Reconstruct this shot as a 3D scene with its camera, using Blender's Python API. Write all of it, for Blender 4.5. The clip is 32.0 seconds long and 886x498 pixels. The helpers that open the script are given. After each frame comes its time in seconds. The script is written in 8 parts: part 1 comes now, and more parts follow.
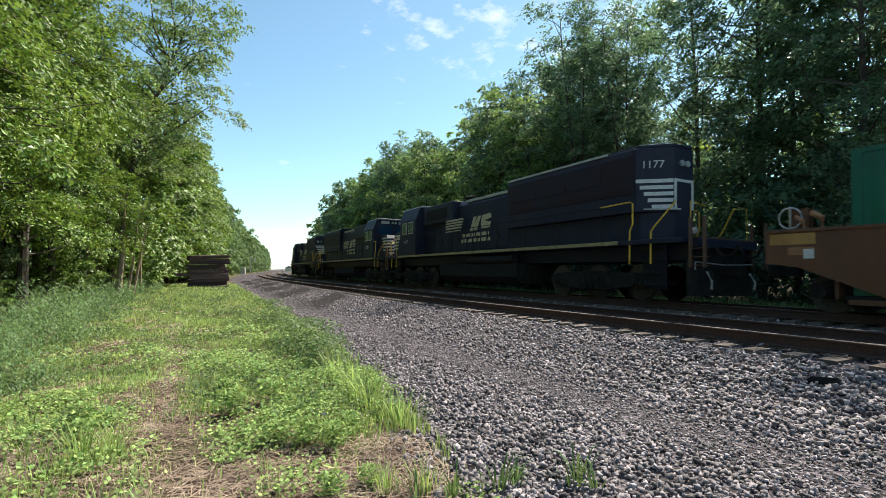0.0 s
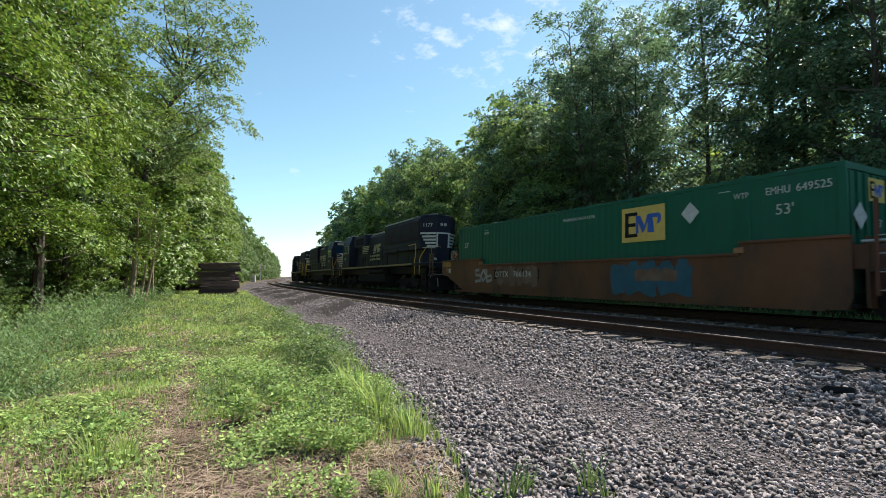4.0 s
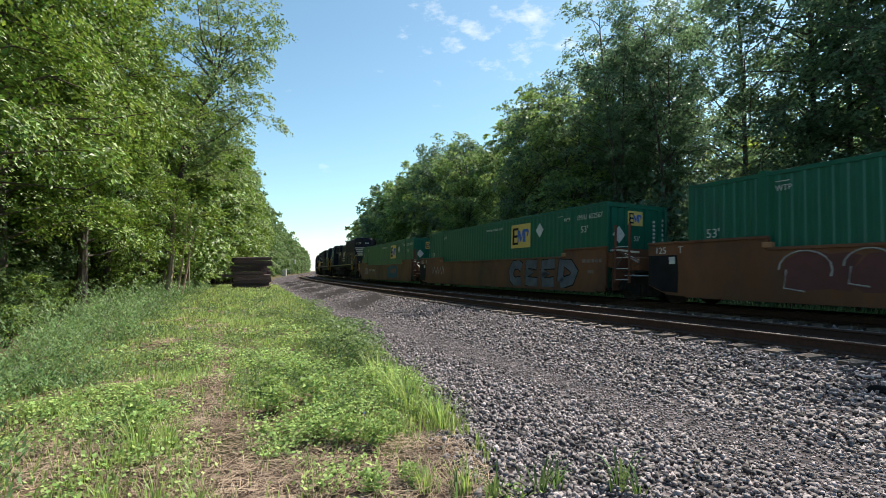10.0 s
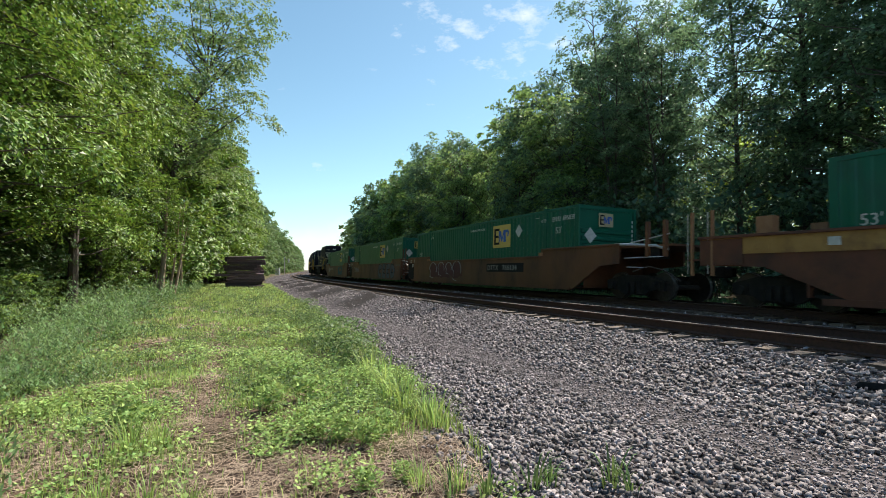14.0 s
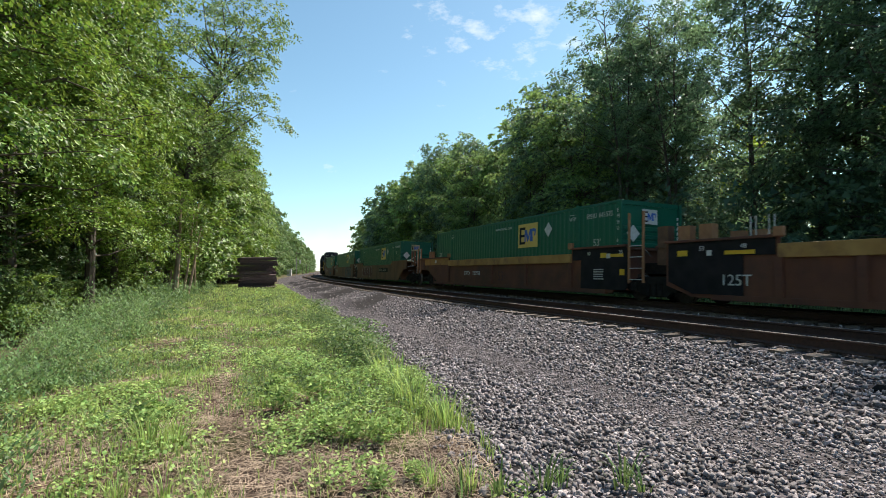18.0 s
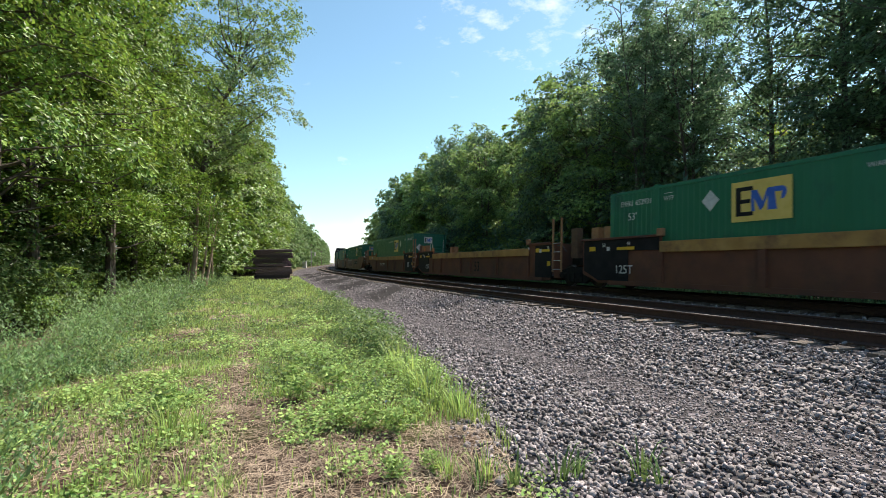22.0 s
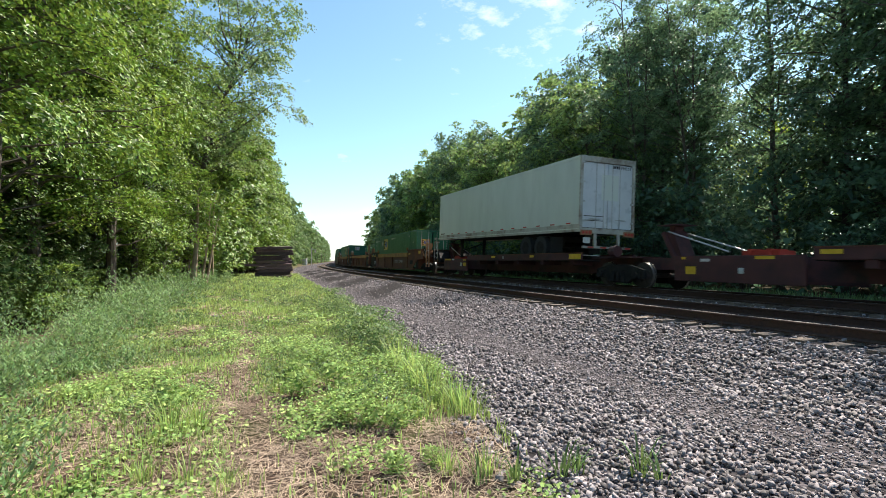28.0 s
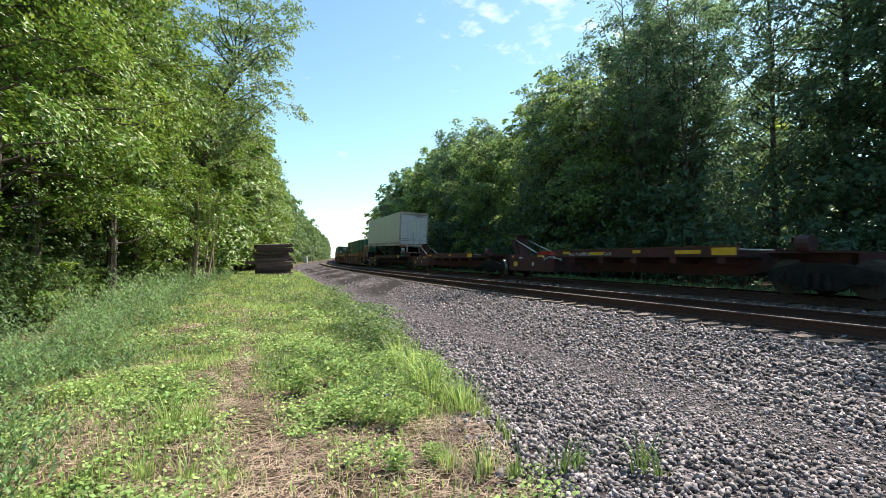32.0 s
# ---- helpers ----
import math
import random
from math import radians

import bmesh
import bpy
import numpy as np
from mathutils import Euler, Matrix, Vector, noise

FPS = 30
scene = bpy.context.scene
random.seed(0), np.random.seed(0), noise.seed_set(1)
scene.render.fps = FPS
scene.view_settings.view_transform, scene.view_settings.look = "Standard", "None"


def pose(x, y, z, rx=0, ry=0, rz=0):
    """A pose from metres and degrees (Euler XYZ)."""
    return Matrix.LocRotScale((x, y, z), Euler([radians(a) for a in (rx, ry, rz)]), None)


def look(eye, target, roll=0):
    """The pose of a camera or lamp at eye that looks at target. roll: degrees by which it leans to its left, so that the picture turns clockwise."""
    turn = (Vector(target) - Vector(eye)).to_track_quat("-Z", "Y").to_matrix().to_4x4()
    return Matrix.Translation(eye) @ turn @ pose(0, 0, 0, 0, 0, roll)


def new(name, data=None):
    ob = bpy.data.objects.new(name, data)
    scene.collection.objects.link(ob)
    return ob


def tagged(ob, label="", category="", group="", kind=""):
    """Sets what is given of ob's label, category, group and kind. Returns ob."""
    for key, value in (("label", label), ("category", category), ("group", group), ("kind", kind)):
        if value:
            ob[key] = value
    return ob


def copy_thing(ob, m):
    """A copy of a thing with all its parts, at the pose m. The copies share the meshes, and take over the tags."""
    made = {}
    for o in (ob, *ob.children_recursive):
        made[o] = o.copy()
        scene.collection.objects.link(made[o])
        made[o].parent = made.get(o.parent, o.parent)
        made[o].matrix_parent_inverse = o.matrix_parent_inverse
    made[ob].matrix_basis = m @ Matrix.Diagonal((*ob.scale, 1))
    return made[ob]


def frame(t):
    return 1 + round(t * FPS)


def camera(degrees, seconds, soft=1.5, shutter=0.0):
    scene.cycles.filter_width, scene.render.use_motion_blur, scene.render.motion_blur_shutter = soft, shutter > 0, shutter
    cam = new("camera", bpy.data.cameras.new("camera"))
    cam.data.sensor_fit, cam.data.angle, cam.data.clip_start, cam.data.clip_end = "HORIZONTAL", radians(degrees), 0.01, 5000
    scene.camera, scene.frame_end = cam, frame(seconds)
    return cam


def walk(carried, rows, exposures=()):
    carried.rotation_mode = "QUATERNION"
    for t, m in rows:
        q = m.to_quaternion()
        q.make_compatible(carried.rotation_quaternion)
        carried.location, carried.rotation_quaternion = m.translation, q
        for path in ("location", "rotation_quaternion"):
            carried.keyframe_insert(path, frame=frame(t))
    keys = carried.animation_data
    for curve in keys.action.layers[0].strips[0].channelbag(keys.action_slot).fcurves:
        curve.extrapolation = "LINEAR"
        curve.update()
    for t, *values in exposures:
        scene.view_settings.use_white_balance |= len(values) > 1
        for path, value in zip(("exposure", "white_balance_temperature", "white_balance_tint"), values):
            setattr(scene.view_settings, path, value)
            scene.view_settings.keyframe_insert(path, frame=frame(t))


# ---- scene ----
cam = camera(83.07, 32.0, soft=0.6, shutter=0.3)
PATH = [
    (0.0, 0.029, 0.041, 1.609, 92.10, 0.61, -3.53),
    (0.5, 0.028, 0.032, 1.610, 92.20, 0.62, -3.83),
    (1.0, 0.027, 0.024, 1.610, 92.38, 0.59, -4.17),
    (1.5, 0.026, 0.019, 1.610, 92.52, 0.58, -4.42),
    (2.0, 0.025, 0.022, 1.608, 92.65, 0.57, -4.37),
    (2.5, 0.024, 0.024, 1.606, 92.83, 0.52, -4.16),
    (3.0, 0.023, 0.022, 1.606, 92.91, 0.54, -3.74),
    (3.5, 0.021, 0.017, 1.606, 93.01, 0.54, -3.14),
    (5.5, 0.002, 0.015, 1.600, 92.80, 0.55, -0.98),
    (6.0, 0.000, 0.015, 1.598, 92.74, 0.51, -0.64),
    (6.5, -0.001, 0.016, 1.597, 92.62, 0.45, -0.35),
    (7.0, -0.001, 0.017, 1.596, 92.45, 0.52, -0.11),
    (7.5, 0.001, 0.018, 1.595, 92.40, 0.46, 0.06),
    (8.0, 0.003, 0.017, 1.595, 92.34, 0.48, 0.16),
    (8.5, 0.004, 0.015, 1.596, 92.26, 0.50, 0.25),
    (9.0, 0.004, 0.014, 1.598, 92.28, 0.47, 0.25),
    (9.5, 0.003, 0.014, 1.600, 92.36, 0.47, 0.34),
    (10.0, 0.002, 0.013, 1.603, 92.38, 0.47, 0.63),
    (10.5, 0.002, 0.010, 1.604, 92.53, 0.49, 0.64),
    (11.0, 0.003, 0.008, 1.605, 92.41, 0.53, 0.34),
    (11.5, 0.003, 0.009, 1.607, 92.35, 0.52, 0.16),
    (12.0, 0.003, 0.009, 1.607, 92.36, 0.52, 0.08),
    (12.5, 0.005, 0.010, 1.606, 92.34, 0.52, 0.08),
    (13.0, 0.006, 0.009, 1.605, 92.29, 0.57, 0.05),
    (13.5, 0.007, 0.009, 1.603, 92.30, 0.55, -0.01),
    (14.0, 0.006, 0.009, 1.602, 92.24, 0.55, -0.05),
    (14.5, 0.006, 0.009, 1.602, 92.24, 0.54, -0.02),
    (16.5, -0.000, -0.014, 1.605, 92.45, 0.49, 0.75),
    (17.0, 0.001, -0.016, 1.605, 92.45, 0.51, 0.88),
    (17.5, 0.001, -0.017, 1.604, 92.43, 0.54, 1.04),
    (18.0, 0.000, -0.017, 1.601, 92.37, 0.50, 1.17),
    (18.5, -0.002, -0.016, 1.598, 92.23, 0.55, 1.33),
    (19.0, -0.005, -0.014, 1.597, 92.05, 0.55, 1.55),
    (19.5, -0.008, -0.011, 1.596, 91.88, 0.56, 1.82),
    (20.0, -0.011, -0.007, 1.595, 91.73, 0.54, 2.08),
    (20.5, -0.013, -0.004, 1.594, 91.63, 0.56, 2.28),
    (21.0, -0.013, -0.002, 1.593, 91.57, 0.57, 2.44),
    (21.5, -0.013, -0.001, 1.591, 91.55, 0.53, 2.61),
    (22.0, -0.013, -0.001, 1.590, 91.47, 0.59, 2.75),
    (22.5, -0.013, -0.003, 1.590, 91.42, 0.56, 2.80),
    (23.0, -0.013, -0.006, 1.589, 91.39, 0.57, 2.81),
    (23.5, -0.014, -0.007, 1.588, 91.36, 0.55, 2.80),
    (24.0, -0.014, -0.007, 1.587, 91.37, 0.54, 2.77),
    (24.5, -0.014, -0.007, 1.586, 91.31, 0.56, 2.75),
    (25.0, -0.015, -0.008, 1.585, 91.30, 0.56, 2.75),
    (25.5, -0.015, -0.008, 1.584, 91.27, 0.54, 2.74),
    (27.5, -0.016, -0.011, 1.586, 91.19, 0.50, 2.77),
    (28.0, -0.016, -0.013, 1.588, 91.15, 0.58, 2.78),
    (28.5, -0.015, -0.015, 1.588, 91.09, 0.59, 2.83),
    (29.0, -0.015, -0.015, 1.587, 91.04, 0.58, 2.88),
    (29.5, -0.016, -0.014, 1.587, 90.96, 0.65, 2.95),
    (30.0, -0.017, -0.015, 1.587, 90.89, 0.67, 2.93),
    (30.5, -0.017, -0.016, 1.588, 90.83, 0.67, 2.89),
    (31.0, -0.016, -0.017, 1.589, 90.81, 0.67, 2.81),
    (31.5, -0.015, -0.017, 1.589, 90.80, 0.72, 2.79),
    (32.0, -0.015, -0.017, 1.588, 90.85, 0.67, 2.81),
]
walk(cam, [(t, pose(x, y, z, a, b, c)) for t, x, y, z, a, b, c in PATH],
     exposures=[(0.0, 0.74, 6600, 9), (3.0, 0.67, 6600, 9), (6.0, 0.6, 6600, 9), (18.0, 0.6, 6600, 9), (20.0, 0.61, 6600, 9.2), (21.0, 0.65, 6600, 9.4), (22.0, 0.75, 6600, 9.6), (24.0, 0.87, 6600, 9.8), (25.0, 0.9, 6600, 10), (32.0, 0.92, 6600, 10)])

# ---------------------------------------------------------------- light
SUN_AZ, SUN_EL = 40.0, 50.0          # degrees, azimuth clockwise from +y
CLOUDS = (0.2, 0.85, 0.487)


def make_light():
    w = bpy.data.worlds.new("sky")
    scene.world = w
    w.use_nodes = True
    nt = w.node_tree
    nt.nodes.clear()
    out = nt.nodes.new("ShaderNodeOutputWorld")
    bg = nt.nodes.new("ShaderNodeBackground")
    sky = nt.nodes.new("ShaderNodeTexSky")
    sky.sky_type = "NISHITA"
    sky.sun_disc = False
    sky.sun_elevation = radians(SUN_EL)
    sky.sun_rotation = radians(SUN_AZ)
    sky.air_density, sky.dust_density, sky.ozone_density = 1.0, 0.3, 1.3
    bg.inputs["Strength"].default_value = 0.115
    # thin broken clouds high up and a whitish bank low over the horizon
    tc = nt.nodes.new("ShaderNodeTexCoord")
    mp = nt.nodes.new("ShaderNodeMapping")
    mp.inputs["Scale"].default_value = (6.5, 6.5, 13.0)
    nz = nt.nodes.new("ShaderNodeTexNoise")
    nz.inputs["Scale"].default_value = 2.3
    nz.inputs["Detail"].default_value = 9.0
    nz.inputs["Roughness"].default_value = 0.62
    ramp = nt.nodes.new("ShaderNodeValToRGB")
    ramp.color_ramp.elements[0].position = 0.6
    ramp.color_ramp.elements[1].position = 0.8
    sep = nt.nodes.new("ShaderNodeSeparateXYZ")
    low = nt.nodes.new("ShaderNodeMapRange")
    low.inputs["From Min"].default_value = 0.1
    low.inputs["From Max"].default_value = 0.045
    low.inputs["To Min"].default_value = 0.0
    low.inputs["To Max"].default_value = 0.5
    heap = nt.nodes.new("ShaderNodeTexNoise")
    heap.inputs["Scale"].default_value = 9.0
    heap.inputs["Detail"].default_value = 6.0
    rough = nt.nodes.new("ShaderNodeMath")
    rough.operation = "MULTIPLY_ADD"
    rough.inputs[1].default_value = -0.14
    flat = nt.nodes.new("ShaderNodeMath")
    flat.operation = "ADD"
    flat.inputs[1].default_value = 0.07
    add = nt.nodes.new("ShaderNodeMath")
    add.operation = "ADD"
    add.use_clamp = True
    mul = nt.nodes.new("ShaderNodeMath")
    mul.operation = "MULTIPLY"
    mul.inputs[1].default_value = 0.65
    mix = nt.nodes.new("ShaderNodeMix")
    mix.data_type = "RGBA"
    mix.inputs[7].default_value = (6.4, 6.8, 7.2, 1)
    # most of the clouds stand in one quarter of the sky, above the line's end and towards the sun
    dot = nt.nodes.new("ShaderNodeVectorMath")
    dot.operation = "DOT_PRODUCT"
    dot.inputs[1].default_value = CLOUDS
    near = nt.nodes.new("ShaderNodeMapRange")
    near.inputs["From Min"].default_value = 0.95
    near.inputs["From Max"].default_value = 0.999
    near.inputs["To Min"].default_value = -0.05
    near.inputs["To Max"].default_value = 0.105
    sumc = nt.nodes.new("ShaderNodeMath")
    sumc.operation = "ADD"
    L = nt.links.new
    L(tc.outputs["Generated"], dot.inputs[0])
    L(dot.outputs["Value"], near.inputs["Value"])
    L(nz.outputs["Fac"], sumc.inputs[0])
    L(near.outputs[0], sumc.inputs[1])
    L(tc.outputs["Generated"], mp.inputs["Vector"])
    L(mp.outputs["Vector"], nz.inputs["Vector"])
    L(sumc.outputs[0], ramp.inputs["Fac"])
    L(tc.outputs["Generated"], sep.inputs[0])
    L(tc.outputs["Generated"], heap.inputs["Vector"])
    L(heap.outputs["Fac"], rough.inputs[0])
    L(sep.outputs["Z"], flat.inputs[0])
    L(flat.outputs[0], rough.inputs[2])
    L(rough.outputs[0], low.inputs["Value"])
    L(ramp.outputs["Color"], mul.inputs[0])
    L(mul.outputs[0], add.inputs[0])
    L(low.outputs[0], add.inputs[1])
    L(add.outputs[0], mix.inputs["Factor"])
    tint = nt.nodes.new("ShaderNodeVectorMath")
    tint.operation = "MULTIPLY"
    tint.inputs[1].default_value = (0.88, 1.05, 0.975)      # a summer sky more cyan than violet
    L(sky.outputs["Color"], tint.inputs[0])
    L(tint.outputs[0], mix.inputs[6])
    L(mix.outputs[2], bg.inputs["Color"])
    L(bg.outputs[0], out.inputs["Surface"])
    lamp = bpy.data.lights.new("sun", "SUN")
    lamp.energy = 5.0
    lamp.angle = radians(0.53)
    lamp.color = (1.0, 0.94, 0.82)
    sun = new("sun", lamp)
    a, e = radians(SUN_AZ), radians(SUN_EL)
    d = Vector((math.sin(a) * math.cos(e), math.cos(a) * math.cos(e), math.sin(e)))
    sun.matrix_world = look(d * 80, (0, 0, 0))


make_light()

# ---------------------------------------------------------------- materials
def surface(name, colors, scale=8.0, rough=0.6, metal=0.0, bump=0.3, bump_scale=40.0, per="none", spread=0.0,
            detail=6.0, stain=None, stain_scale=1.0, stain_at=(0.5, 0.7), translucent=0.0, spec=0.5, coords="Object", stretch=(1, 1, 1), bump_dist=0.01):
    """Two-tone grain, an optional larger stain, fine relief; per: a shift of value by 'object' or 'island'."""
    m = bpy.data.materials.new(name)
    m.use_nodes = True
    nt = m.node_tree
    nt.nodes.clear()
    N, L = nt.nodes.new, nt.links.new
    out = N("ShaderNodeOutputMaterial")
    bs = N("ShaderNodeBsdfPrincipled")
    bs.inputs["Metallic"].default_value = metal
    bs.inputs["Specular IOR Level"].default_value = spec
    tc = N("ShaderNodeTexCoord")
    mp = N("ShaderNodeMapping")
    mp.inputs["Scale"].default_value = stretch
    L(tc.outputs[coords], mp.inputs["Vector"])
    vec = mp.outputs["Vector"]
    n1 = N("ShaderNodeTexNoise")
    n1.inputs["Scale"].default_value = scale
    n1.inputs["Detail"].default_value = detail
    L(vec, n1.inputs["Vector"])
    ramp = N("ShaderNodeValToRGB")
    ramp.color_ramp.elements[0].position = 0.3
    ramp.color_ramp.elements[0].color = (*colors[0], 1)
    ramp.color_ramp.elements[1].position = 0.7
    ramp.color_ramp.elements[1].color = (*colors[1], 1)
    L(n1.outputs["Fac"], ramp.inputs["Fac"])
    col = ramp.outputs["Color"]
    if stain:
        n2 = N("ShaderNodeTexNoise")
        n2.inputs["Scale"].default_value = stain_scale
        n2.inputs["Detail"].default_value = 8
        n2.inputs["Roughness"].default_value = 0.65
        L(vec, n2.inputs["Vector"])
        r2 = N("ShaderNodeMapRange")
        r2.inputs["From Min"].default_value, r2.inputs["From Max"].default_value = stain_at
        L(n2.outputs["Fac"], r2.inputs["Value"])
        mx = N("ShaderNodeMix")
        mx.data_type = "RGBA"
        mx.inputs[7].default_value = (*stain, 1)
        L(r2.outputs[0], mx.inputs["Factor"])
        L(col, mx.inputs[6])
        col = mx.outputs[2]
    if per != "none":
        rnd = N("ShaderNodeObjectInfo").outputs["Random"] if per == "object" else N("ShaderNodeNewGeometry").outputs["Random Per Island"]
        mr = N("ShaderNodeMapRange")
        mr.inputs["To Min"].default_value, mr.inputs["To Max"].default_value = 1 - spread, 1 + spread
        L(rnd, mr.inputs["Value"])
        hv = N("ShaderNodeHueSaturation")
        L(mr.outputs[0], hv.inputs["Value"])
        if translucent:
            m2 = N("ShaderNodeMapRange")
            m2.inputs["To Min"].default_value, m2.inputs["To Max"].default_value = 0.475, 0.52
            mo = N("ShaderNodeMath")
            mo.operation = "FRACT"
            mu = N("ShaderNodeMath")
            mu.operation = "MULTIPLY"
            mu.inputs[1].default_value = 17.3
            L(rnd, mu.inputs[0])
            L(mu.outputs[0], mo.inputs[0])
            L(mo.outputs[0], m2.inputs["Value"])
            L(m2.outputs[0], hv.inputs["Hue"])
        L(col, hv.inputs["Color"])
        col = hv.outputs["Color"]
    L(col, bs.inputs["Base Color"])
    rr = N("ShaderNodeMapRange")
    rr.inputs["To Min"].default_value, rr.inputs["To Max"].default_value = max(0.05, rough - 0.12), min(1, rough + 0.12)
    L(n1.outputs["Fac"], rr.inputs["Value"])
    L(rr.outputs[0], bs.inputs["Roughness"])
    if bump:
        n3 = N("ShaderNodeTexNoise")
        n3.inputs["Scale"].default_value = bump_scale
        n3.inputs["Detail"].default_value = 5
        L(vec, n3.inputs["Vector"])
        bp = N("ShaderNodeBump")
        bp.inputs["Strength"].default_value = bump
        bp.inputs["Distance"].default_value = bump_dist
        L(n3.outputs["Fac"], bp.inputs["Height"])
        L(bp.outputs[0], bs.inputs["Normal"])
    last = bs.outputs[0]
    if translucent:
        tr = N("ShaderNodeBsdfTranslucent")
        hs = N("ShaderNodeHueSaturation")
        hs.inputs["Value"].default_value = 1.5
        hs.inputs["Hue"].default_value = 0.485
        L(col, hs.inputs["Color"])
        L(hs.outputs[0], tr.inputs["Color"])
        ms = N("ShaderNodeMixShader")
        ms.inputs[0].default_value = translucent
        L(last, ms.inputs[1])
        L(tr.outputs[0], ms.inputs[2])
        last = ms.outputs[0]
    L(last, out.inputs["Surface"])
    return m


def glass(name, tint):
    m = bpy.data.materials.new(name)
    m.use_nodes = True
    b = m.node_tree.nodes["Principled BSDF"]
    b.inputs["Base Color"].default_value = (*tint, 1)
    b.inputs["Roughness"].default_value = 0.06
    b.inputs["Specular IOR Level"].default_value = 0.8
    return m


M = {}
M["rail_side"] = surface("rusty_rail", [(0.045, 0.022, 0.016), (0.085, 0.042, 0.03)], 20, 0.85, bump=0.4, bump_scale=60)
M["rail_top"] = surface("polished_rail", [(0.2, 0.18, 0.16), (0.3, 0.28, 0.26)], 12, 0.6, 0.0, spec=0.3, bump=0.05)
M["tie"] = surface("weathered_tie_wood", [(0.085, 0.06, 0.047), (0.23, 0.17, 0.135)], 6, 0.9, bump=0.7, bump_scale=30, per="object", spread=0.3, stretch=(1, 6, 6))
M["plate"] = surface("tie_plate_steel", [(0.08, 0.045, 0.03), (0.15, 0.09, 0.06)], 20, 0.8, 0.3)
M["old_tie"] = surface("creosoted_tie_wood", [(0.045, 0.027, 0.032), (0.21, 0.135, 0.145)], 5, 0.85, bump=0.8, bump_scale=24, per="object", spread=0.5, stretch=(1, 7, 7), stain=(0.13, 0.09, 0.095), stain_scale=2.0)
M["stone"] = surface("crushed_stone", [(0.088, 0.076, 0.077), (0.36, 0.308, 0.312)], 9, 0.8, bump=0.5, bump_scale=70, per="island", spread=0.7)
M["stone_piece"] = surface("crushed_stone_piece", [(0.088, 0.076, 0.077), (0.36, 0.308, 0.312)], 9, 0.8, bump=0.5, bump_scale=70, per="object", spread=0.7)
M["bark"] = surface("tree_bark", [(0.05, 0.037, 0.029), (0.13, 0.105, 0.085)], 9, 0.9, bump=0.9, bump_scale=20, stretch=(1, 1, 0.25), bump_dist=0.03)
M["pale_bark"] = surface("pale_bark", [(0.23, 0.165, 0.115), (0.4, 0.3, 0.21)], 9, 0.9, bump=0.6, bump_scale=25, stretch=(1, 1, 0.3))
M["leaf_l"] = surface("leaf_bright_green", [(0.11, 0.202, 0.03), (0.21, 0.316, 0.056)], 0.35, 0.5, bump=0, per="island", spread=0.7, translucent=0.22, spec=0.4)
# darker and bluer than leaf_rl: backlit shade and haze are put into the colour
M["leaf_r"] = surface("leaf_backlit_green", [(0.078, 0.145, 0.073), (0.14, 0.22, 0.108)], 0.35, 0.38, bump=0, per="island", spread=0.6, translucent=0.55)
# paler copy of leaf_r: sun on the farther crowns is put into the colour
M["leaf_rl"] = surface("leaf_sunlit_green", [(0.12, 0.21, 0.058), (0.21, 0.315, 0.096)], 0.35, 0.45, bump=0, per="island", spread=0.6, translucent=0.5)
# greyer than the near leaves: haze over the distance is put into the colour
M["leaf_far"] = surface("leaf_hazed_green", [(0.095, 0.165, 0.055), (0.16, 0.24, 0.085)], 0.35, 0.6, bump=0, per="island", spread=0.5, translucent=0.3, spec=0.25)
# paler and yellower than other leaves: the clearing's sun is put into the colour
M["leaf_glow"] = surface("leaf_sunlit_yellow", [(0.15, 0.23, 0.03), (0.26, 0.36, 0.06)], 0.35, 0.5, bump=0, per="island", spread=0.4, translucent=0.6)
# darker copy of leaf_l: the wood's inner shade is put into the colour
M["leaf_shaded"] = surface("leaf_shade_green", [(0.05, 0.098, 0.024), (0.09, 0.15, 0.04)], 0.35, 0.55, bump=0, per="island", spread=0.4, translucent=0.3, spec=0.3)
M["leaf_airy"] = surface("leaf_grey_green", [(0.115, 0.19, 0.05), (0.2, 0.29, 0.09)], 0.35, 0.5, bump=0, per="island", spread=0.6, translucent=0.35)
M["leaf_weed"] = surface("weed_leaf_grey_green", [(0.102, 0.19, 0.062), (0.18, 0.29, 0.108)], 0.8, 0.6, bump=0, per="island", spread=0.6, translucent=0.3)
M["leaf_dark"] = surface("weed_leaf_dark_green", [(0.085, 0.15, 0.045), (0.155, 0.24, 0.08)], 0.8, 0.6, bump=0, per="island", spread=0.55, translucent=0.3)
# dimmer, bluer copy of leaf_r: shade and bluish haze are put into it
M["leaf_shaded_r"] = surface("leaf_shade_blue_green", [(0.06, 0.115, 0.075), (0.115, 0.19, 0.115)], 0.35, 0.6, bump=0, per="island", spread=0.4, translucent=0.35, spec=0.25)
M["leaf_cover"] = surface("ground_cover_leaf", [(0.205, 0.312, 0.088), (0.355, 0.48, 0.172)], 0.7, 0.7, bump=0, per="island", spread=0.6, translucent=0.3, spec=0.2)
M["blade"] = surface("grass_blade", [(0.215, 0.325, 0.08), (0.355, 0.475, 0.155)], 0.9, 0.5, bump=0, per="island", spread=0.55, translucent=0.35)
M["blade_deep"] = surface("grass_blade_deep_green", [(0.14, 0.235, 0.05), (0.245, 0.36, 0.1)], 0.9, 0.5, bump=0, per="island", spread=0.55, translucent=0.35)
M["straw"] = surface("dry_straw", [(0.24, 0.165, 0.12), (0.53, 0.4, 0.29)], 2, 0.8, bump=0, per="island", spread=0.4)


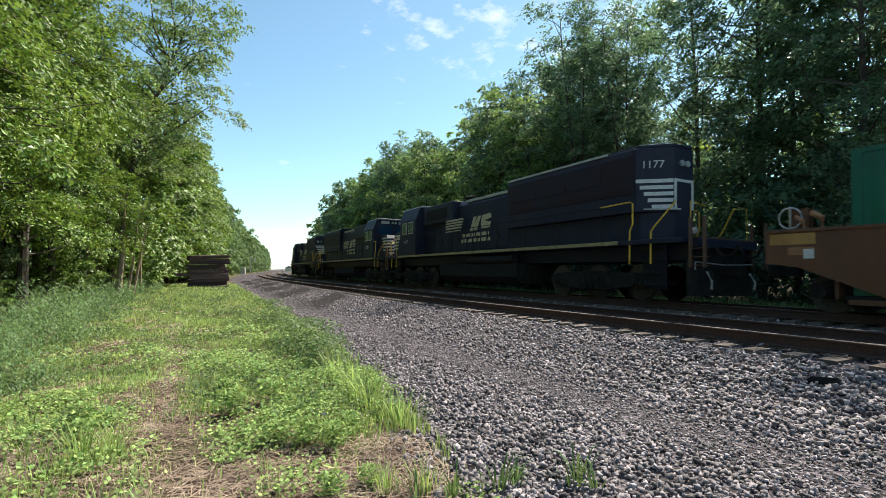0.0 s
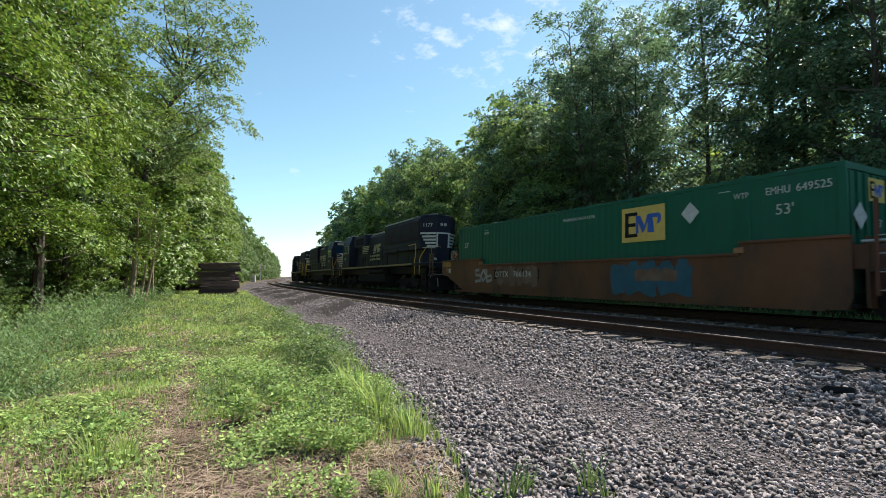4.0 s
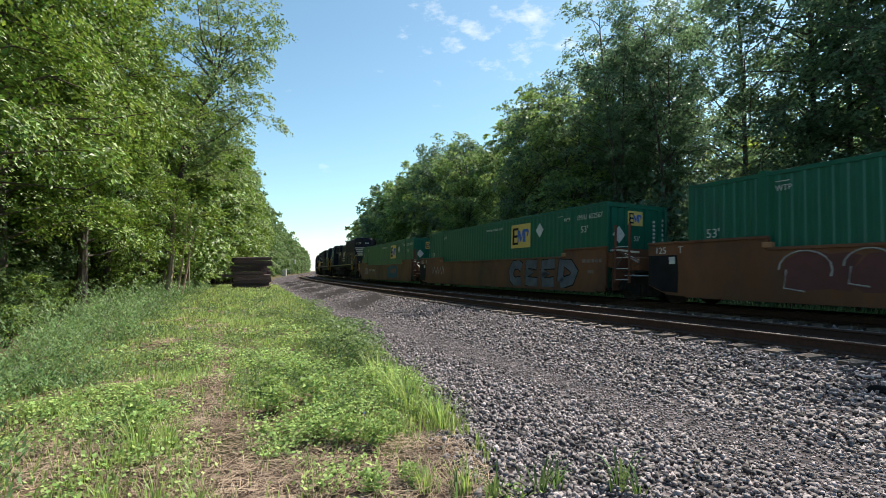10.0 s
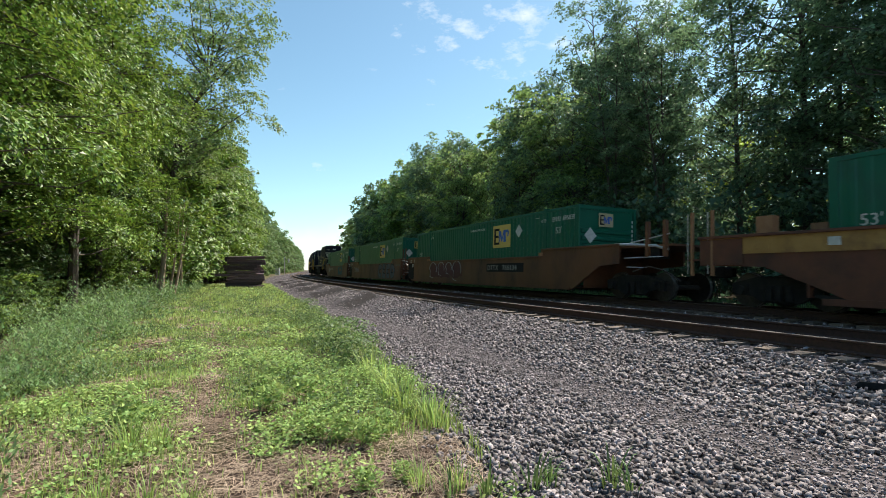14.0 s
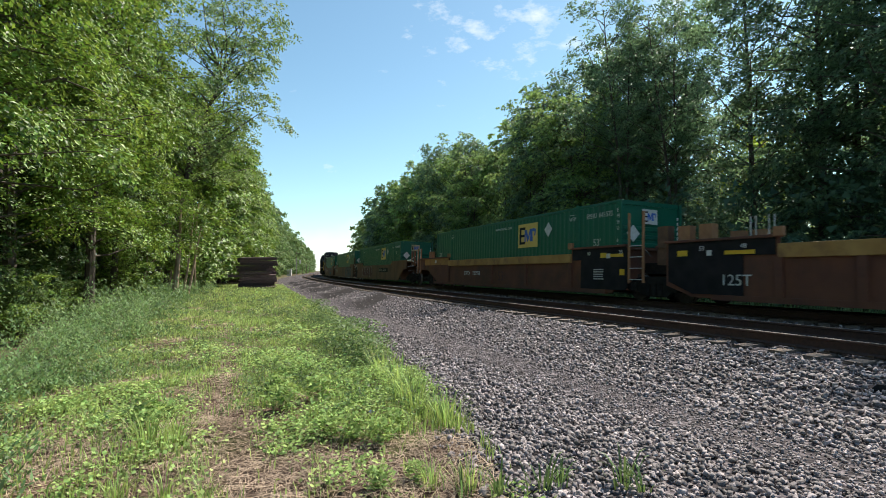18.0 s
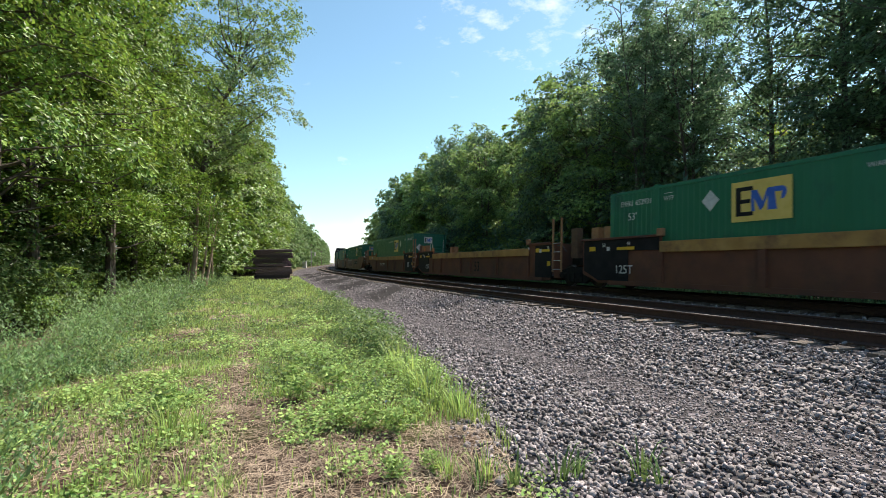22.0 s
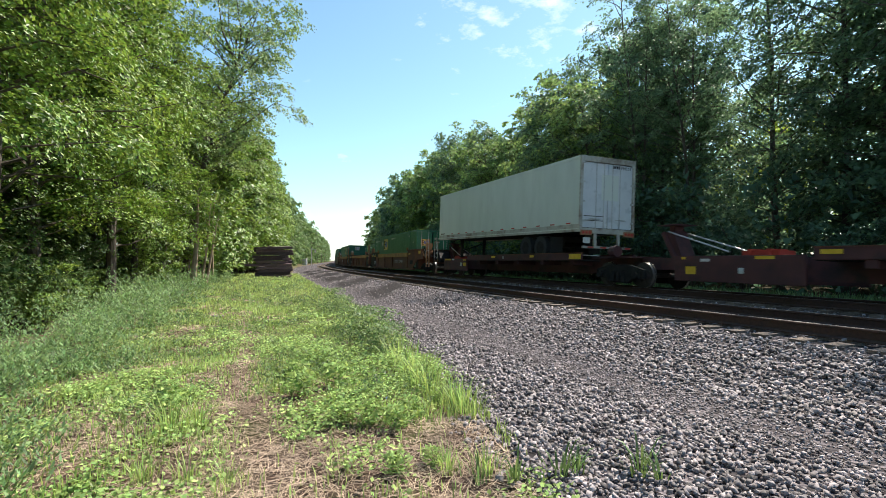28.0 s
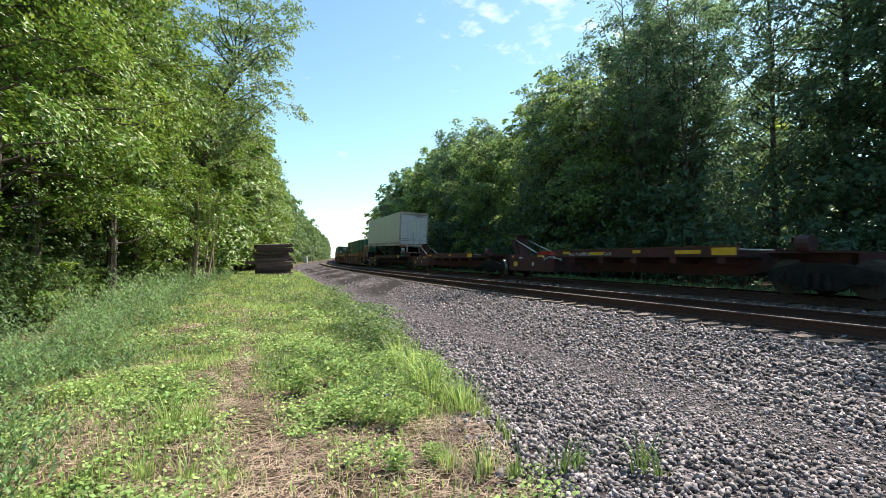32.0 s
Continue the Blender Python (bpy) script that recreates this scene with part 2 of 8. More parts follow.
def ground_material():
    """Straw-strewn soil, gravel and ballast, woodland litter, by the distance across the line."""
    m = bpy.data.materials.new("ground_surface")
    m.use_nodes = True
    nt = m.node_tree
    nt.nodes.clear()
    N, L = nt.nodes.new, nt.links.new
    out, bs = N("ShaderNodeOutputMaterial"), N("ShaderNodeBsdfPrincipled")
    bs.inputs["Roughness"].default_value = 0.9
    tc = N("ShaderNodeTexCoord")

    def noise_tex(scale, detail=6, rough=0.6):
        n = N("ShaderNodeTexNoise")
        n.inputs["Scale"].default_value, n.inputs["Detail"].default_value, n.inputs["Roughness"].default_value = scale, detail, rough
        L(tc.outputs["Object"], n.inputs["Vector"])
        return n.outputs["Fac"]

    def ramp(src, *stops):
        r = N("ShaderNodeValToRGB")
        while len(r.color_ramp.elements) < len(stops):
            r.color_ramp.elements.new(0.5)
        for e, (p, c) in zip(r.color_ramp.elements, stops):
            e.position, e.color = p, (*c, 1)
        L(src, r.inputs["Fac"])
        return r.outputs["Color"]

    def mix(f, a, b):
        x = N("ShaderNodeMix")
        x.data_type = "RGBA"
        L(f, x.inputs["Factor"])
        L(a, x.inputs[6])
        L(b, x.inputs[7])
        return x.outputs[2]

    vor = N("ShaderNodeTexVoronoi")
    vor.inputs["Scale"].default_value = 19.0
    L(tc.outputs["Object"], vor.inputs["Vector"])
    # bed darker than the loose stones: shade between them is put into its colour
    gravel = ramp(vor.outputs["Color"], (0.0, (0.012, 0.011, 0.011)), (0.55, (0.068, 0.058, 0.062)), (1.0, (0.32, 0.272, 0.29)))
    fine = ramp(noise_tex(55), (0.3, (0.09, 0.076, 0.079)), (0.7, (0.23, 0.195, 0.204)))
    gravel = mix(ramp(noise_tex(0.5), (0.45, (0, 0, 0)), (0.65, (0.3, 0.3, 0.3))), gravel, fine)
    # dark bands before the ballast heaps: their shade is put into the gravel's colour
    heap_shade = ramp(noise_tex(30), (0.3, (0.014, 0.012, 0.012)), (0.7, (0.05, 0.042, 0.042)))
    a4 = N("ShaderNodeAttribute")
    a4.attribute_name = "heap_shade"
    gravel = mix(a4.outputs["Fac"], gravel, heap_shade)
    soil = ramp(noise_tex(14), (0.3, (0.06, 0.038, 0.03)), (0.55, (0.16, 0.102, 0.076)), (0.75, (0.33, 0.23, 0.17)))
    green = ramp(noise_tex(9), (0.3, (0.07, 0.115, 0.02)), (0.7, (0.13, 0.19, 0.04)))
    meadow = mix(ramp(noise_tex(0.8), (0.46, (0, 0, 0)), (0.66, (1, 1, 1))), soil, green)
    dirt = ramp(noise_tex(18), (0.3, (0.03, 0.019, 0.016)), (0.6, (0.085, 0.054, 0.043)), (0.8, (0.17, 0.115, 0.09)))
    a3 = N("ShaderNodeAttribute")
    a3.attribute_name = "trodden"
    meadow = mix(a3.outputs["Fac"], meadow, dirt)
    litter = ramp(noise_tex(7), (0.3, (0.03, 0.025, 0.015)), (0.7, (0.1, 0.075, 0.045)))
    a1 = N("ShaderNodeAttribute")
    a1.attribute_name = "stony"
    a2 = N("ShaderNodeAttribute")
    a2.attribute_name = "wooded"

    def edge(att, scale, amount):
        ad = N("ShaderNodeMath")
        ad.operation = "MULTIPLY_ADD"
        ad.inputs[1].default_value = amount
        L(noise_tex(scale, 5, 0.7), ad.inputs[0])
        L(att.outputs["Fac"], ad.inputs[2])
        mr = N("ShaderNodeMapRange")
        mr.inputs["From Min"].default_value, mr.inputs["From Max"].default_value = 0.42 + amount * 0.5, 0.58 + amount * 0.5
        L(ad.outputs[0], mr.inputs["Value"])
        return mr.outputs[0]

    bs.inputs["Specular IOR Level"].default_value = 0.08
    col = mix(edge(a1, 3.0, 0.7), mix(edge(a2, 1.0, 0.5), meadow, litter), gravel)
    L(col, bs.inputs["Base Color"])
    bp = N("ShaderNodeBump")
    bp.inputs["Strength"].default_value = 0.9
    bp.inputs["Distance"].default_value = 0.03
    L(vor.outputs["Distance"], bp.inputs["Height"])
    L(bp.outputs[0], bs.inputs["Normal"])
    L(bs.outputs[0], out.inputs["Surface"])
    return m


M["ground"] = ground_material()

# ---------------------------------------------------------------- the line of the railway
X0, Y0, H0, BEND, H1, ZR = 5.355, 8.0, -24.861, 0.07852, -14.325, 0.536   # near rail: start, heading, degrees a metre, last heading, rail top
CESS = 4.10                                                               # from the near rail to the near rail of the second track
GAUGE = 1.505
_s = np.arange(-400.0, 3000.0, 0.5)
_h = np.radians(np.minimum(H0 + BEND * np.maximum(_s, 0), H1))
_x, _y = np.cumsum(np.sin(_h) * 0.5), np.cumsum(np.cos(_h) * 0.5)
_i = int(np.argmin(abs(_s)))
_x, _y = _x - _x[_i] + X0, _y - _y[_i] + Y0


def line(s, off=0.0):
    """Place s metres along and off metres to the right of the near rail, and the heading in radians."""
    h = np.interp(s, _s, _h)
    return np.interp(s, _s, _x) + off * np.cos(h), np.interp(s, _s, _y) - off * np.sin(h), h


def along(s, off, z=0.0, rx=0.0, turn=0.0):
    """A pose on the line whose x axis runs along it, away from the start."""
    x, y, h = line(s, off)
    return pose(float(x), float(y), z, rx, 0, 90 - math.degrees(float(h)) + turn)


def verge(s):
    """Where the grass ends and the gravel begins."""
    return -4.55 - 2.05 * np.exp(-np.maximum(np.asarray(s, float) + 3, 0) / 9.0)


HEAP_BANDS = (19.5, 27.5, 34.5, 41.5, 48.5, 57)


def heap_band(s, off):
    """From 0 to 1 in the narrow bands across the shoulder where the heaps' shade is painted."""
    g = sum(np.exp(-((s - c - 1.7 * (off + 1)) / (0.95 + 0.016 * c)) ** 2) for c in HEAP_BANDS)
    return np.clip(1.25 * g, 0, 1) * np.interp(off, [-3.8, -3.2, -0.9, -0.6], [0, 1, 1, 0])


def height(s, off):
    """The lie of the land."""
    s, off = np.asarray(s, float), np.asarray(off, float)
    z = np.interp(off, [-60, -22, -15, -12, -9, -6.5, -5, -3.4, -2.3, -0.95, -0.3, 6.2, 7.4, 8.6, 10, 14, 60],
                  [-0.5, -0.55, -0.35, 0.0, 0.05, 0.02, 0.03, 0.0, 0.06, 0.255, 0.292, 0.292, 0.05, -0.1, 0.0, 0.15, 0.3])
    far = np.clip((s - 12) / 30, 0, 1)
    z = z + far * np.interp(off, [-30, -12, -8, -4, -2.3, -0.62], [0.0, 0.3, 0.25, 0.12, 0.05, 0.0])
    # the dumped heaps that stand behind the painted bands of shade
    z = z + 0.17 * heap_band(s - 1.3 - 0.01 * s, off)
    # low heaps of stone along the shoulder
    w = np.interp(off, [-4.5, -3.2, -1.9, -0.7], [0, 1, 1, 0])
    z = z + w * far * 0.12 * np.sin(s * 0.75 + 0.4 * off) ** 2
    g = np.interp(off, [-30, -14, -6.5, -5.2], [1, 1, 1, 0])
    z = z + g * (0.035 * np.sin(1.7 * s + 0.9 * off) * np.sin(0.8 * s - 1.9 * off) + 0.02 * np.sin(4.1 * s) * np.sin(3.7 * off + s))
    return z


def mesh_from(name, verts, faces, smooth=False):
    me = bpy.data.meshes.new(name)
    verts, faces = np.asarray(verts, np.float32), np.asarray(faces, np.int32)
    n, k = faces.shape
    me.vertices.add(len(verts))
    me.vertices.foreach_set("co", verts.ravel())
    me.loops.add(n * k)
    me.loops.foreach_set("vertex_index", faces.ravel())
    me.polygons.add(n)
    me.polygons.foreach_set("loop_start", np.arange(0, n * k, k, dtype=np.int32))
    me.polygons.foreach_set("use_smooth", np.full(n, smooth))
    me.update(calc_edges=True)
    me.validate()
    return me


def patch(s, o, f, seed):
    """A smooth value from 0 to 1 that comes and goes over the ground."""
    a = np.sin(f * s + seed) * np.sin(1.3 * f * o + 2.1 * seed) + np.sin(2.3 * f * s - 1.7 * f * o + seed * 3.3) * 0.6 + np.sin(0.6 * f * s + 0.9 * f * o + seed) * 0.6
    return np.clip(a / 2.2 + 0.5, 0, 1)


def bare(s, o):
    """Trodden soil: a strip along the meadow, the corner by the gravel and odd patches."""
    strip = np.exp(-((o + 8.17 + 0.1 * np.sin(s * 0.9)) / np.interp(s, [-1, 1, 5, 12], [0.5, 0.26, 0.19, 0.16])) ** 2) * np.clip((13 - s) / 7, 0, 1)
    corner = np.clip((-0.35 - s) / 0.5, 0, 1) * np.clip((o + 8.45) / 0.4, 0, 1) * (0.45 + 0.55 * (patch(s, o, 3.1, 0.7) < 0.55))
    spots = (patch(s, o, 1.9, 4.4) > 0.62) * 0.75 * (o < -8.5)
    return np.clip(0.97 * strip + 0.93 * corner + spots, 0, 1)


def make_ground():
    s = np.concatenate([np.linspace(-390, -30, 19), np.arange(-28, -12, 1.0), np.arange(-12, 14, 0.35), np.arange(14, 64, 0.22), np.arange(64, 140, 1.5), np.geomspace(142, 2900, 40)])
    o = np.concatenate([-np.geomspace(650, 31, 14), np.arange(-30, -16, 1.0), np.arange(-16, -4.6, 0.38), np.arange(-4.6, -0.2, 0.17), np.arange(-0.2, 10, 0.4), np.arange(10, 30, 1.0), np.geomspace(31, 560, 14)])
    S, O = np.meshgrid(s, o, indexing="ij")
    x, y, _ = line(S, O)
    z = height(S, O)
    v = np.stack([x, y, z], -1).reshape(-1, 3)
    a, b = len(s), len(o)
    i = np.arange(a * b).reshape(a, b)
    f = np.stack([i[:-1, :-1], i[:-1, 1:], i[1:, 1:], i[1:, :-1]], -1).reshape(-1, 4)
    me = mesh_from("ground", v, f, True)
    stony = np.clip((O - verge(S)) * 1.6 + 0.5, 0, 1) * np.clip((8.3 - O) * 1.2 + 0.5, 0, 1)
    wooded = np.clip((-14.0 - O) * 0.5 + 0.5, 0, 1) + np.clip((O - 11.0) * 0.5 + 0.5, 0, 1)
    for name, data in (("stony", stony), ("wooded", wooded), ("trodden", bare(S, O)), ("heap_shade", heap_band(S, O))):
        at = me.attributes.new(name, "FLOAT", "POINT")
        at.data.foreach_set("value", data.ravel().astype(np.float32))
    ob = new("ground", me)
    me.materials.append(M["ground"])
    return tagged(ob, "straw-strewn grass, grey gravel track and woodland floor", "ground", kind="structure")


ground = make_ground()


class Build:
    """Collects boxes, prisms and tubes into one mesh."""

    def __init__(self):
        self.v, self.f = [], []

    def add(self, verts, faces):
        n = len(self.v)
        self.v += [tuple(p) for p in verts]
        self.f += [tuple(n + i for i in f) for f in faces]
        return self

    def box(self, x0, x1, y0, y1, z0, z1, m=None):
        p = [(x0, y0, z0), (x1, y0, z0), (x1, y1, z0), (x0, y1, z0), (x0, y0, z1), (x1, y0, z1), (x1, y1, z1), (x0, y1, z1)]
        if m:
            p = [m @ Vector(q) for q in p]
        return self.add(p, [(0, 3, 2, 1), (4, 5, 6, 7), (0, 1, 5, 4), (1, 2, 6, 5), (2, 3, 7, 6), (3, 0, 4, 7)])

    def prism(self, outline, y0, y1):
        """An outline of (x, z), counter-clockwise seen from -y, from y0 to y1."""
        n = len(outline)
        p = [(x, y0, z) for x, z in outline] + [(x, y1, z) for x, z in outline]
        return self.add(p, [tuple(range(n)), tuple(reversed(range(n, 2 * n)))] + [(i + n, (i + 1) % n + n, (i + 1) % n, i) for i in range(n)])

    def slab(self, w, h, outline, z0=0.006, z1=0.01):
        """A thin raised shape on a panel w wide and h high, in shares of it."""
        n = len(outline)
        p = [(x * w, y * h, z) for z in (z0, z1) for x, y in outline]
        return self.add(p, [tuple(reversed(range(n))), tuple(range(n, 2 * n))] + [(i, (i + 1) % n, (i + 1) % n + n, i + n) for i in range(n)])

    def sweep(self, outline, x0, x1):
        """An outline of (y, z), counter-clockwise seen from +x, from x0 to x1."""
        n = len(outline)
        p = [(x0, y, z) for y, z in outline] + [(x1, y, z) for y, z in outline]
        return self.add(p, [tuple(reversed(range(n))), tuple(range(n, 2 * n))] + [(i, (i + 1) % n, (i + 1) % n + n, i + n) for i in range(n)])

    def tube(self, pts, r, n=8, r2=None):
        pts = [Vector(p) for p in pts]
        rings = []
        for i, p in enumerate(pts):
            d = (pts[min(i + 1, len(pts) - 1)] - pts[max(i - 1, 0)]).normalized()
            u = d.cross(Vector((0, 0, 1)) if abs(d.z) < 0.9 else Vector((1, 0, 0))).normalized()
            w = d.cross(u)
            q = r if r2 is None else r + (r2 - r) * i / (len(pts) - 1)
            rings.append([p + (u * math.cos(2 * math.pi * k / n) + w * math.sin(2 * math.pi * k / n)) * q for k in range(n)])
        v = [p for ring in rings for p in ring]
        f = [(a * n + k, a * n + (k + 1) % n, (a + 1) * n + (k + 1) % n, (a + 1) * n + k) for a in range(len(pts) - 1) for k in range(n)]
        f += [tuple(reversed(range(n))), tuple(range(len(v) - n, len(v)))]
        return self.add(v, f)

    def disc(self, c, axis, r, w, n=20):
        c, a = Vector(c), Vector(axis)
        return self.tube([c - a * w / 2, c + a * w / 2], r, n)

    def mesh(self, name, smooth=False):
        me = bpy.data.meshes.new(name)
        me.from_pydata(self.v, [], self.f)
        if smooth:
            me.shade_smooth()
            me.set_sharp_from_angle(angle=radians(35))
        me.update()
        return me


def part(name, geo, material, parent, label="", at=None, bevel=0.0, smooth=False):
    """One mesh object under a thing or a part. geo: a Build or a mesh."""
    me = geo.mesh(name, smooth) if isinstance(geo, Build) else geo
    if not me.materials:
        me.materials.append(M[material])
    ob = new(name, me)
    if parent:
        ob.parent = parent
    if at is not None:
        ob.matrix_basis = at
    if bevel:
        b = ob.modifiers.new("bevel", "BEVEL")
        b.width, b.segments, b.limit_method = bevel, 2, "ANGLE"
    if label:
        ob["label"] = label
    return ob


def thing(name, label, category, group="", kind="", at=None):
    ob = tagged(new(name), label, category, group, kind)
    ob.empty_display_size = 0.3
    if at is not None:
        ob.matrix_basis = at
    return ob


# ---------------------------------------------------------------- rails, ties
def make_track(name, off, tilt, label):
    track = thing(name, label, "railway track", kind="structure", at=pose(0, 0, 0))
    prof = [(-0.076, -0.19), (0.076, -0.19), (0.076, -0.175), (0.012, -0.15), (0.012, -0.05), (0.037, -0.035), (0.037, -0.008), (0.014, 0), (-0.014, 0), (-0.037, -0.008), (-0.037, -0.035), (-0.012, -0.05), (-0.012, -0.15), (-0.076, -0.175)]
    s = np.concatenate([np.linspace(-380, -20, 10), np.arange(-18, 150, 3.0), np.linspace(152, 900, 40)])
    for k in (0, 1):
        dz = tilt * (0.5 - k)
        v = []
        for q in s:
            x, y, h = line(q, off + k * GAUGE)
            for a, b in prof:
                v.append((x + a * math.cos(h), y - a * math.sin(h), ZR + dz + b))
        n = len(prof)
        f = [(i * n + j, i * n + (j + 1) % n, (i + 1) * n + (j + 1) % n, (i + 1) * n + j) for i in range(len(s) - 1) for j in range(n)]
        me = mesh_from("rail", v, f)
        me.materials.append(M["rail_side"])
        me.materials.append(M["rail_top"])
        idx = np.tile([0] * 7 + [1] + [0] * 6, len(s) - 1)
        me.polygons.foreach_set("material_index", idx.astype(np.int32))
        part("rail", me, "rail_side", track, "worn steel rail with a rusty web")
    tie = Build().box(-0.115, 0.115, -1.3, 1.3, -0.178, 0).mesh("tie")
    plate = Build().box(-0.1, 0.1, -0.18, 0.18, 0, 0.012).box(-0.03, 0.03, 0.09, 0.13, 0.012, 0.045).box(-0.03, 0.03, -0.13, -0.09, 0.012, 0.045).mesh("tie_plate")
    rnd = random.Random(5)
    lean = math.degrees(math.asin(tilt / GAUGE))
    for i in range(150):
        q = -9 + i * 0.53
        t = part("tie", tie, "tie", track, at=along(q + rnd.uniform(-0.03, 0.03), off + GAUGE / 2 + rnd.uniform(-0.04, 0.04), ZR - 0.205 + rnd.uniform(-0.006, 0.004), lean, rnd.uniform(-1.2, 1.2)))
        if i < 70:
            for k in (-1, 1):
                part("tie_plate", plate, "plate", t, at=pose(0, k * GAUGE / 2, 0))
    # the ties farther off, and behind, as one piece
    far = Build()
    for q in list(np.arange(-60, -9.3, 0.53)) + list(np.arange(70.6, 200, 0.53)):
        far.box(-0.115, 0.115, -1.3, 1.3, -0.178, 0, along(q, off + GAUGE / 2, ZR - 0.205, lean))
    part("distant_ties", far, "tie", track)["kind"] = "stuff"
    return track


make_track("near_track", 0.0, 0.0, "empty near track with rusty rails on weathered wooden ties")
make_track("second_track", CESS, 0.06, "second track under the freight train, rails canted slightly")

# ---------------------------------------------------------------- plants
def leaf_quads(c, size, rng, up=0.5, aspect=0.6, simple=True):
    """Diamond leaves at the places c, turned at random with their faces inclined upwards."""
    n = len(c)
    nor = rng.normal(size=(n, 3))
    nor /= np.linalg.norm(nor, axis=1, keepdims=True)
    nor[:, 2] = abs(nor[:, 2]) + up
    nor /= np.linalg.norm(nor, axis=1, keepdims=True)
    a = np.cross(nor, rng.normal(size=(n, 3)))
    a /= np.linalg.norm(a, axis=1, keepdims=True) + 1e-9
    b = np.cross(nor, a)
    s = size * rng.uniform(0.65, 1.35, (n, 1))
    if simple:        # a leaf as a single pointed blade
        v = np.stack([c - a * s * 0.45 - b * s * aspect * 0.55, c + a * s * 0.75, c - a * s * 0.35 + b * s * aspect * 0.55], 1).reshape(-1, 3)
        return v, np.arange(3 * n).reshape(-1, 3)
    v = np.stack([c - a * s / 2, c + b * s * aspect / 2, c + a * s / 2, c - b * s * aspect / 2], 1).reshape(-1, 3)
    return v, np.arange(4 * n).reshape(-1, 4)


def spray_leaves(rng, c, nor, rad, per, leaf, whole=True, aspect=0.66, droop=0.3):
    """Leaves in flat round sprays at the places c with the normals nor and radii rad, pointing outwards; whole: kite-shaped and folded."""
    k = rng.poisson(per * (rad / rad.mean()) ** 1.6) + 2
    i = np.repeat(np.arange(len(c)), k)
    n = len(i)
    nor = nor / np.linalg.norm(nor, axis=1, keepdims=True)
    u = np.cross(nor, np.array([0.31, 0.94, 0.13]))
    u /= np.linalg.norm(u, axis=1, keepdims=True)
    w = np.cross(nor, u)
    th = rng.uniform(0, 2 * np.pi, n)[:, None]
    q = rng.uniform(0, 1, n)[:, None] ** 0.55
    r = rad[i][:, None]
    out = u[i] * np.cos(th) + w[i] * np.sin(th)
    p = c[i] + out * q * r + nor[i] * rng.normal(0, 0.1, (n, 1)) * r
    p[:, 2:3] -= droop * q ** 2 * r
    m = nor[i] + rng.normal(0, 0.38, (n, 3)) + out * 0.25
    m /= np.linalg.norm(m, axis=1, keepdims=True)
    b = np.cross(m, out + rng.normal(0, 0.5, (n, 3)))
    b /= np.linalg.norm(b, axis=1, keepdims=True) + 1e-9
    a = np.cross(b, m)
    s = leaf * rng.uniform(0.65, 1.35, (n, 1))
    if whole:
        side = b * s * aspect * 0.5 + m * s * 0.1
        lift = b * s * aspect * 0.5 - m * s * 0.1
        v = np.stack([p - a * s * 0.42, p - a * s * 0.02 + side, p + a * s * 0.58, p - a * s * 0.02 - lift], 1).reshape(-1, 3)
        return v, np.arange(4 * n).reshape(-1, 4)
    v = np.stack([p - a * s * 0.4 - b * s * aspect * 0.5, p + a * s * 0.72, p - a * s * 0.28 + b * s * aspect * 0.56], 1).reshape(-1, 3)
    return v, np.arange(3 * n).reshape(-1, 3)


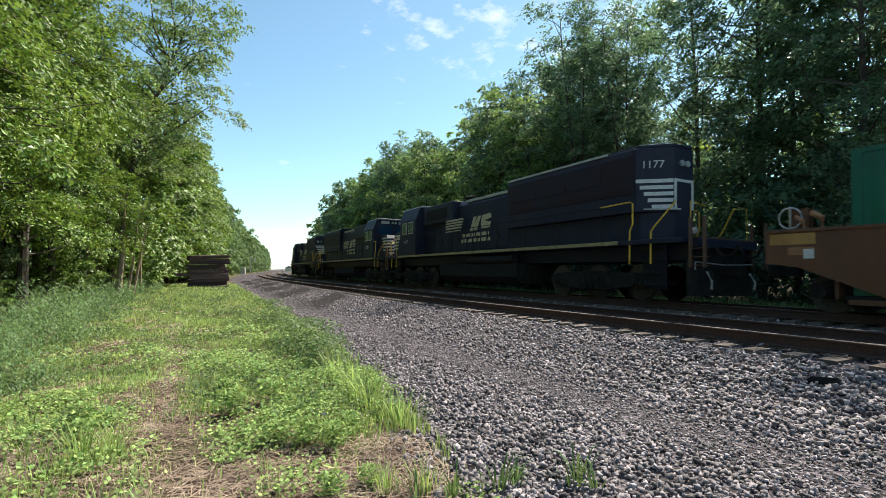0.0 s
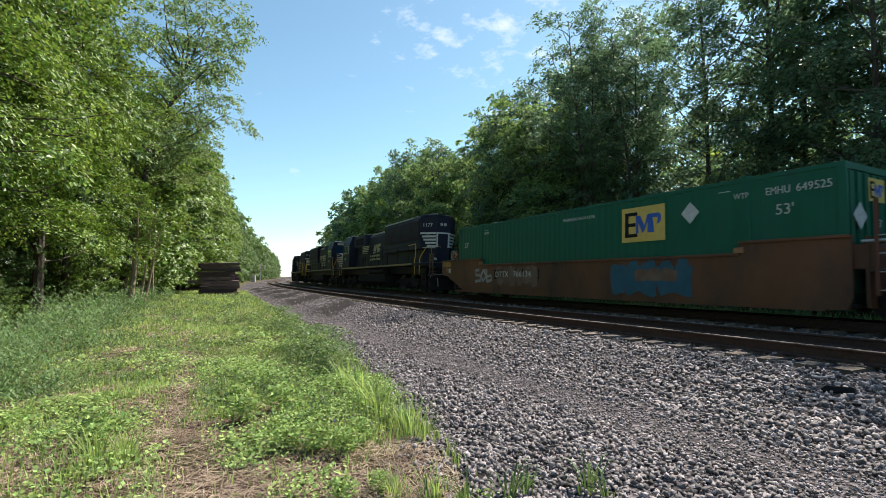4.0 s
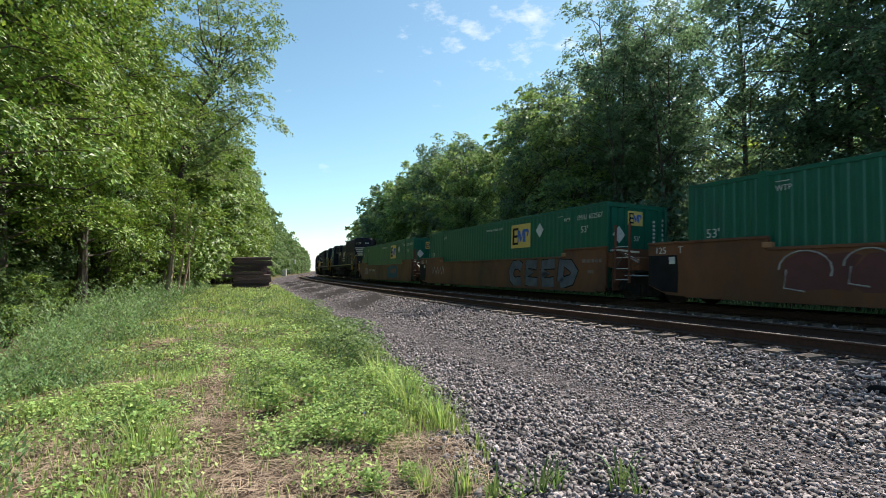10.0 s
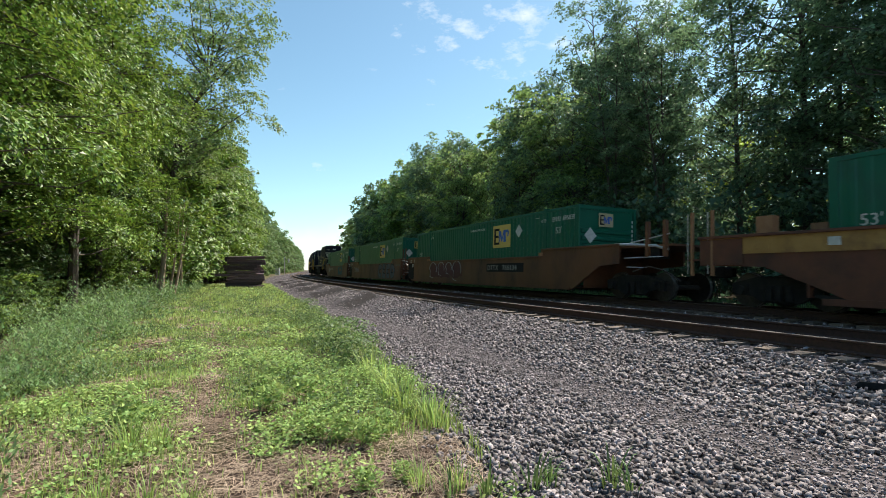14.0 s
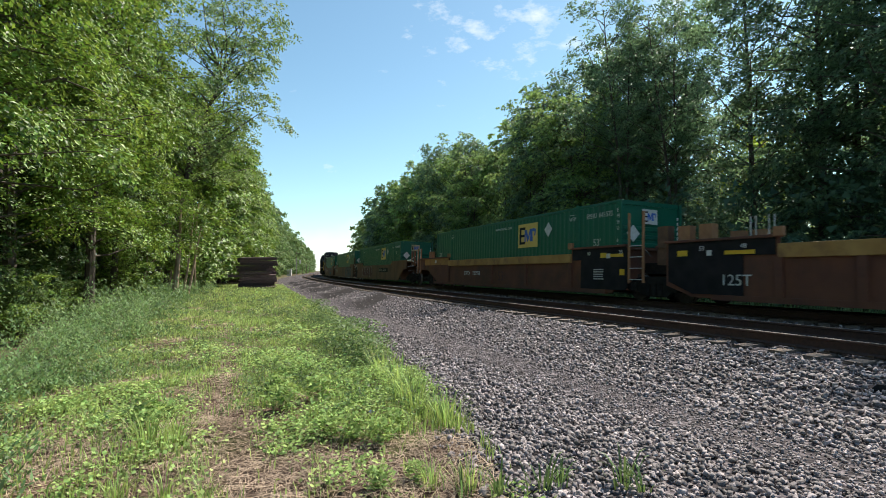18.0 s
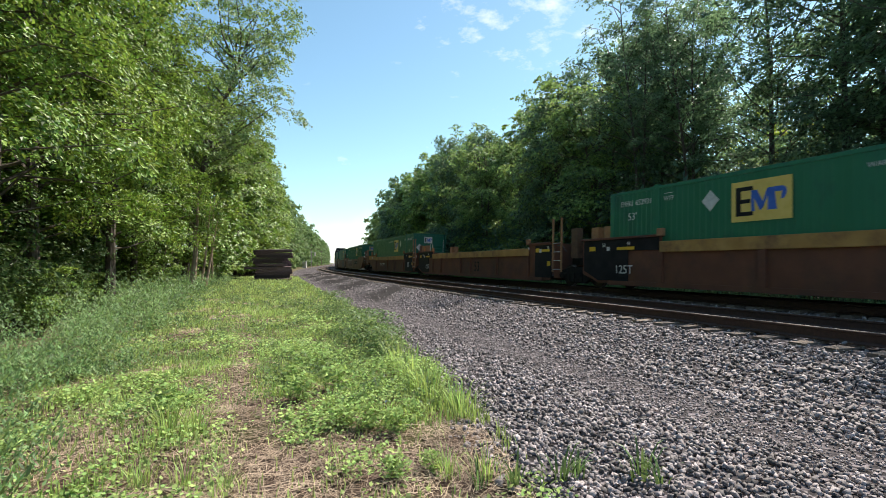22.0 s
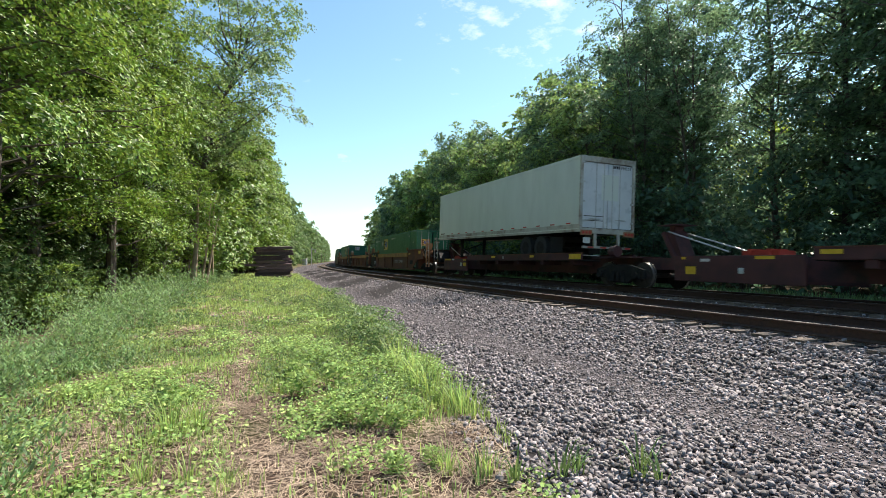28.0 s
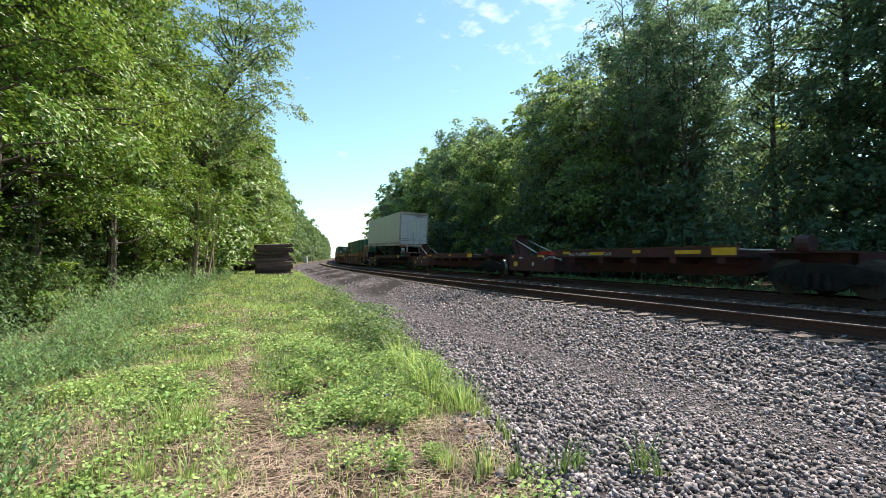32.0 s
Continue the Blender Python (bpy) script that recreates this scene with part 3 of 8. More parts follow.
def make_tree(seed, H, base, radius, limbs, sprays, per, leaf, leaf_mat, name, label, trunk_r=0.16, twin=False, lean=(0, 0), spray=0.42, whole=True, bark="bark", ragged=0.5, wood_n=8):
    """Trunk, limbs that leave it in a spiral, and flat layered sprays of leaves along the limbs; ragged: how unequal the limbs are."""
    rng = np.random.default_rng(seed)
    tree = thing(name, label, "tree")
    wood = Build()
    trunks = []
    for k in range(2 if twin else 1):
        bend = rng.normal(0, 0.4, 2) + np.array(lean) * 0.85 + (np.array([0.9, 0.3]) * (k * 2 - 1) if twin else 0)
        pts = [Vector((bend[0] * q ** 1.5 + 0.12 * math.sin(7 * q + seed) * min(1, 3 * q), bend[1] * q ** 1.5 + 0.1 * math.cos(6 * q + seed) * min(1, 3 * q), q * H * 0.95 - 0.2)) for q in np.linspace(0, 1, 10)]
        r = trunk_r * (0.75 if twin else 1)
        wood.tube([pts[0], pts[0].lerp(pts[1], 0.35)], r * 1.45, wood_n, r * 1.02)
        wood.tube(pts, r, wood_n, 0.02)
        trunks.append(pts)
    u = np.clip((np.arange(limbs) + rng.uniform(0, 1, limbs)) / limbs, 0, 1)
    ang = np.arange(limbs) * 2.39996 + rng.normal(0, 0.45, limbs)
    ph = rng.uniform(0, 6.3, 3)
    env = np.sin(np.pi * (0.2 + 0.68 * u)) ** 0.6 * (1 + 0.22 * np.sin(2 * ang + ph[0]) + 0.2 * np.sin(3 * ang + 8 * u + ph[1]))
    reach = np.minimum(radius * env * (1 - ragged * 0.5 + ragged * rng.uniform(0, 1, limbs)), 1.2 * radius)
    C, Nn, R = [], [], []
    for i in range(limbs):
        pts = trunks[i % len(trunks)]
        zt = base + u[i] * (H - base)
        rise = reach[i] * (0.25 + 0.5 * u[i])
        j = min(8.99, max(0.6, (zt - rise + 0.2) / (H * 0.95) * 9))
        p0 = np.array(pts[int(j)].lerp(pts[int(j) + 1], j - int(j)))
        d = np.array([math.cos(ang[i]), math.sin(ang[i]), 0.0])
        tip = p0 + d * reach[i]
        tip[2] = zt + rng.normal(0, 0.2)
        mid = (p0 + tip) / 2 + np.array([0, 0, 0.13 * reach[i]])
        kink = rng.normal(0, 0.07, (2, 3)) * reach[i]
        if wood_n > 6 or i % 2:
            wood.tube([p0, p0 * 0.55 + mid * 0.45 + kink[0], mid * 0.7 + tip * 0.3 + kink[1], tip], min(trunk_r * 0.35, 0.01 + 0.011 * reach[i]), 3, 0.006)
        n = max(2, int(sprays * rng.uniform(1 - ragged, 1 + ragged) * (0.45 + 0.55 * env[i])))
        t = rng.uniform(0.3, 1.06, (n, 1)) ** 0.85
        path = (1 - t) ** 2 * p0 + 2 * t * (1 - t) * (2 * mid - (p0 + tip) / 2) + t ** 2 * tip
        side = np.array([-d[1], d[0], 0.0])
        C.append(path + side * rng.normal(0, 0.24, (n, 1)) * reach[i] * (1.15 - 0.5 * t) + np.array([0, 0, 1]) * rng.normal(0, 0.16, (n, 1)))
        Nn.append(np.array([0, 0, 1.0]) + d * rng.uniform(0.15, 1.5, (n, 1)) + rng.normal(0, 0.3, (n, 3)))
        R.append(spray * rng.uniform(0.55, 1.35, n))
    # the leader's top
    top = np.array(trunks[0][-1])
    C.append(top + rng.normal(0, 1, (sprays, 3)) * np.array([0.6, 0.6, 0.4]))
    Nn.append(np.array([0, 0, 1.0]) + rng.normal(0, 0.4, (sprays, 3)))
    R.append(spray * rng.uniform(0.4, 0.9, sprays))
    part("trunk", wood, bark, tree, smooth=True)
    v, f = spray_leaves(rng, np.concatenate(C), np.concatenate(Nn), np.concatenate(R), per, leaf, whole)
    part("crown", mesh_from("crown", v, f), leaf_mat, tree)
    return tree


def plant(kind, s, off, scale=1.0, turn=None, rnd=random, dz=0.0, **tags):
    x, y, _ = line(s, off)
    z = float(height(s, off)) + dz
    m = pose(float(x), float(y), z, rnd.uniform(-2, 2), rnd.uniform(-2, 2), rnd.uniform(0, 360) if turn is None else turn)
    m = m @ Matrix.Diagonal((scale * rnd.uniform(0.92, 1.08), scale * rnd.uniform(0.92, 1.08), scale, 1))
    if not kind.get("used"):
        kind["used"] = 1
        kind.matrix_basis = m
        ob = kind
    else:
        ob = copy_thing(kind, m)
    return tagged(ob, **tags)


def make_bush(seed, H, radius, stems, sprays, per, leaf, leaf_mat, label, spray=0.3, whole=True):
    """Arching stems from one root with sprays of leaves along them."""
    rng = np.random.default_rng(seed)
    bush = thing("bush", label, "bush")
    wood = Build()
    C, Nn = [], []
    for i in range(stems):
        a = i * 2.39996 + rng.normal(0, 0.4)
        r, h = radius * rng.uniform(0.25, 1.1), H * rng.uniform(0.45, 1.1)
        d = np.array([math.cos(a), math.sin(a), 0])
        p0, p1, p2 = d * 0.06 + np.array([0, 0, -0.05]), d * r * 0.45 + np.array([0, 0, h * 0.75]), d * r + np.array([0, 0, h * 0.9])
        wood.tube([p0, p1 * 0.5 + (p0 + p2) * 0.25, p2], 0.022, 5, 0.005)
        t = rng.uniform(0.2, 1.05, (sprays, 1)) ** 0.8
        C.append((1 - t) ** 2 * p0 + 2 * t * (1 - t) * p1 + t ** 2 * p2 + rng.normal(0, 0.16, (sprays, 3)) * radius * np.array([1, 1, 0.6]))
        Nn.append(np.array([0, 0, 1.0]) + d * rng.uniform(0, 0.8, (sprays, 1)) + rng.normal(0, 0.25, (sprays, 3)))
    C = np.concatenate(C)
    C[:, 2] = np.maximum(C[:, 2], 0.1)
    part("stem", wood, "bark", bush)
    v, f = spray_leaves(rng, C, np.concatenate(Nn), spray * rng.uniform(0.5, 1.35, len(C)), per, leaf, whole)
    v[:, 2] = np.maximum(v[:, 2], 0.01)
    part("foliage", mesh_from("foliage", v, f), leaf_mat, bush)
    return bush


def woods_mass(name, s0, s1, o0, o1, top, n, leaf, mat, seed, label, clearing=None):
    """The depth of the wood behind the front trees, too far in to tell its trees apart."""
    rng = np.random.default_rng(seed)
    s, o = rng.uniform(s0, s1, n), rng.uniform(o0, o1, n)
    if clearing:
        ok = (s < clearing[0]) | (s > clearing[1]) | (o > 29)
        s, o = s[ok], o[ok]
        n = len(s)
    hmax = top * (0.85 + 0.15 * np.sin(s * 0.37) * np.sin(s * 0.11 + o))
    z = rng.uniform(0, 1, n) ** 0.85 * hmax
    x, y, _ = line(s, o)
    v, f = leaf_quads(np.stack([x, y, z + height(s, o)], 1), leaf, rng, 0.1, 0.8)
    ob = part(name, mesh_from(name, v, f), mat, None)
    return tagged(ob, label, "woods", kind="stuff")


def make_woods():
    rnd = random.Random(11)
    lt = "broadleaf tree with sunlit bright green leaves at the wood's edge"
    rt = "tall broadleaf tree with dark backlit leaves beside the railway"
    N0 = [make_tree(27 + i, 15.0, 2.9, 3.2, 50, 13, 66, 0.1, "leaf_l", "tree", lt, 0.18, spray=0.46) for i in range(2)]
    NL = [make_tree(21 + i, 14.4, (1.0, 1.8, 3.6)[i], 3.0, 48, 12, 42, 0.14, "leaf_l", "tree", lt, 0.18, i == 1, spray=0.46) for i in range(3)]
    NM = [make_tree(31 + i, 14.6, 0.6, 3.0, 54, 11, 20, 0.25, "leaf_l", "tree", lt, 0.17, spray=0.5, whole=False, wood_n=6) for i in range(3)]
    ML = [make_tree(61 + i, 15.0, 4.6, 3.2, 40, 8, 13, 0.28, "leaf_shaded", "tree", "slender tree standing back in the wood, bare lower trunk", 0.2, spray=0.6, whole=False, wood_n=6) for i in range(2)]
    NS = [make_tree(45 + i, 17.8, 1.2, 3.3, 68, 13, 29, 0.14, "leaf_r", "tree", rt, 0.17, i == 1, spray=0.45) for i in range(2)]
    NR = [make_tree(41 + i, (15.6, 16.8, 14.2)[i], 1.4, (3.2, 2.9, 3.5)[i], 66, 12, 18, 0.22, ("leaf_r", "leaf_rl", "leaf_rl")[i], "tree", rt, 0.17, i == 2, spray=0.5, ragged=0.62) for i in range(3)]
    MS = [make_tree(75 + i, 16.0, 1.0, 3.2, 54, 11, 26, 0.2, "leaf_r", "tree", "tree standing back in the wood behind the train", 0.15, spray=0.5, whole=False, wood_n=6, ragged=0.6) for i in range(2)]
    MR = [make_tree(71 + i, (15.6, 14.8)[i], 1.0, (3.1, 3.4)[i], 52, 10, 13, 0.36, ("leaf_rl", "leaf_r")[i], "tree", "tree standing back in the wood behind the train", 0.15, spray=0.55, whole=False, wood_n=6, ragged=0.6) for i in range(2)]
    FT = [make_tree(81 + i, 13.6, 0.4, 3.3, 36, 7, 11, 0.5, "leaf_far", "tree", "distant broadleaf tree in the line of woods along the railway", 0.15, spray=0.65, whole=False, wood_n=5) for i in range(2)]
    FR = [make_tree(91 + i, 14.0, 0.4, 3.3, 36, 7, 11, 0.5, "leaf_far", "tree", "distant tree in the woods behind the train", 0.15, spray=0.65, whole=False, wood_n=5) for i in range(2)]
    BL = [make_bush(101 + i, 2.3, 1.2, 18, 9, 20, 0.115, "leaf_l", "leafy bush at the foot of the trees", 0.26) for i in range(2)]
    BM = [make_bush(105 + i, 3.2, 1.5, 14, 8, 14, 0.24, "leaf_l", "leafy undergrowth bush at the foot of the far trees", 0.36, False) for i in range(2)]
    BR = [make_bush(111 + i, 3.0, 1.6, 16, 8, 16, 0.17, "leaf_shaded_r", "leafy bush under the trackside trees, shade put into its leaf colour", 0.34, False) for i in range(2)]
    BD = [make_bush(115 + i, 3.8, 1.8, 22, 11, 16, 0.13, "leaf_shaded", "tall shaded bush under the trees of the wood", 0.34) for i in range(2)]
    for k in N0 + NL + NM + NR + NS + ML + MS + MR + FT + FR + BL + BM + BR + BD:
        k["used"] = 0
    meadow, trackside = "trees on the meadow side", "trees behind the train"
    for i, (s, o) in enumerate(((5.6, -13.6), (9.6, -13.9), (13.8, -14.3), (18.3, -13.3))):
        plant(N0[i % 2], s, o, (1.0, 1.04, 1.06, 1.0)[i], rnd=rnd, group=meadow)
    for i, (s, o) in enumerate(((16.2, -15.2), (21.8, -13.2), (24.6, -13.4), (27.6, -12.9), (30.8, -13.8), (34.6, -13.2))):
        plant(NL[(2, 2, 1, 0, 2, 2)[i]], s, o, rnd.uniform(0.94, 1.06), rnd=rnd, group=meadow)
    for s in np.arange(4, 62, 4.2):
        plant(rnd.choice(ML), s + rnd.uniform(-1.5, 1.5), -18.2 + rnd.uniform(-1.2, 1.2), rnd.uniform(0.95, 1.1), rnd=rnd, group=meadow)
    # back row, hardly seen, added mainly to shade the woodland floor
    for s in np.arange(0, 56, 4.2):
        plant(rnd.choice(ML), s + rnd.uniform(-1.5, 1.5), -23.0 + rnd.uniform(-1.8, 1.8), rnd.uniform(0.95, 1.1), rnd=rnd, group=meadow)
    for s in np.arange(-1, 84, 3.7):
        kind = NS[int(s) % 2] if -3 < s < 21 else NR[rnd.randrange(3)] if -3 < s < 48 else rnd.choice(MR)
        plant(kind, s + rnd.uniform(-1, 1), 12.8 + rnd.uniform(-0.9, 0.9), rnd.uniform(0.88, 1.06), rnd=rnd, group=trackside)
    for s in [1, 6, 17.5, 22] + list(np.arange(25, 84, 4.2)):
        plant(rnd.choice(MS if s < 30 else MR), s + rnd.uniform(-1.5, 1.5), 17.5 + rnd.uniform(-1.2, 1.2), rnd.uniform(0.95, 1.08), rnd=rnd, group=trackside)
    for s in np.arange(0, 26, 6.0):
        if not 9 < s < 14:
            plant(rnd.choice(MS), s + rnd.uniform(-0.8, 0.8), 15.3 + rnd.uniform(-0.6, 0.6), rnd.uniform(0.92, 1.05), rnd=rnd, group=trackside)
    for s in np.arange(26, 70, 6.0):
        plant(rnd.choice(MR), s + rnd.uniform(-1.5, 1.5), 23 + rnd.uniform(-1.5, 1.5), rnd.uniform(0.9, 1.05), rnd=rnd, group=trackside)
    for s in np.arange(37, 96, 3.4):
        o = float(np.interp(s, [36, 50, 75], [-11.8, -10.0, -8.7]))
        plant(rnd.choice(NM), s + rnd.uniform(-0.8, 0.8), o + rnd.uniform(-0.6, 0.4), rnd.uniform(0.94, 1.1), rnd=rnd, group=meadow)
    s = 86.0
    while s < 520:
        o = float(np.interp(s, [50, 75, 140], [-11.5, -9.4, -8.2]))
        if s > 98:
            plant(rnd.choice(FT), s, o + rnd.uniform(-1.2, 0.6), rnd.uniform(0.95, 1.15), rnd=rnd, group="distant trees")
        if s > 84:
            plant(rnd.choice(FR), s, float(np.interp(s, [84, 120, 200, 520], [13.5, 17.6, 20.5, 34])) + rnd.uniform(-1.2, 1.0), rnd.uniform(0.9, 1.12), rnd=rnd, group="distant trees")
        s += 4.0 + s * 0.012
    for s, o, k in ((12.4, -13.7, 0.85), (10.2, -14.0, 0.8), (9.2, -12.6, 0.45), (14.8, -13.4, 0.7), (20.6, -14.4, 1.0), (22.0, -12.7, 1.2), (24.0, -12.6, 1.3), (26.0, -12.5, 1.1), (28.5, -13.0, 1.0), (36.5, -12.6, 0.9), (38.4, -12.2, 1.0), (23.2, -15.0, 1.2), (29.5, -15.5, 1.0)):
        plant(rnd.choice(BL), s, o, k, rnd=rnd, group="bushes at the wood's edge")
    for s, o, k in ((7.5, -15.2, 1.0), (9.8, -15.8, 1.15), (12.2, -15.4, 1.1), (14.6, -16.2, 1.2), (16.8, -15.6, 1.0), (19.4, -16.4, 1.2), (22.4, -16.6, 1.1), (5.2, -16.5, 1.1), (16.0, -14.2, 0.7), (11.0, -14.4, 0.75), (8.2, -13.3, 0.5), (10.6, -13.1, 0.45), (13.4, -13.6, 0.5), (6.4, -13.9, 0.6)):
        plant(rnd.choice(BD), s, o, k, rnd=rnd, group="shaded bushes in the wood")
    for s in np.arange(38, 110, 1.9):
        o = float(np.interp(s, [34, 50, 75], [-12.2, -10.4, -9.0]))
        plant(rnd.choice(BM), s + rnd.uniform(-0.6, 0.6), o + rnd.uniform(-1.0, 0.6), rnd.uniform(0.7, 1.3), rnd=rnd, group="bushes at the wood's edge")
    for s in np.arange(0, 90, 2.9):
        plant(rnd.choice(BR), s + rnd.uniform(-1, 1), 10.6 + rnd.uniform(-0.5, 0.7), rnd.uniform(0.75, 1.2), rnd=rnd, group="bushes behind the train")
    # thin-stemmed young trees in a sunlit clearing behind the trackside row
    SC = [make_tree(121 + i, 11.5, 2.5, 2.6, 40, 8, 16, 0.2, "leaf_glow", "tree", "young thin-stemmed tree glowing yellow-green in a clearing", 0.08, True, spray=0.45, whole=False) for i in range(2)]
    for k in SC:
        k["used"] = 0
    for i, (s, o) in enumerate(((14.5, 21.0), (16.5, 23.0), (18.6, 22.0), (20.5, 24.5), (9.0, 23.0))):
        plant(SC[i % 2], s, o, rnd.uniform(0.9, 1.1), rnd=rnd, group=trackside)
    for k in N0 + NL + NM + NR + NS + ML + MS + MR + FT + FR + BL + BM + BR + BD:
        if not k["used"]:
            for ob in (*k.children_recursive, k):
                bpy.data.objects.remove(ob)
    # the big airy tree that leans out over the grass
    big = make_tree(133, 19.0, 7.4, 4.8, 60, 17, 30, 0.15, "leaf_airy", "leaning_tree", "tall airy tree leaning out over the grass verge", 0.24, lean=(5.8, 0.0), spray=0.5, ragged=0.5)
    x, y, h = line(28.5, -12.0)
    big.matrix_basis = pose(float(x), float(y), -0.1, 0, 0, -math.degrees(float(h)) - 8)
    # bare leaning stems at the wood's edge
    for i, (s, o, lean, h) in enumerate(((25.4, -11.1, 2, 6.0), (25.6, -10.85, 9, 5.2), (26.0, -10.7, 15, 4.8), (31.5, -10.7, 3, 6), (24.0, -12.2, 2, 3.5))):
        st = thing("sapling", "thin bare pale trunk leaning at the wood's edge", "sapling", "bare saplings")
        rng = np.random.default_rng(150 + i)
        b = Build().tube([(0.15 * math.sin(3 * q + i), 0.1 * math.cos(2 * q + i), q * h) for q in np.linspace(0, 1, 7)], (0.19, 0.08, 0.09, 0.08, 0.09)[i], 8, 0.02)
        for k in range(5):
            z = h * rng.uniform(0.4, 0.95)
            b.tube([(0.1, 0.05, z), (rng.normal(0, 0.5), rng.normal(0, 0.5), z + 0.6)], 0.02, 5, 0.006)
        part("trunk", b, "pale_bark", st)
        v, f = leaf_quads(rng.normal(0, 1, (260, 3)) * np.array([0.6, 0.6, h * 0.14]) + np.array([0, 0, h * 0.8]), 0.16, rng)
        part("crown", mesh_from("crown", v, f), "leaf_l", st)
        x, y, _ = line(s, o)
        st.matrix_basis = pose(float(x), float(y), float(height(s, o)) - 0.05, 0, lean, 60)
    woods_mass("deep_woods_meadow_side", -20, 90, -44, -27, 14.5, 26000, 0.55, "leaf_shaded", 5, "dim depth of the wood behind the front trees")
    woods_mass("deep_woods_behind_train", -60, 120, 20, 38, 11.5, 82000, 0.34, "leaf_shaded_r", 6, "dim depth of the wood behind the trackside trees", (12, 24))
    woods_mass("undergrowth_meadow_side", -4, 70, -30, -17.5, 3.4, 16000, 0.22, "leaf_shaded", 7, "low undergrowth on the woodland floor")
    woods_mass("undergrowth_behind_train", -10, 100, 9.8, 24, 6.0, 62000, 0.25, "leaf_shaded_r", 8, "low undergrowth on the woodland floor, shade put into its leaf colour")


make_woods()


# ---------------------------------------------------------------- grass, weeds, straw and stones
def near_cam(s, o):
    x, y, _ = line(s, o)
    return np.hypot(x, y), x, y


def scatter(rng, n, s0, s1, o0, o1, keep, reach=9.0, least=0.05):
    """Random places along the line, thinned with the distance from the start of the meadow path; keep: a density of (s, o)."""
    s, o = rng.uniform(s0, s1, n), rng.uniform(o0, o1, n)
    d, x, y = near_cam(s, o)
    p = np.clip((reach / np.maximum(d, 0.1)) ** 2, least, 1) * np.where(y < 1.2, 0.16, 1.0)
    ok = (rng.uniform(0, 1, n) < p * keep(s, o)) & (y > -4)
    return s[ok], o[ok], x[ok], y[ok], p[ok]


def stuff(name, v, f, mat, label, cat):
    return tagged(part(name, mesh_from(name, v, f), mat, None), label, cat, kind="stuff")


def make_cover():
    rng = np.random.default_rng(77)
    # low broad-leaved plants, in rosettes
    s, o, x, y, p = scatter(rng, 76000, -16, 46, -12.5, -4.6, lambda s, o: (o < verge(s) + 0.1) * (1 - bare(s, o)) * (0.1 + 0.9 * (patch(s, o, 1.5, 2.0) > 0.47)) * np.interp(s, [2, 6, 12], [1, 0.6, 0.08]) * (o > -10.6), 6.5, 0.035)
    k = 19
    big = p ** -0.5
    z0 = height(s, o)
    tall = (0.04 + 0.13 * patch(s, o, 2.0, 5.0)) * (1 + 0.8 * ((o > -7.6) & (o < verge(s) - 0.3)))
    c = np.repeat(np.stack([x, y, z0], 1), k, 0)
    r = np.repeat(0.09 * big ** 0.8, k)[:, None]
    d = rng.normal(size=(len(c), 3)) * r
    d[:, 2] = rng.uniform(0.1, 1, len(c)) * np.repeat(tall, k)
    v, f = leaf_quads(c + d, (np.repeat(big, k) ** 0.85 * 0.036)[:, None], rng, 0.9, 0.75, False)
    stuff("ground_cover", v, f, "leaf_cover", "low bright green broad-leaved ground plants", "ground plants")
    # grass blades
    def blades(name, n, keep, h, reach, least, label, mat="blade", s1=46, o0=-12.5, lean=0.5):
        s, o, x, y, p = scatter(rng, int(n * 1.19), -16, s1, o0, -4.3, keep, reach, least)
        m = len(s)
        big = p ** -0.5
        z = height(s, o)
        a = rng.uniform(0, 2 * np.pi, m)
        hh = h * rng.uniform(0.45, 1.2, m) * big ** 0.35
        w = 0.0055 * big ** 0.75
        out = rng.uniform(0.15, 1, m) * lean * hh
        dx, dy = np.cos(a), np.sin(a)
        b = np.stack([x, y, z - 0.01], 1)
        side = np.stack([-dy * w, dx * w, 0 * w], 1)
        mid = b + np.stack([dx * out * 0.35, dy * out * 0.35, hh * 0.6], 1)
        tip = b + np.stack([dx * out, dy * out, hh * (1 - 0.25 * out / hh)], 1)
        v = np.stack([b - side, b + side, mid + side * 0.8, mid - side * 0.8, tip + side * 0.15, tip - side * 0.15], 1).reshape(-1, 3)
        i = np.arange(m)[:, None] * 6
        f = np.concatenate([i + [0, 1, 2, 3], i + [3, 2, 4, 5]], 1).reshape(-1, 4)
        stuff(name, v, f, mat, label, "grass")
    blades("grass", 430000, lambda s, o: (o < verge(s) + 0.15) * (1 - 0.9 * bare(s, o)) * np.interp(s, [5, 12], [1.0, 1.6]) * (0.12 + 0.7 * (patch(s, o, 2.2, 1.0) > np.interp(s, [4, 12, 24], [0.52, 0.34, 0.2]))) * (o > -10.8), 0.13, 8.0, 0.05, "short sunlit green grass among the ground plants")
    blades("verge_grass", 170000, lambda s, o: np.exp(-((o - verge(s) + 0.25) / 0.3) ** 2) * (s > -0.6) * (s < 30) * np.interp(s, [1, 3, 5], [0.3, 0.4, 0.3]) * (0.06 + 0.94 * (patch(s, o, 3.4, 3.0) > 0.56)), 0.23, 5.0, 0.04, "taller green grass along the gravel's edge", "blade_deep", lean=0.7)
    # dry straw
    s, o, x, y, p = scatter(rng, 250000, -14, 20, -11, -5.2, lambda s, o: (o < verge(s)) * np.clip(0.42 + 1.2 * bare(s, o), 0, 1), 7.0, 0.07)
    m = len(s)
    a = rng.uniform(0, np.pi, m)
    ln, w = rng.uniform(0.02, 0.095, m) * p ** -0.4, 0.0017 * p ** -0.5
    z = height(s, o) + rng.uniform(0.004, 0.05, m)
    c = np.stack([x, y, z], 1)
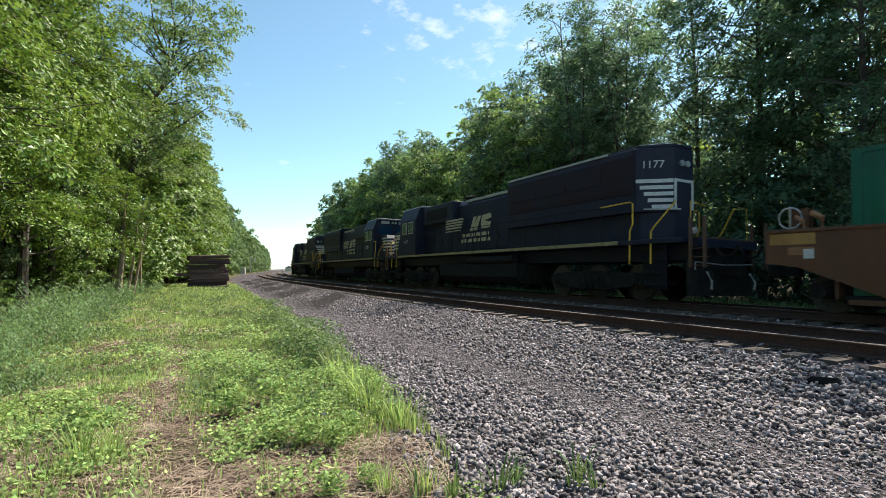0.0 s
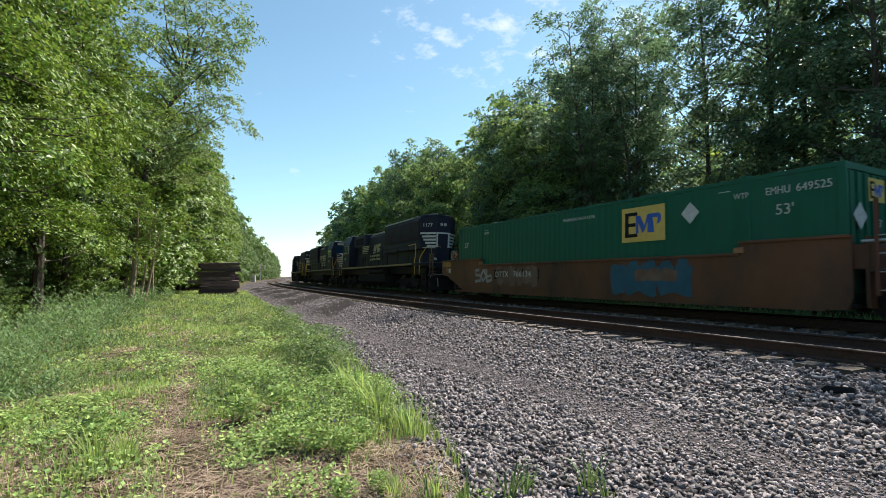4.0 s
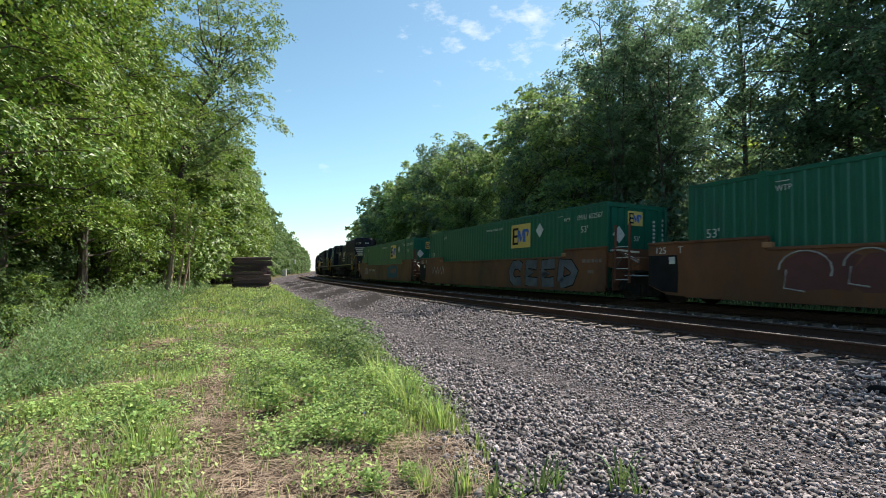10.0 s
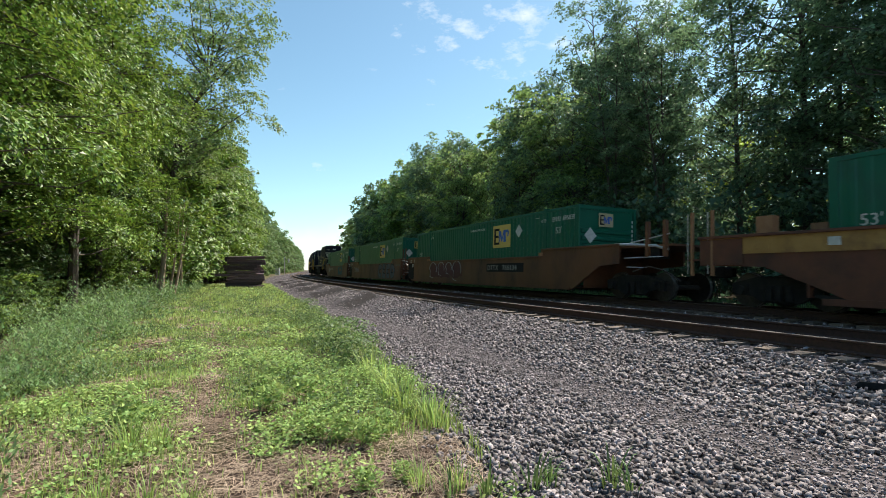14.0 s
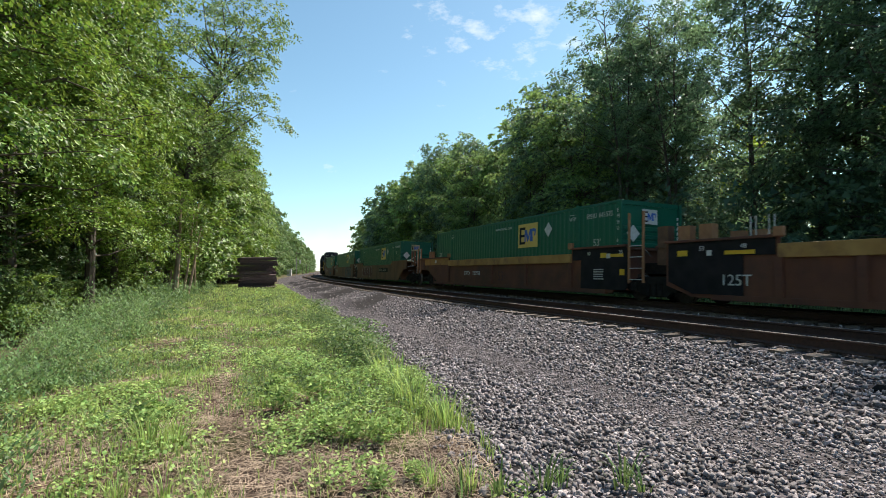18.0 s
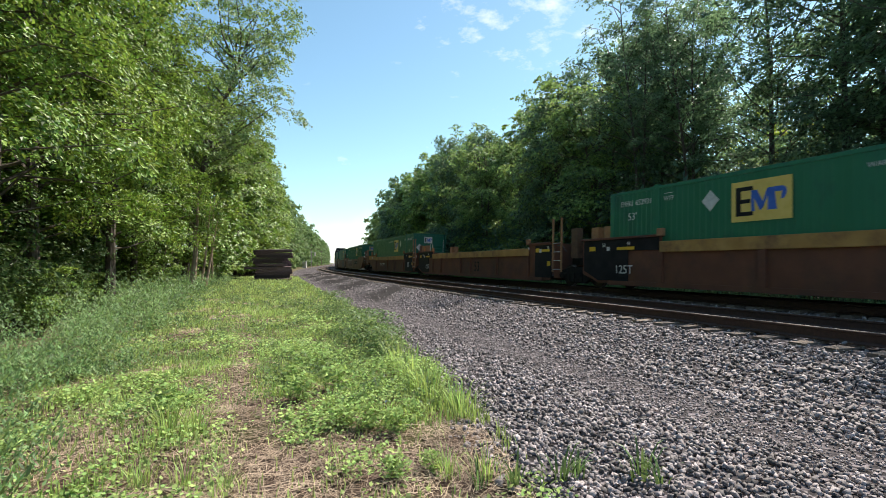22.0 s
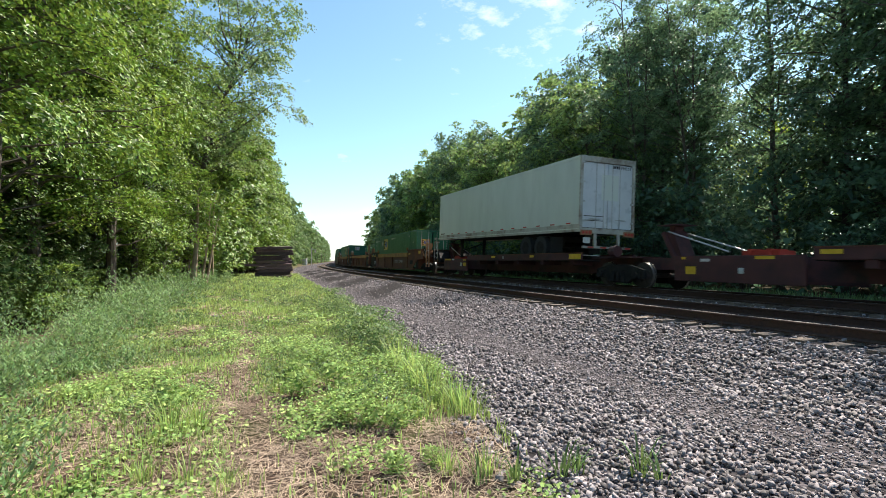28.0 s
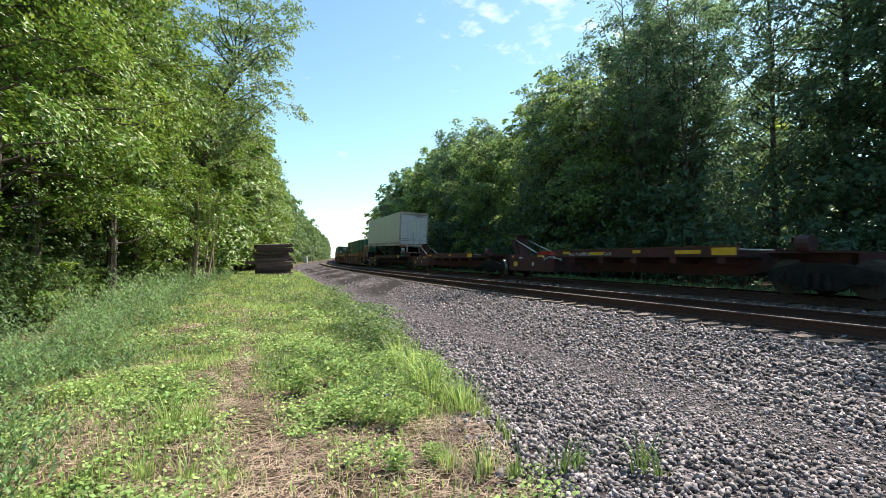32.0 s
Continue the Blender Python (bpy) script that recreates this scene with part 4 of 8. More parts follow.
    u = np.stack([np.cos(a) * ln, np.sin(a) * ln, rng.normal(0, 0.12, m) * ln], 1)
    q = np.stack([-np.sin(a) * w, np.cos(a) * w, rng.normal(0, 0.3, m) * w], 1)
    v = np.stack([c - u - q, c + u - q, c + u + q, c - u + q], 1).reshape(-1, 3)
    stuff("dry_straw", v, np.arange(4 * m).reshape(-1, 4), "straw", "dry straw and dead stalks strewn on the soil", "straw")
    # tall weeds along the wood: plumes of fine upright leaves, in uneven clumps
    s, o, x, y, p = scatter(rng, 8600, -9, 40, -13.4, -9.5, lambda s, o: np.clip((o + np.interp(s, [4, 9, 14, 18], [11.6, 11.9, 12.4, 13.4])) / 0.4, 0, 1) * np.clip((-o - 9.75 - 0.4 * np.sin(s * 1.3) - 0.2 * np.sin(s * 3.1)) / 0.6, 0, 1), 9.0, 0.16)
    hh = rng.uniform(0.4, 1.05, len(s)) * np.interp(-o, [9.6, 10.5, 13.4], [0.45, 0.95, 1.0]) * (0.25 + 1.3 * patch(s, o, 3.0, 1.4))
    # each plant: a bending stem, side shoots up it in a spiral, and narrow leaflets along the shoots
    shoots, leaflets = 9, 5
    k = shoots * leaflets
    i = np.repeat(np.arange(len(s)), k)
    j = np.tile(np.repeat(np.arange(shoots), leaflets), len(s))
    q = np.tile(np.arange(leaflets), len(s) * shoots) / (leaflets - 1)
    t = (j + rng.uniform(0, 1, len(i))) / shoots
    bend = rng.normal(0, 0.28, (len(s), 2))
    turn = rng.uniform(0, 6.3, len(s))
    a = turn[i] + j * 2.4 + rng.normal(0, 0.2, len(i))
    r = (0.03 + 0.17 * q) * (1.15 - 0.85 * t) * (p ** -0.15)[i]
    c = np.stack([x[i] + bend[i, 0] * t ** 2 * hh[i] + r * np.cos(a), y[i] + bend[i, 1] * t ** 2 * hh[i] + r * np.sin(a), height(s, o)[i] + (0.08 + 0.92 * t) * hh[i] + r * 0.7 - 1.1 * r * r], 1)
    a = a + rng.normal(0, 0.9, len(i))
    ln = 0.047 * (p ** -0.45)[i] * (1.25 - 0.55 * t) * rng.uniform(0.7, 1.3, len(i))
    d = np.stack([np.cos(a) * 0.75, np.sin(a) * 0.75, rng.uniform(0.1, 1.0, len(i))], 1) * ln[:, None]
    q = np.stack([-np.sin(a), np.cos(a), rng.normal(0, 0.4, len(i))], 1) * (ln * 0.2)[:, None]
    v = np.stack([c - d * 0.3, c + d * 0.2 + q, c + d, c + d * 0.2 - q], 1).reshape(-1, 3)
    stuff("tall_weeds", v, np.arange(len(v)).reshape(-1, 4), "leaf_weed", "dense waist-high grey-green weeds between grass and wood", "weeds")
    # darker low weeds dotted through the meadow
    s, o, x, y, p = scatter(rng, 4600, 0, 34, -10.4, -4.8, lambda s, o: (o < verge(s) - 0.1) * (1 - bare(s, o)) * (patch(s, o, 1.1, 6.0) > 0.42), 9.0, 0.2)
    k = 26
    i = np.repeat(np.arange(len(s)), k)
    t = rng.uniform(0, 1, len(i))
    a = rng.uniform(0, 2 * np.pi, len(i))
    r = (0.05 + 0.11 * np.sin(np.pi * t)) * rng.uniform(0.2, 1, len(i)) * (p ** -0.3)[i]
    hh = rng.uniform(0.08, 0.3, len(s))
    v, f = leaf_quads(np.stack([x[i] + r * np.cos(a), y[i] + r * np.sin(a), height(s, o)[i] + 0.02 + t * hh[i]], 1), (0.04 * (p ** -0.4)[i])[:, None], rng, 0.5, 0.5)
    stuff("meadow_weeds", v, f, "leaf_dark", "low dark green weeds dotted through the meadow grass", "weeds")
    # rough grass between the second track and the wood
    m = 24000
    s, o = rng.uniform(-4, 60, m), rng.uniform(7.0, 9.8, m)
    x, y, _ = line(s, o)
    h = rng.uniform(0.15, 0.5, m)
    a = rng.uniform(0, 2 * np.pi, m)
    b = np.stack([x, y, height(s, o) - 0.02], 1)
    q = np.stack([np.cos(a), np.sin(a), 0 * a], 1) * 0.022
    tip = b + np.stack([np.cos(a + 1) * h * 0.4, np.sin(a + 1) * h * 0.4, h], 1)
    v = np.stack([b - q, b + q, tip + q * 0.2, tip - q * 0.2], 1).reshape(-1, 3)
    stuff("trackside_grass", v, np.arange(4 * m).reshape(-1, 4), "leaf_weed", "rough green grass between the second track and the wood", "grass")


def stone_shape(rng):
    """A sharp-edged lump: a box with its corners pushed about and two of them cut."""
    c = np.array([(a, b, d) for a in (-1, 1) for b in (-1, 1) for d in (-1, 1)], float)
    c = c * rng.uniform(0.45, 1.15, (8, 3)) + rng.normal(0, 0.2, (8, 3))
    return c * np.array([1.15, rng.uniform(0.65, 1.0), rng.uniform(0.5, 0.8)]) * 0.5


BOX = np.array([(0, 1, 3, 2), (4, 6, 7, 5), (0, 4, 5, 1), (2, 3, 7, 6), (0, 2, 6, 4), (1, 5, 7, 3)])


def make_stones():
    rng = np.random.default_rng(9)
    shapes = [stone_shape(rng) for _ in range(14)]

    def keep(s, o):
        lane = np.exp(-((o + 3.75 + 0.1 * np.sin(s * 0.3)) / 0.4) ** 2) * np.clip((s + 1) / 5, 0, 1)
        e = np.clip((o - verge(s) + 0.35) / 0.7, 0, 1)
        # stones are thinned in the bands so that the painted shade shows
        return e * (1 - 0.25 * lane) * (1 - 0.95 * heap_band(s, o)) * np.where(o > 3.6, 0.4, 1) * np.where(o > -0.3, 0.6, 1) * np.where((o > -0.72) & (o < 0.1), 0.18, 1)
    s, o, x, y, p = scatter(rng, 900000, -15, 60, -7.2, 7.0, keep, 5.5, 0.045)
    n = len(s)
    lane = np.exp(-((o + 3.75) / 0.45) ** 2)
    size = rng.uniform(0.016, 0.058, n) * np.minimum(p ** -0.27, 1.0 + 0.25 * (p ** -0.27 - 1.0)) * (1 - 0.45 * lane) * np.interp(o, [-6.5, -4, -2.6, -1], [0.82, 0.8, 1.0, 1.0])
    z = height(s, o) + size * (rng.uniform(0.05, 0.35, n) + 0.55 * (rng.uniform(0, 1, n) > 0.6))
    d = np.hypot(x, y)
    order = np.argsort(d)
    single = set(order[(x[order] > 0.4)][:300].tolist())
    a, b, c = rng.uniform(0, 2 * np.pi, n), rng.normal(0, 0.42, n), rng.normal(0, 0.42, n)
    V = np.zeros((n, 8, 3))
    kind = rng.integers(0, len(shapes), n)
    for i, sh in enumerate(shapes):
        j = kind == i
        m = j.sum()
        q = np.repeat(sh[None], m, 0) * size[j][:, None, None] * rng.uniform(0.85, 1.2, (m, 1, 3))
        cb, sb, cc, sc, ca, sa = np.cos(b[j])[:, None], np.sin(b[j])[:, None], np.cos(c[j])[:, None], np.sin(c[j])[:, None], np.cos(a[j])[:, None], np.sin(a[j])[:, None]
        X, Y, Z = q[..., 0], q[..., 1], q[..., 2]
        Y, Z = Y * cb - Z * sb, Y * sb + Z * cb
        X, Z = X * cc + Z * sc, -X * sc + Z * cc
        X, Y = X * ca - Y * sa, X * sa + Y * ca
        V[j] = np.stack([X, Y, Z], -1)
    V += np.stack([x, y, z], 1)[:, None]
    rest = np.array([i for i in range(n) if i not in single])
    f = (BOX[[0, 1, 2, 3, 5]][None] + (np.arange(len(rest)) * 8)[:, None, None]).reshape(-1, 4)
    tagged(part("ballast", mesh_from("ballast", V[rest].reshape(-1, 3), f, True), "stone", None), "grey crushed-stone ballast and gravel beside the track", "ballast", kind="stuff")
    meshes = [mesh_from("ballast_stone", sh, BOX, True) for sh in shapes]
    for me in meshes:
        me.materials.append(M["stone_piece"])
    for i in sorted(single):
        m = Matrix.Translation((x[i], y[i], z[i])) @ Euler((b[i], c[i], a[i])).to_matrix().to_4x4() @ Matrix.Scale(size[i], 4)
        part("ballast_stone", meshes[kind[i]], "stone_piece", ground, at=m)


def tuft_mesh(seed, n, h, spread, w=0.006):
    rng = np.random.default_rng(seed)
    a, r = rng.uniform(0, 2 * np.pi, n), spread * rng.uniform(0, 1, n) ** 0.7
    hh = h * rng.uniform(0.4, 1.1, n)
    out = hh * rng.uniform(0.15, 0.8, n)
    d = np.stack([np.cos(a), np.sin(a), 0 * a], 1)
    b = d * r[:, None] * 0.5 - np.array([0, 0, 0.015])
    side = np.stack([-np.sin(a), np.cos(a), 0 * a], 1) * w
    up = np.array([0, 0, 1.0])
    m1 = b + d * (out * 0.25)[:, None] + up * (hh * 0.55)[:, None]
    m2 = b + d * (out * 0.65)[:, None] + up * (hh * 0.85)[:, None]
    tip = b + d * out[:, None] + up * (hh * 0.9)[:, None]
    v = np.stack([b - side, b + side, m1 + side, m1 - side, m2 + side * 0.7, m2 - side * 0.7, tip + side * 0.1, tip - side * 0.1], 1).reshape(-1, 3)
    i = np.arange(n)[:, None] * 8
    f = np.concatenate([i + [0, 1, 2, 3], i + [3, 2, 4, 5], i + [5, 4, 6, 7]], 1).reshape(-1, 4)
    return mesh_from("grass_tuft", v, f)


def sprig_mesh(seed, n, h, r, leaf):
    rng = np.random.default_rng(seed)
    t = rng.uniform(0, 1, n)
    a = rng.uniform(0, 2 * np.pi, n)
    q = r * (0.35 + 0.65 * np.sin(np.pi * (0.15 + 0.75 * t))) * rng.uniform(0.2, 1, n)
    v, f = leaf_quads(np.stack([q * np.cos(a), q * np.sin(a), 0.02 + t * h], 1), leaf, rng, 0.6, 0.5)
    return mesh_from("weed_clump", v, f)


def make_tufts():
    rnd = random.Random(21)
    T = [tuft_mesh(300 + i, 60, 0.36, 0.3, 0.0042) for i in range(3)]
    W = [sprig_mesh(310, 900, 0.62, 0.5, 0.05), sprig_mesh(311, 260, 0.22, 0.2, 0.05)]

    def put(name, me, x, y, k, mat, label, cat, group):
        s, o = nearest(x, y)
        ob = part(name, me, mat, None, at=pose(x, y, float(height(s, o)), 0, 0, rnd.uniform(0, 360)) @ Matrix.Scale(k, 4))
        tagged(ob, label, cat, group, kind="stuff")
    for x, y, k in ((-0.17, 3.65, 0.6), (0.11, 3.59, 0.7), (-2.63, 4.29, 1.0), (-2.45, 4.4, 0.85), (-2.0, 3.45, 0.6), (-1.7, 3.4, 0.55), (-2.3, 3.4, 0.6), (-0.58, 5.98, 1.3), (-0.45, 5.7, 1.2), (-0.09, 5.12, 1.1), (0.05, 4.95, 0.8), (-0.75, 6.6, 1.4), (-1.05, 7.4, 1.4), (-0.2, 5.4, 0.9)):
        put("grass_tuft", rnd.choice(T), x, y, k, "blade", "tuft of long bright green grass beside the gravel", "grass tuft", "grass tufts")
    B = [tuft_mesh(305 + i, 16, 0.3, 0.24, 0.009) for i in range(2)]
    for x, y, k in ((0.3, 3.52, 0.8), (0.62, 3.6, 0.95), (0.78, 3.74, 0.7), (1.22, 3.7, 0.95), (1.32, 3.58, 0.7), (0.05, 3.5, 0.7)):
        put("grass_tuft", rnd.choice(B), x, y, k, "leaf_dark", "sparse tuft of broad dark green blades in the gravel", "grass tuft", "grass tufts")
    for x, y, k in ((-3.93, 14.24, 1.2), (-3.4, 13.2, 1.0), (-1.92, 9.21, 1.1), (-1.6, 8.6, 1.15), (-1.3, 8.0, 0.9), (-2.5, 10.6, 0.9)):
        put("weed_clump", W[0], x, y, k, "leaf_dark", "bushy knee-high weed clump on the gravel verge", "weed clump", "weed clumps on the verge")
    for x, y, k in ((-0.55, 3.6, 0.7), (-0.3, 3.75, 0.6), (-0.69, 4.57, 0.9), (-0.95, 4.7, 1.0), (-0.6, 4.9, 0.9), (-1.2, 4.8, 0.9), (-1.9, 5.57, 1.2), (-1.6, 5.9, 1.2), (-2.2, 6.3, 1.1), (-2.9, 4.7, 1.0), (-3.2, 5.2, 1.1)):
        put("weed_clump", W[1], x, y, k, "leaf_cover", "low clump of bright broad-leaved weeds", "weed clump", "low weed clumps")


def nearest(x, y):
    i = int(np.argmin((_x - x) ** 2 + (_y - y) ** 2))
    return _s[i], (x - _x[i]) * math.cos(_h[i]) - (y - _y[i]) * math.sin(_h[i])


make_cover()
make_stones()
make_tufts()

# ---------------------------------------------------------------- the train (u: metres along the line at the start)
SPEED = [(0, 4.03), (4, 4.31), (8, 4.66), (12, 5.17), (16, 5.73), (20, 6.2), (24, 6.49), (28, 6.58), (32, 6.57)]
_t = np.arange(0, 32.05, 0.02)
_way = np.concatenate([[0], np.cumsum(np.interp(_t[:-1] + 0.01, *zip(*SPEED)) * 0.02)])
LEAN = 2.3
TRAIN = []          # (thing, front u, rear u, lift above the rail)
WHEELS = []         # (wheelset, place on its bogie, radius)


def gone(t):
    return float(np.interp(t, _t, _way))


def ride(t, front, rear, lift=0.0):
    """The pose of a car that reaches from front to rear, lift above the rails."""
    d = gone(t)
    x1, y1, _ = line(front + d, CESS + GAUGE / 2)
    x0, y0, _ = line(rear + d, CESS + GAUGE / 2)
    m = pose(float(x0 + x1) / 2, float(y0 + y1) / 2, ZR, LEAN, 0, math.degrees(math.atan2(y1 - y0, x1 - x0)))
    return m @ Matrix.Translation((0, 0, lift))


M["loco"] = surface("loco_black_paint", [(0.013, 0.015, 0.03), (0.022, 0.023, 0.042)], 2.5, 0.55, bump=0.1, bump_scale=8, stain=(0.03, 0.027, 0.032), stain_scale=1.3, stain_at=(0.5, 0.85), spec=0.25)
M["loco_red"] = surface("sooty_maroon", [(0.018, 0.011, 0.018), (0.032, 0.016, 0.022)], 1.2, 0.65, bump=0.1, bump_scale=8, stain=(0.02, 0.019, 0.028), stain_scale=0.8, stain_at=(0.45, 0.6), spec=0.25)
M["under"] = surface("grimy_underframe", [(0.012, 0.011, 0.01), (0.032, 0.028, 0.024)], 5, 0.9, spec=0.2, bump=0.5, bump_scale=20)
M["mark"] = surface("white_lettering", [(0.5, 0.49, 0.46), (0.66, 0.65, 0.62)], 9, 0.6, bump=0.05)
M["cream"] = surface("cream_emblem", [(0.42, 0.36, 0.22), (0.55, 0.48, 0.32)], 6, 0.6, bump=0.05)
M["yellow"] = surface("safety_yellow", [(0.62, 0.36, 0.02), (0.75, 0.46, 0.04)], 8, 0.5, bump=0.1)
M["sill"] = surface("dusty_yellow_sill", [(0.2, 0.16, 0.07), (0.42, 0.34, 0.16)], 5, 0.7, bump=0.2)
M["pane"] = glass("cab_glass", (0.02, 0.05, 0.09))
M["green"] = surface("container_green", [(0.004, 0.098, 0.058), (0.008, 0.126, 0.076)], 1.6, 0.36, bump=0.06, bump_scale=12, stain=(0.016, 0.075, 0.055), stain_scale=1.6, stain_at=(0.5, 0.75), stretch=(1, 1, 0.4))
M["green_faded"] = surface("faded_green_container_paint", [(0.02, 0.138, 0.074), (0.026, 0.178, 0.097)], 1.6, 0.36, bump=0.06, bump_scale=12, stain=(0.016, 0.075, 0.055), stain_scale=1.6, stain_at=(0.5, 0.75), stretch=(1, 1, 0.4))
M["rust"] = surface("well_car_brown", [(0.13, 0.048, 0.022), (0.215, 0.086, 0.038)], 1.6, 0.55, bump=0.25, bump_scale=25, stain=(0.045, 0.022, 0.018), stain_scale=0.8, stain_at=(0.42, 0.68), stretch=(1, 1, 0.45))
M["ochre"] = surface("faded_ochre_chord", [(0.32, 0.16, 0.04), (0.44, 0.25, 0.075)], 2.2, 0.7, bump=0.2, bump_scale=22, stain=(0.15, 0.07, 0.035), stain_scale=1.6, stain_at=(0.5, 0.75))
M["umber"] = surface("dirty_umber_plate", [(0.104, 0.034, 0.019), (0.175, 0.064, 0.032)], 1.6, 0.75, bump=0.25, bump_scale=22, stain=(0.05, 0.028, 0.02), stain_scale=0.9, stain_at=(0.45, 0.75))
M["tar"] = surface("black_end_panel", [(0.01, 0.01, 0.012), (0.024, 0.022, 0.023)], 3, 0.65, bump=0.15, spec=0.15)
# darker than the tan steel: shade on the posts is put into this brown
M["brown"] = surface("grimy_shaded_brown_steel", [(0.08, 0.042, 0.026), (0.15, 0.08, 0.045)], 6, 0.75, bump=0.25)
M["tan"] = surface("tan_steel_post", [(0.27, 0.12, 0.055), (0.38, 0.19, 0.09)], 6, 0.7, bump=0.25)
M["wheel"] = surface("wheel_steel", [(0.05, 0.04, 0.034), (0.11, 0.09, 0.08)], 10, 0.6, 0.5)
M["tread"] = surface("polished_tread", [(0.3, 0.28, 0.26), (0.5, 0.47, 0.45)], 10, 0.32, 0.9)
M["bright"] = surface("bright_hose_metal", [(0.4, 0.39, 0.38), (0.6, 0.58, 0.56)], 10, 0.4, 0.6)
M["spine"] = surface("spine_car_red_brown", [(0.055, 0.018, 0.02), (0.1, 0.032, 0.03)], 2, 0.7, bump=0.2, stain=(0.02, 0.013, 0.013), stain_scale=1.2)
M["red"] = surface("red_paint", [(0.4, 0.03, 0.02), (0.52, 0.05, 0.03)], 6, 0.5)
M["trailer"] = surface("trailer_white_panel", [(0.62, 0.64, 0.58), (0.7, 0.72, 0.66)], 1.2, 0.45, bump=0.05, stain=(0.5, 0.51, 0.45), stain_scale=0.8, stain_at=(0.5, 0.9), stretch=(1, 1, 0.3))
M["frame_dirty"] = surface("dirty_white_frame", [(0.4, 0.37, 0.32), (0.56, 0.53, 0.47)], 4, 0.6, stain=(0.2, 0.14, 0.1), stain_scale=2.0, stain_at=(0.45, 0.65))
M["door_white"] = surface("scuffed_white_door", [(0.6, 0.6, 0.62), (0.7, 0.7, 0.72)], 2, 0.5, stain=(0.42, 0.42, 0.43), stain_scale=2.2, stain_at=(0.55, 0.75))
M["tyre"] = surface("tyre_rubber", [(0.014, 0.014, 0.014), (0.03, 0.03, 0.03)], 12, 0.85)
M["blue"] = surface("blue_paint", [(0.03, 0.1, 0.42), (0.05, 0.14, 0.5)], 6, 0.5, bump=0)
M["logo_yellow"] = surface("logo_yellow", [(0.66, 0.45, 0.1), (0.74, 0.53, 0.15)], 5, 0.5, bump=0)
M["logo_pale"] = surface("logo_faded_buff", [(0.42, 0.33, 0.17), (0.52, 0.43, 0.26)], 5, 0.6, bump=0)
M["spray_blue"] = surface("sprayed_pale_blue", [(0.07, 0.08, 0.1), (0.14, 0.155, 0.18)], 3, 0.7, bump=0)
M["spray_faint"] = surface("worn_overspray", [(0.15, 0.075, 0.045), (0.24, 0.15, 0.1)], 3, 0.7, bump=0)
M["spray_cyan"] = surface("sprayed_cyan", [(0.022, 0.09, 0.13), (0.045, 0.13, 0.175)], 3, 0.7, bump=0)
M["spray_dust"] = surface("sprayed_dusty_grey", [(0.13, 0.1, 0.08), (0.26, 0.22, 0.19)], 5, 0.8, bump=0)
M["spray_red"] = surface("sprayed_dull_red", [(0.09, 0.03, 0.028), (0.13, 0.045, 0.04)], 3, 0.7, bump=0)
M["spray_grey"] = surface("sprayed_grey", [(0.3, 0.28, 0.26), (0.42, 0.4, 0.38)], 3, 0.7, bump=0)

SIDE = Matrix(((-1, 0, 0, 0), (0, 0, 1, 0), (0, 1, 0, 0), (0, 0, 0, 1)))    # lettering on the side that faces the meadow
TAIL = Matrix(((0, 0, -1, 0), (-1, 0, 0, 0), (0, 1, 0, 0), (0, 0, 0, 1)))   # lettering on the rear end


def letters(text, size, parent, x, y, z, face=SIDE, mat="mark", wide=1.0):
    """Raised lettering whose first character begins at the place given."""
    cu = bpy.data.curves.new("lettering", "FONT")
    cu.body, cu.size, cu.extrude, cu.resolution_u = text, size, 0.003, 3
    tmp = bpy.data.objects.new("lettering", cu)
    me = bpy.data.meshes.new_from_object(tmp)
    bpy.data.objects.remove(tmp)
    return part("lettering", me, mat, parent, at=Matrix.Translation((x, y, z)) @ face @ Matrix.Diagonal((wide, 1, 1, 1)))


def bars(parent, x0, x1, z, h, y, n=6, rnd=random.Random(8), mat="mark"):
    """Writing too small to read: a row of short bars."""
    b = Build()
    x = x0
    while x > x1:
        w = rnd.uniform(0.5, 1.3) * abs(x0 - x1) / n
        b.box(max(x1, x - w), x, y, y + 0.004, z, z + h)
        x -= w + abs(x0 - x1) / n * 0.35
    return tagged(part("lettering", b, mat, parent), kind="stuff")


_shared = {}


def shared(key, make):
    if key not in _shared:
        _shared[key] = make()
    return _shared[key]


def wheelset_mesh(r):
    def make():
        b = Build().tube([(0, -1.05, 0), (0, 1.05, 0)], 0.08, 10)
        for k in (-1, 1):
            b.disc((0, k * 0.74, 0), (0, 1, 0), r, 0.13, 28)
            b.disc((0, k * 0.69, 0), (0, 1, 0), r + 0.03, 0.03, 28)
            b.disc((0, k * 0.81, 0), (0, 1, 0), r * 0.36, 0.06, 16)
            for q in range(6):
                a = q * math.pi / 3
                b.disc((math.cos(a) * r * 0.6, k * 0.806, math.sin(a) * r * 0.6), (0, 1, 0), 0.05, 0.012, 8)
        me = b.mesh("wheelset", True)
        me.materials.append(M["wheel"])
        me.materials.append(M["tread"])
        for f in me.polygons:
            if abs(f.normal.y) < 0.3 and math.hypot(f.center.x, f.center.z) > 0.93 * r:
                f.material_index = 1
        return me
    return shared(("wheelset", r), make)


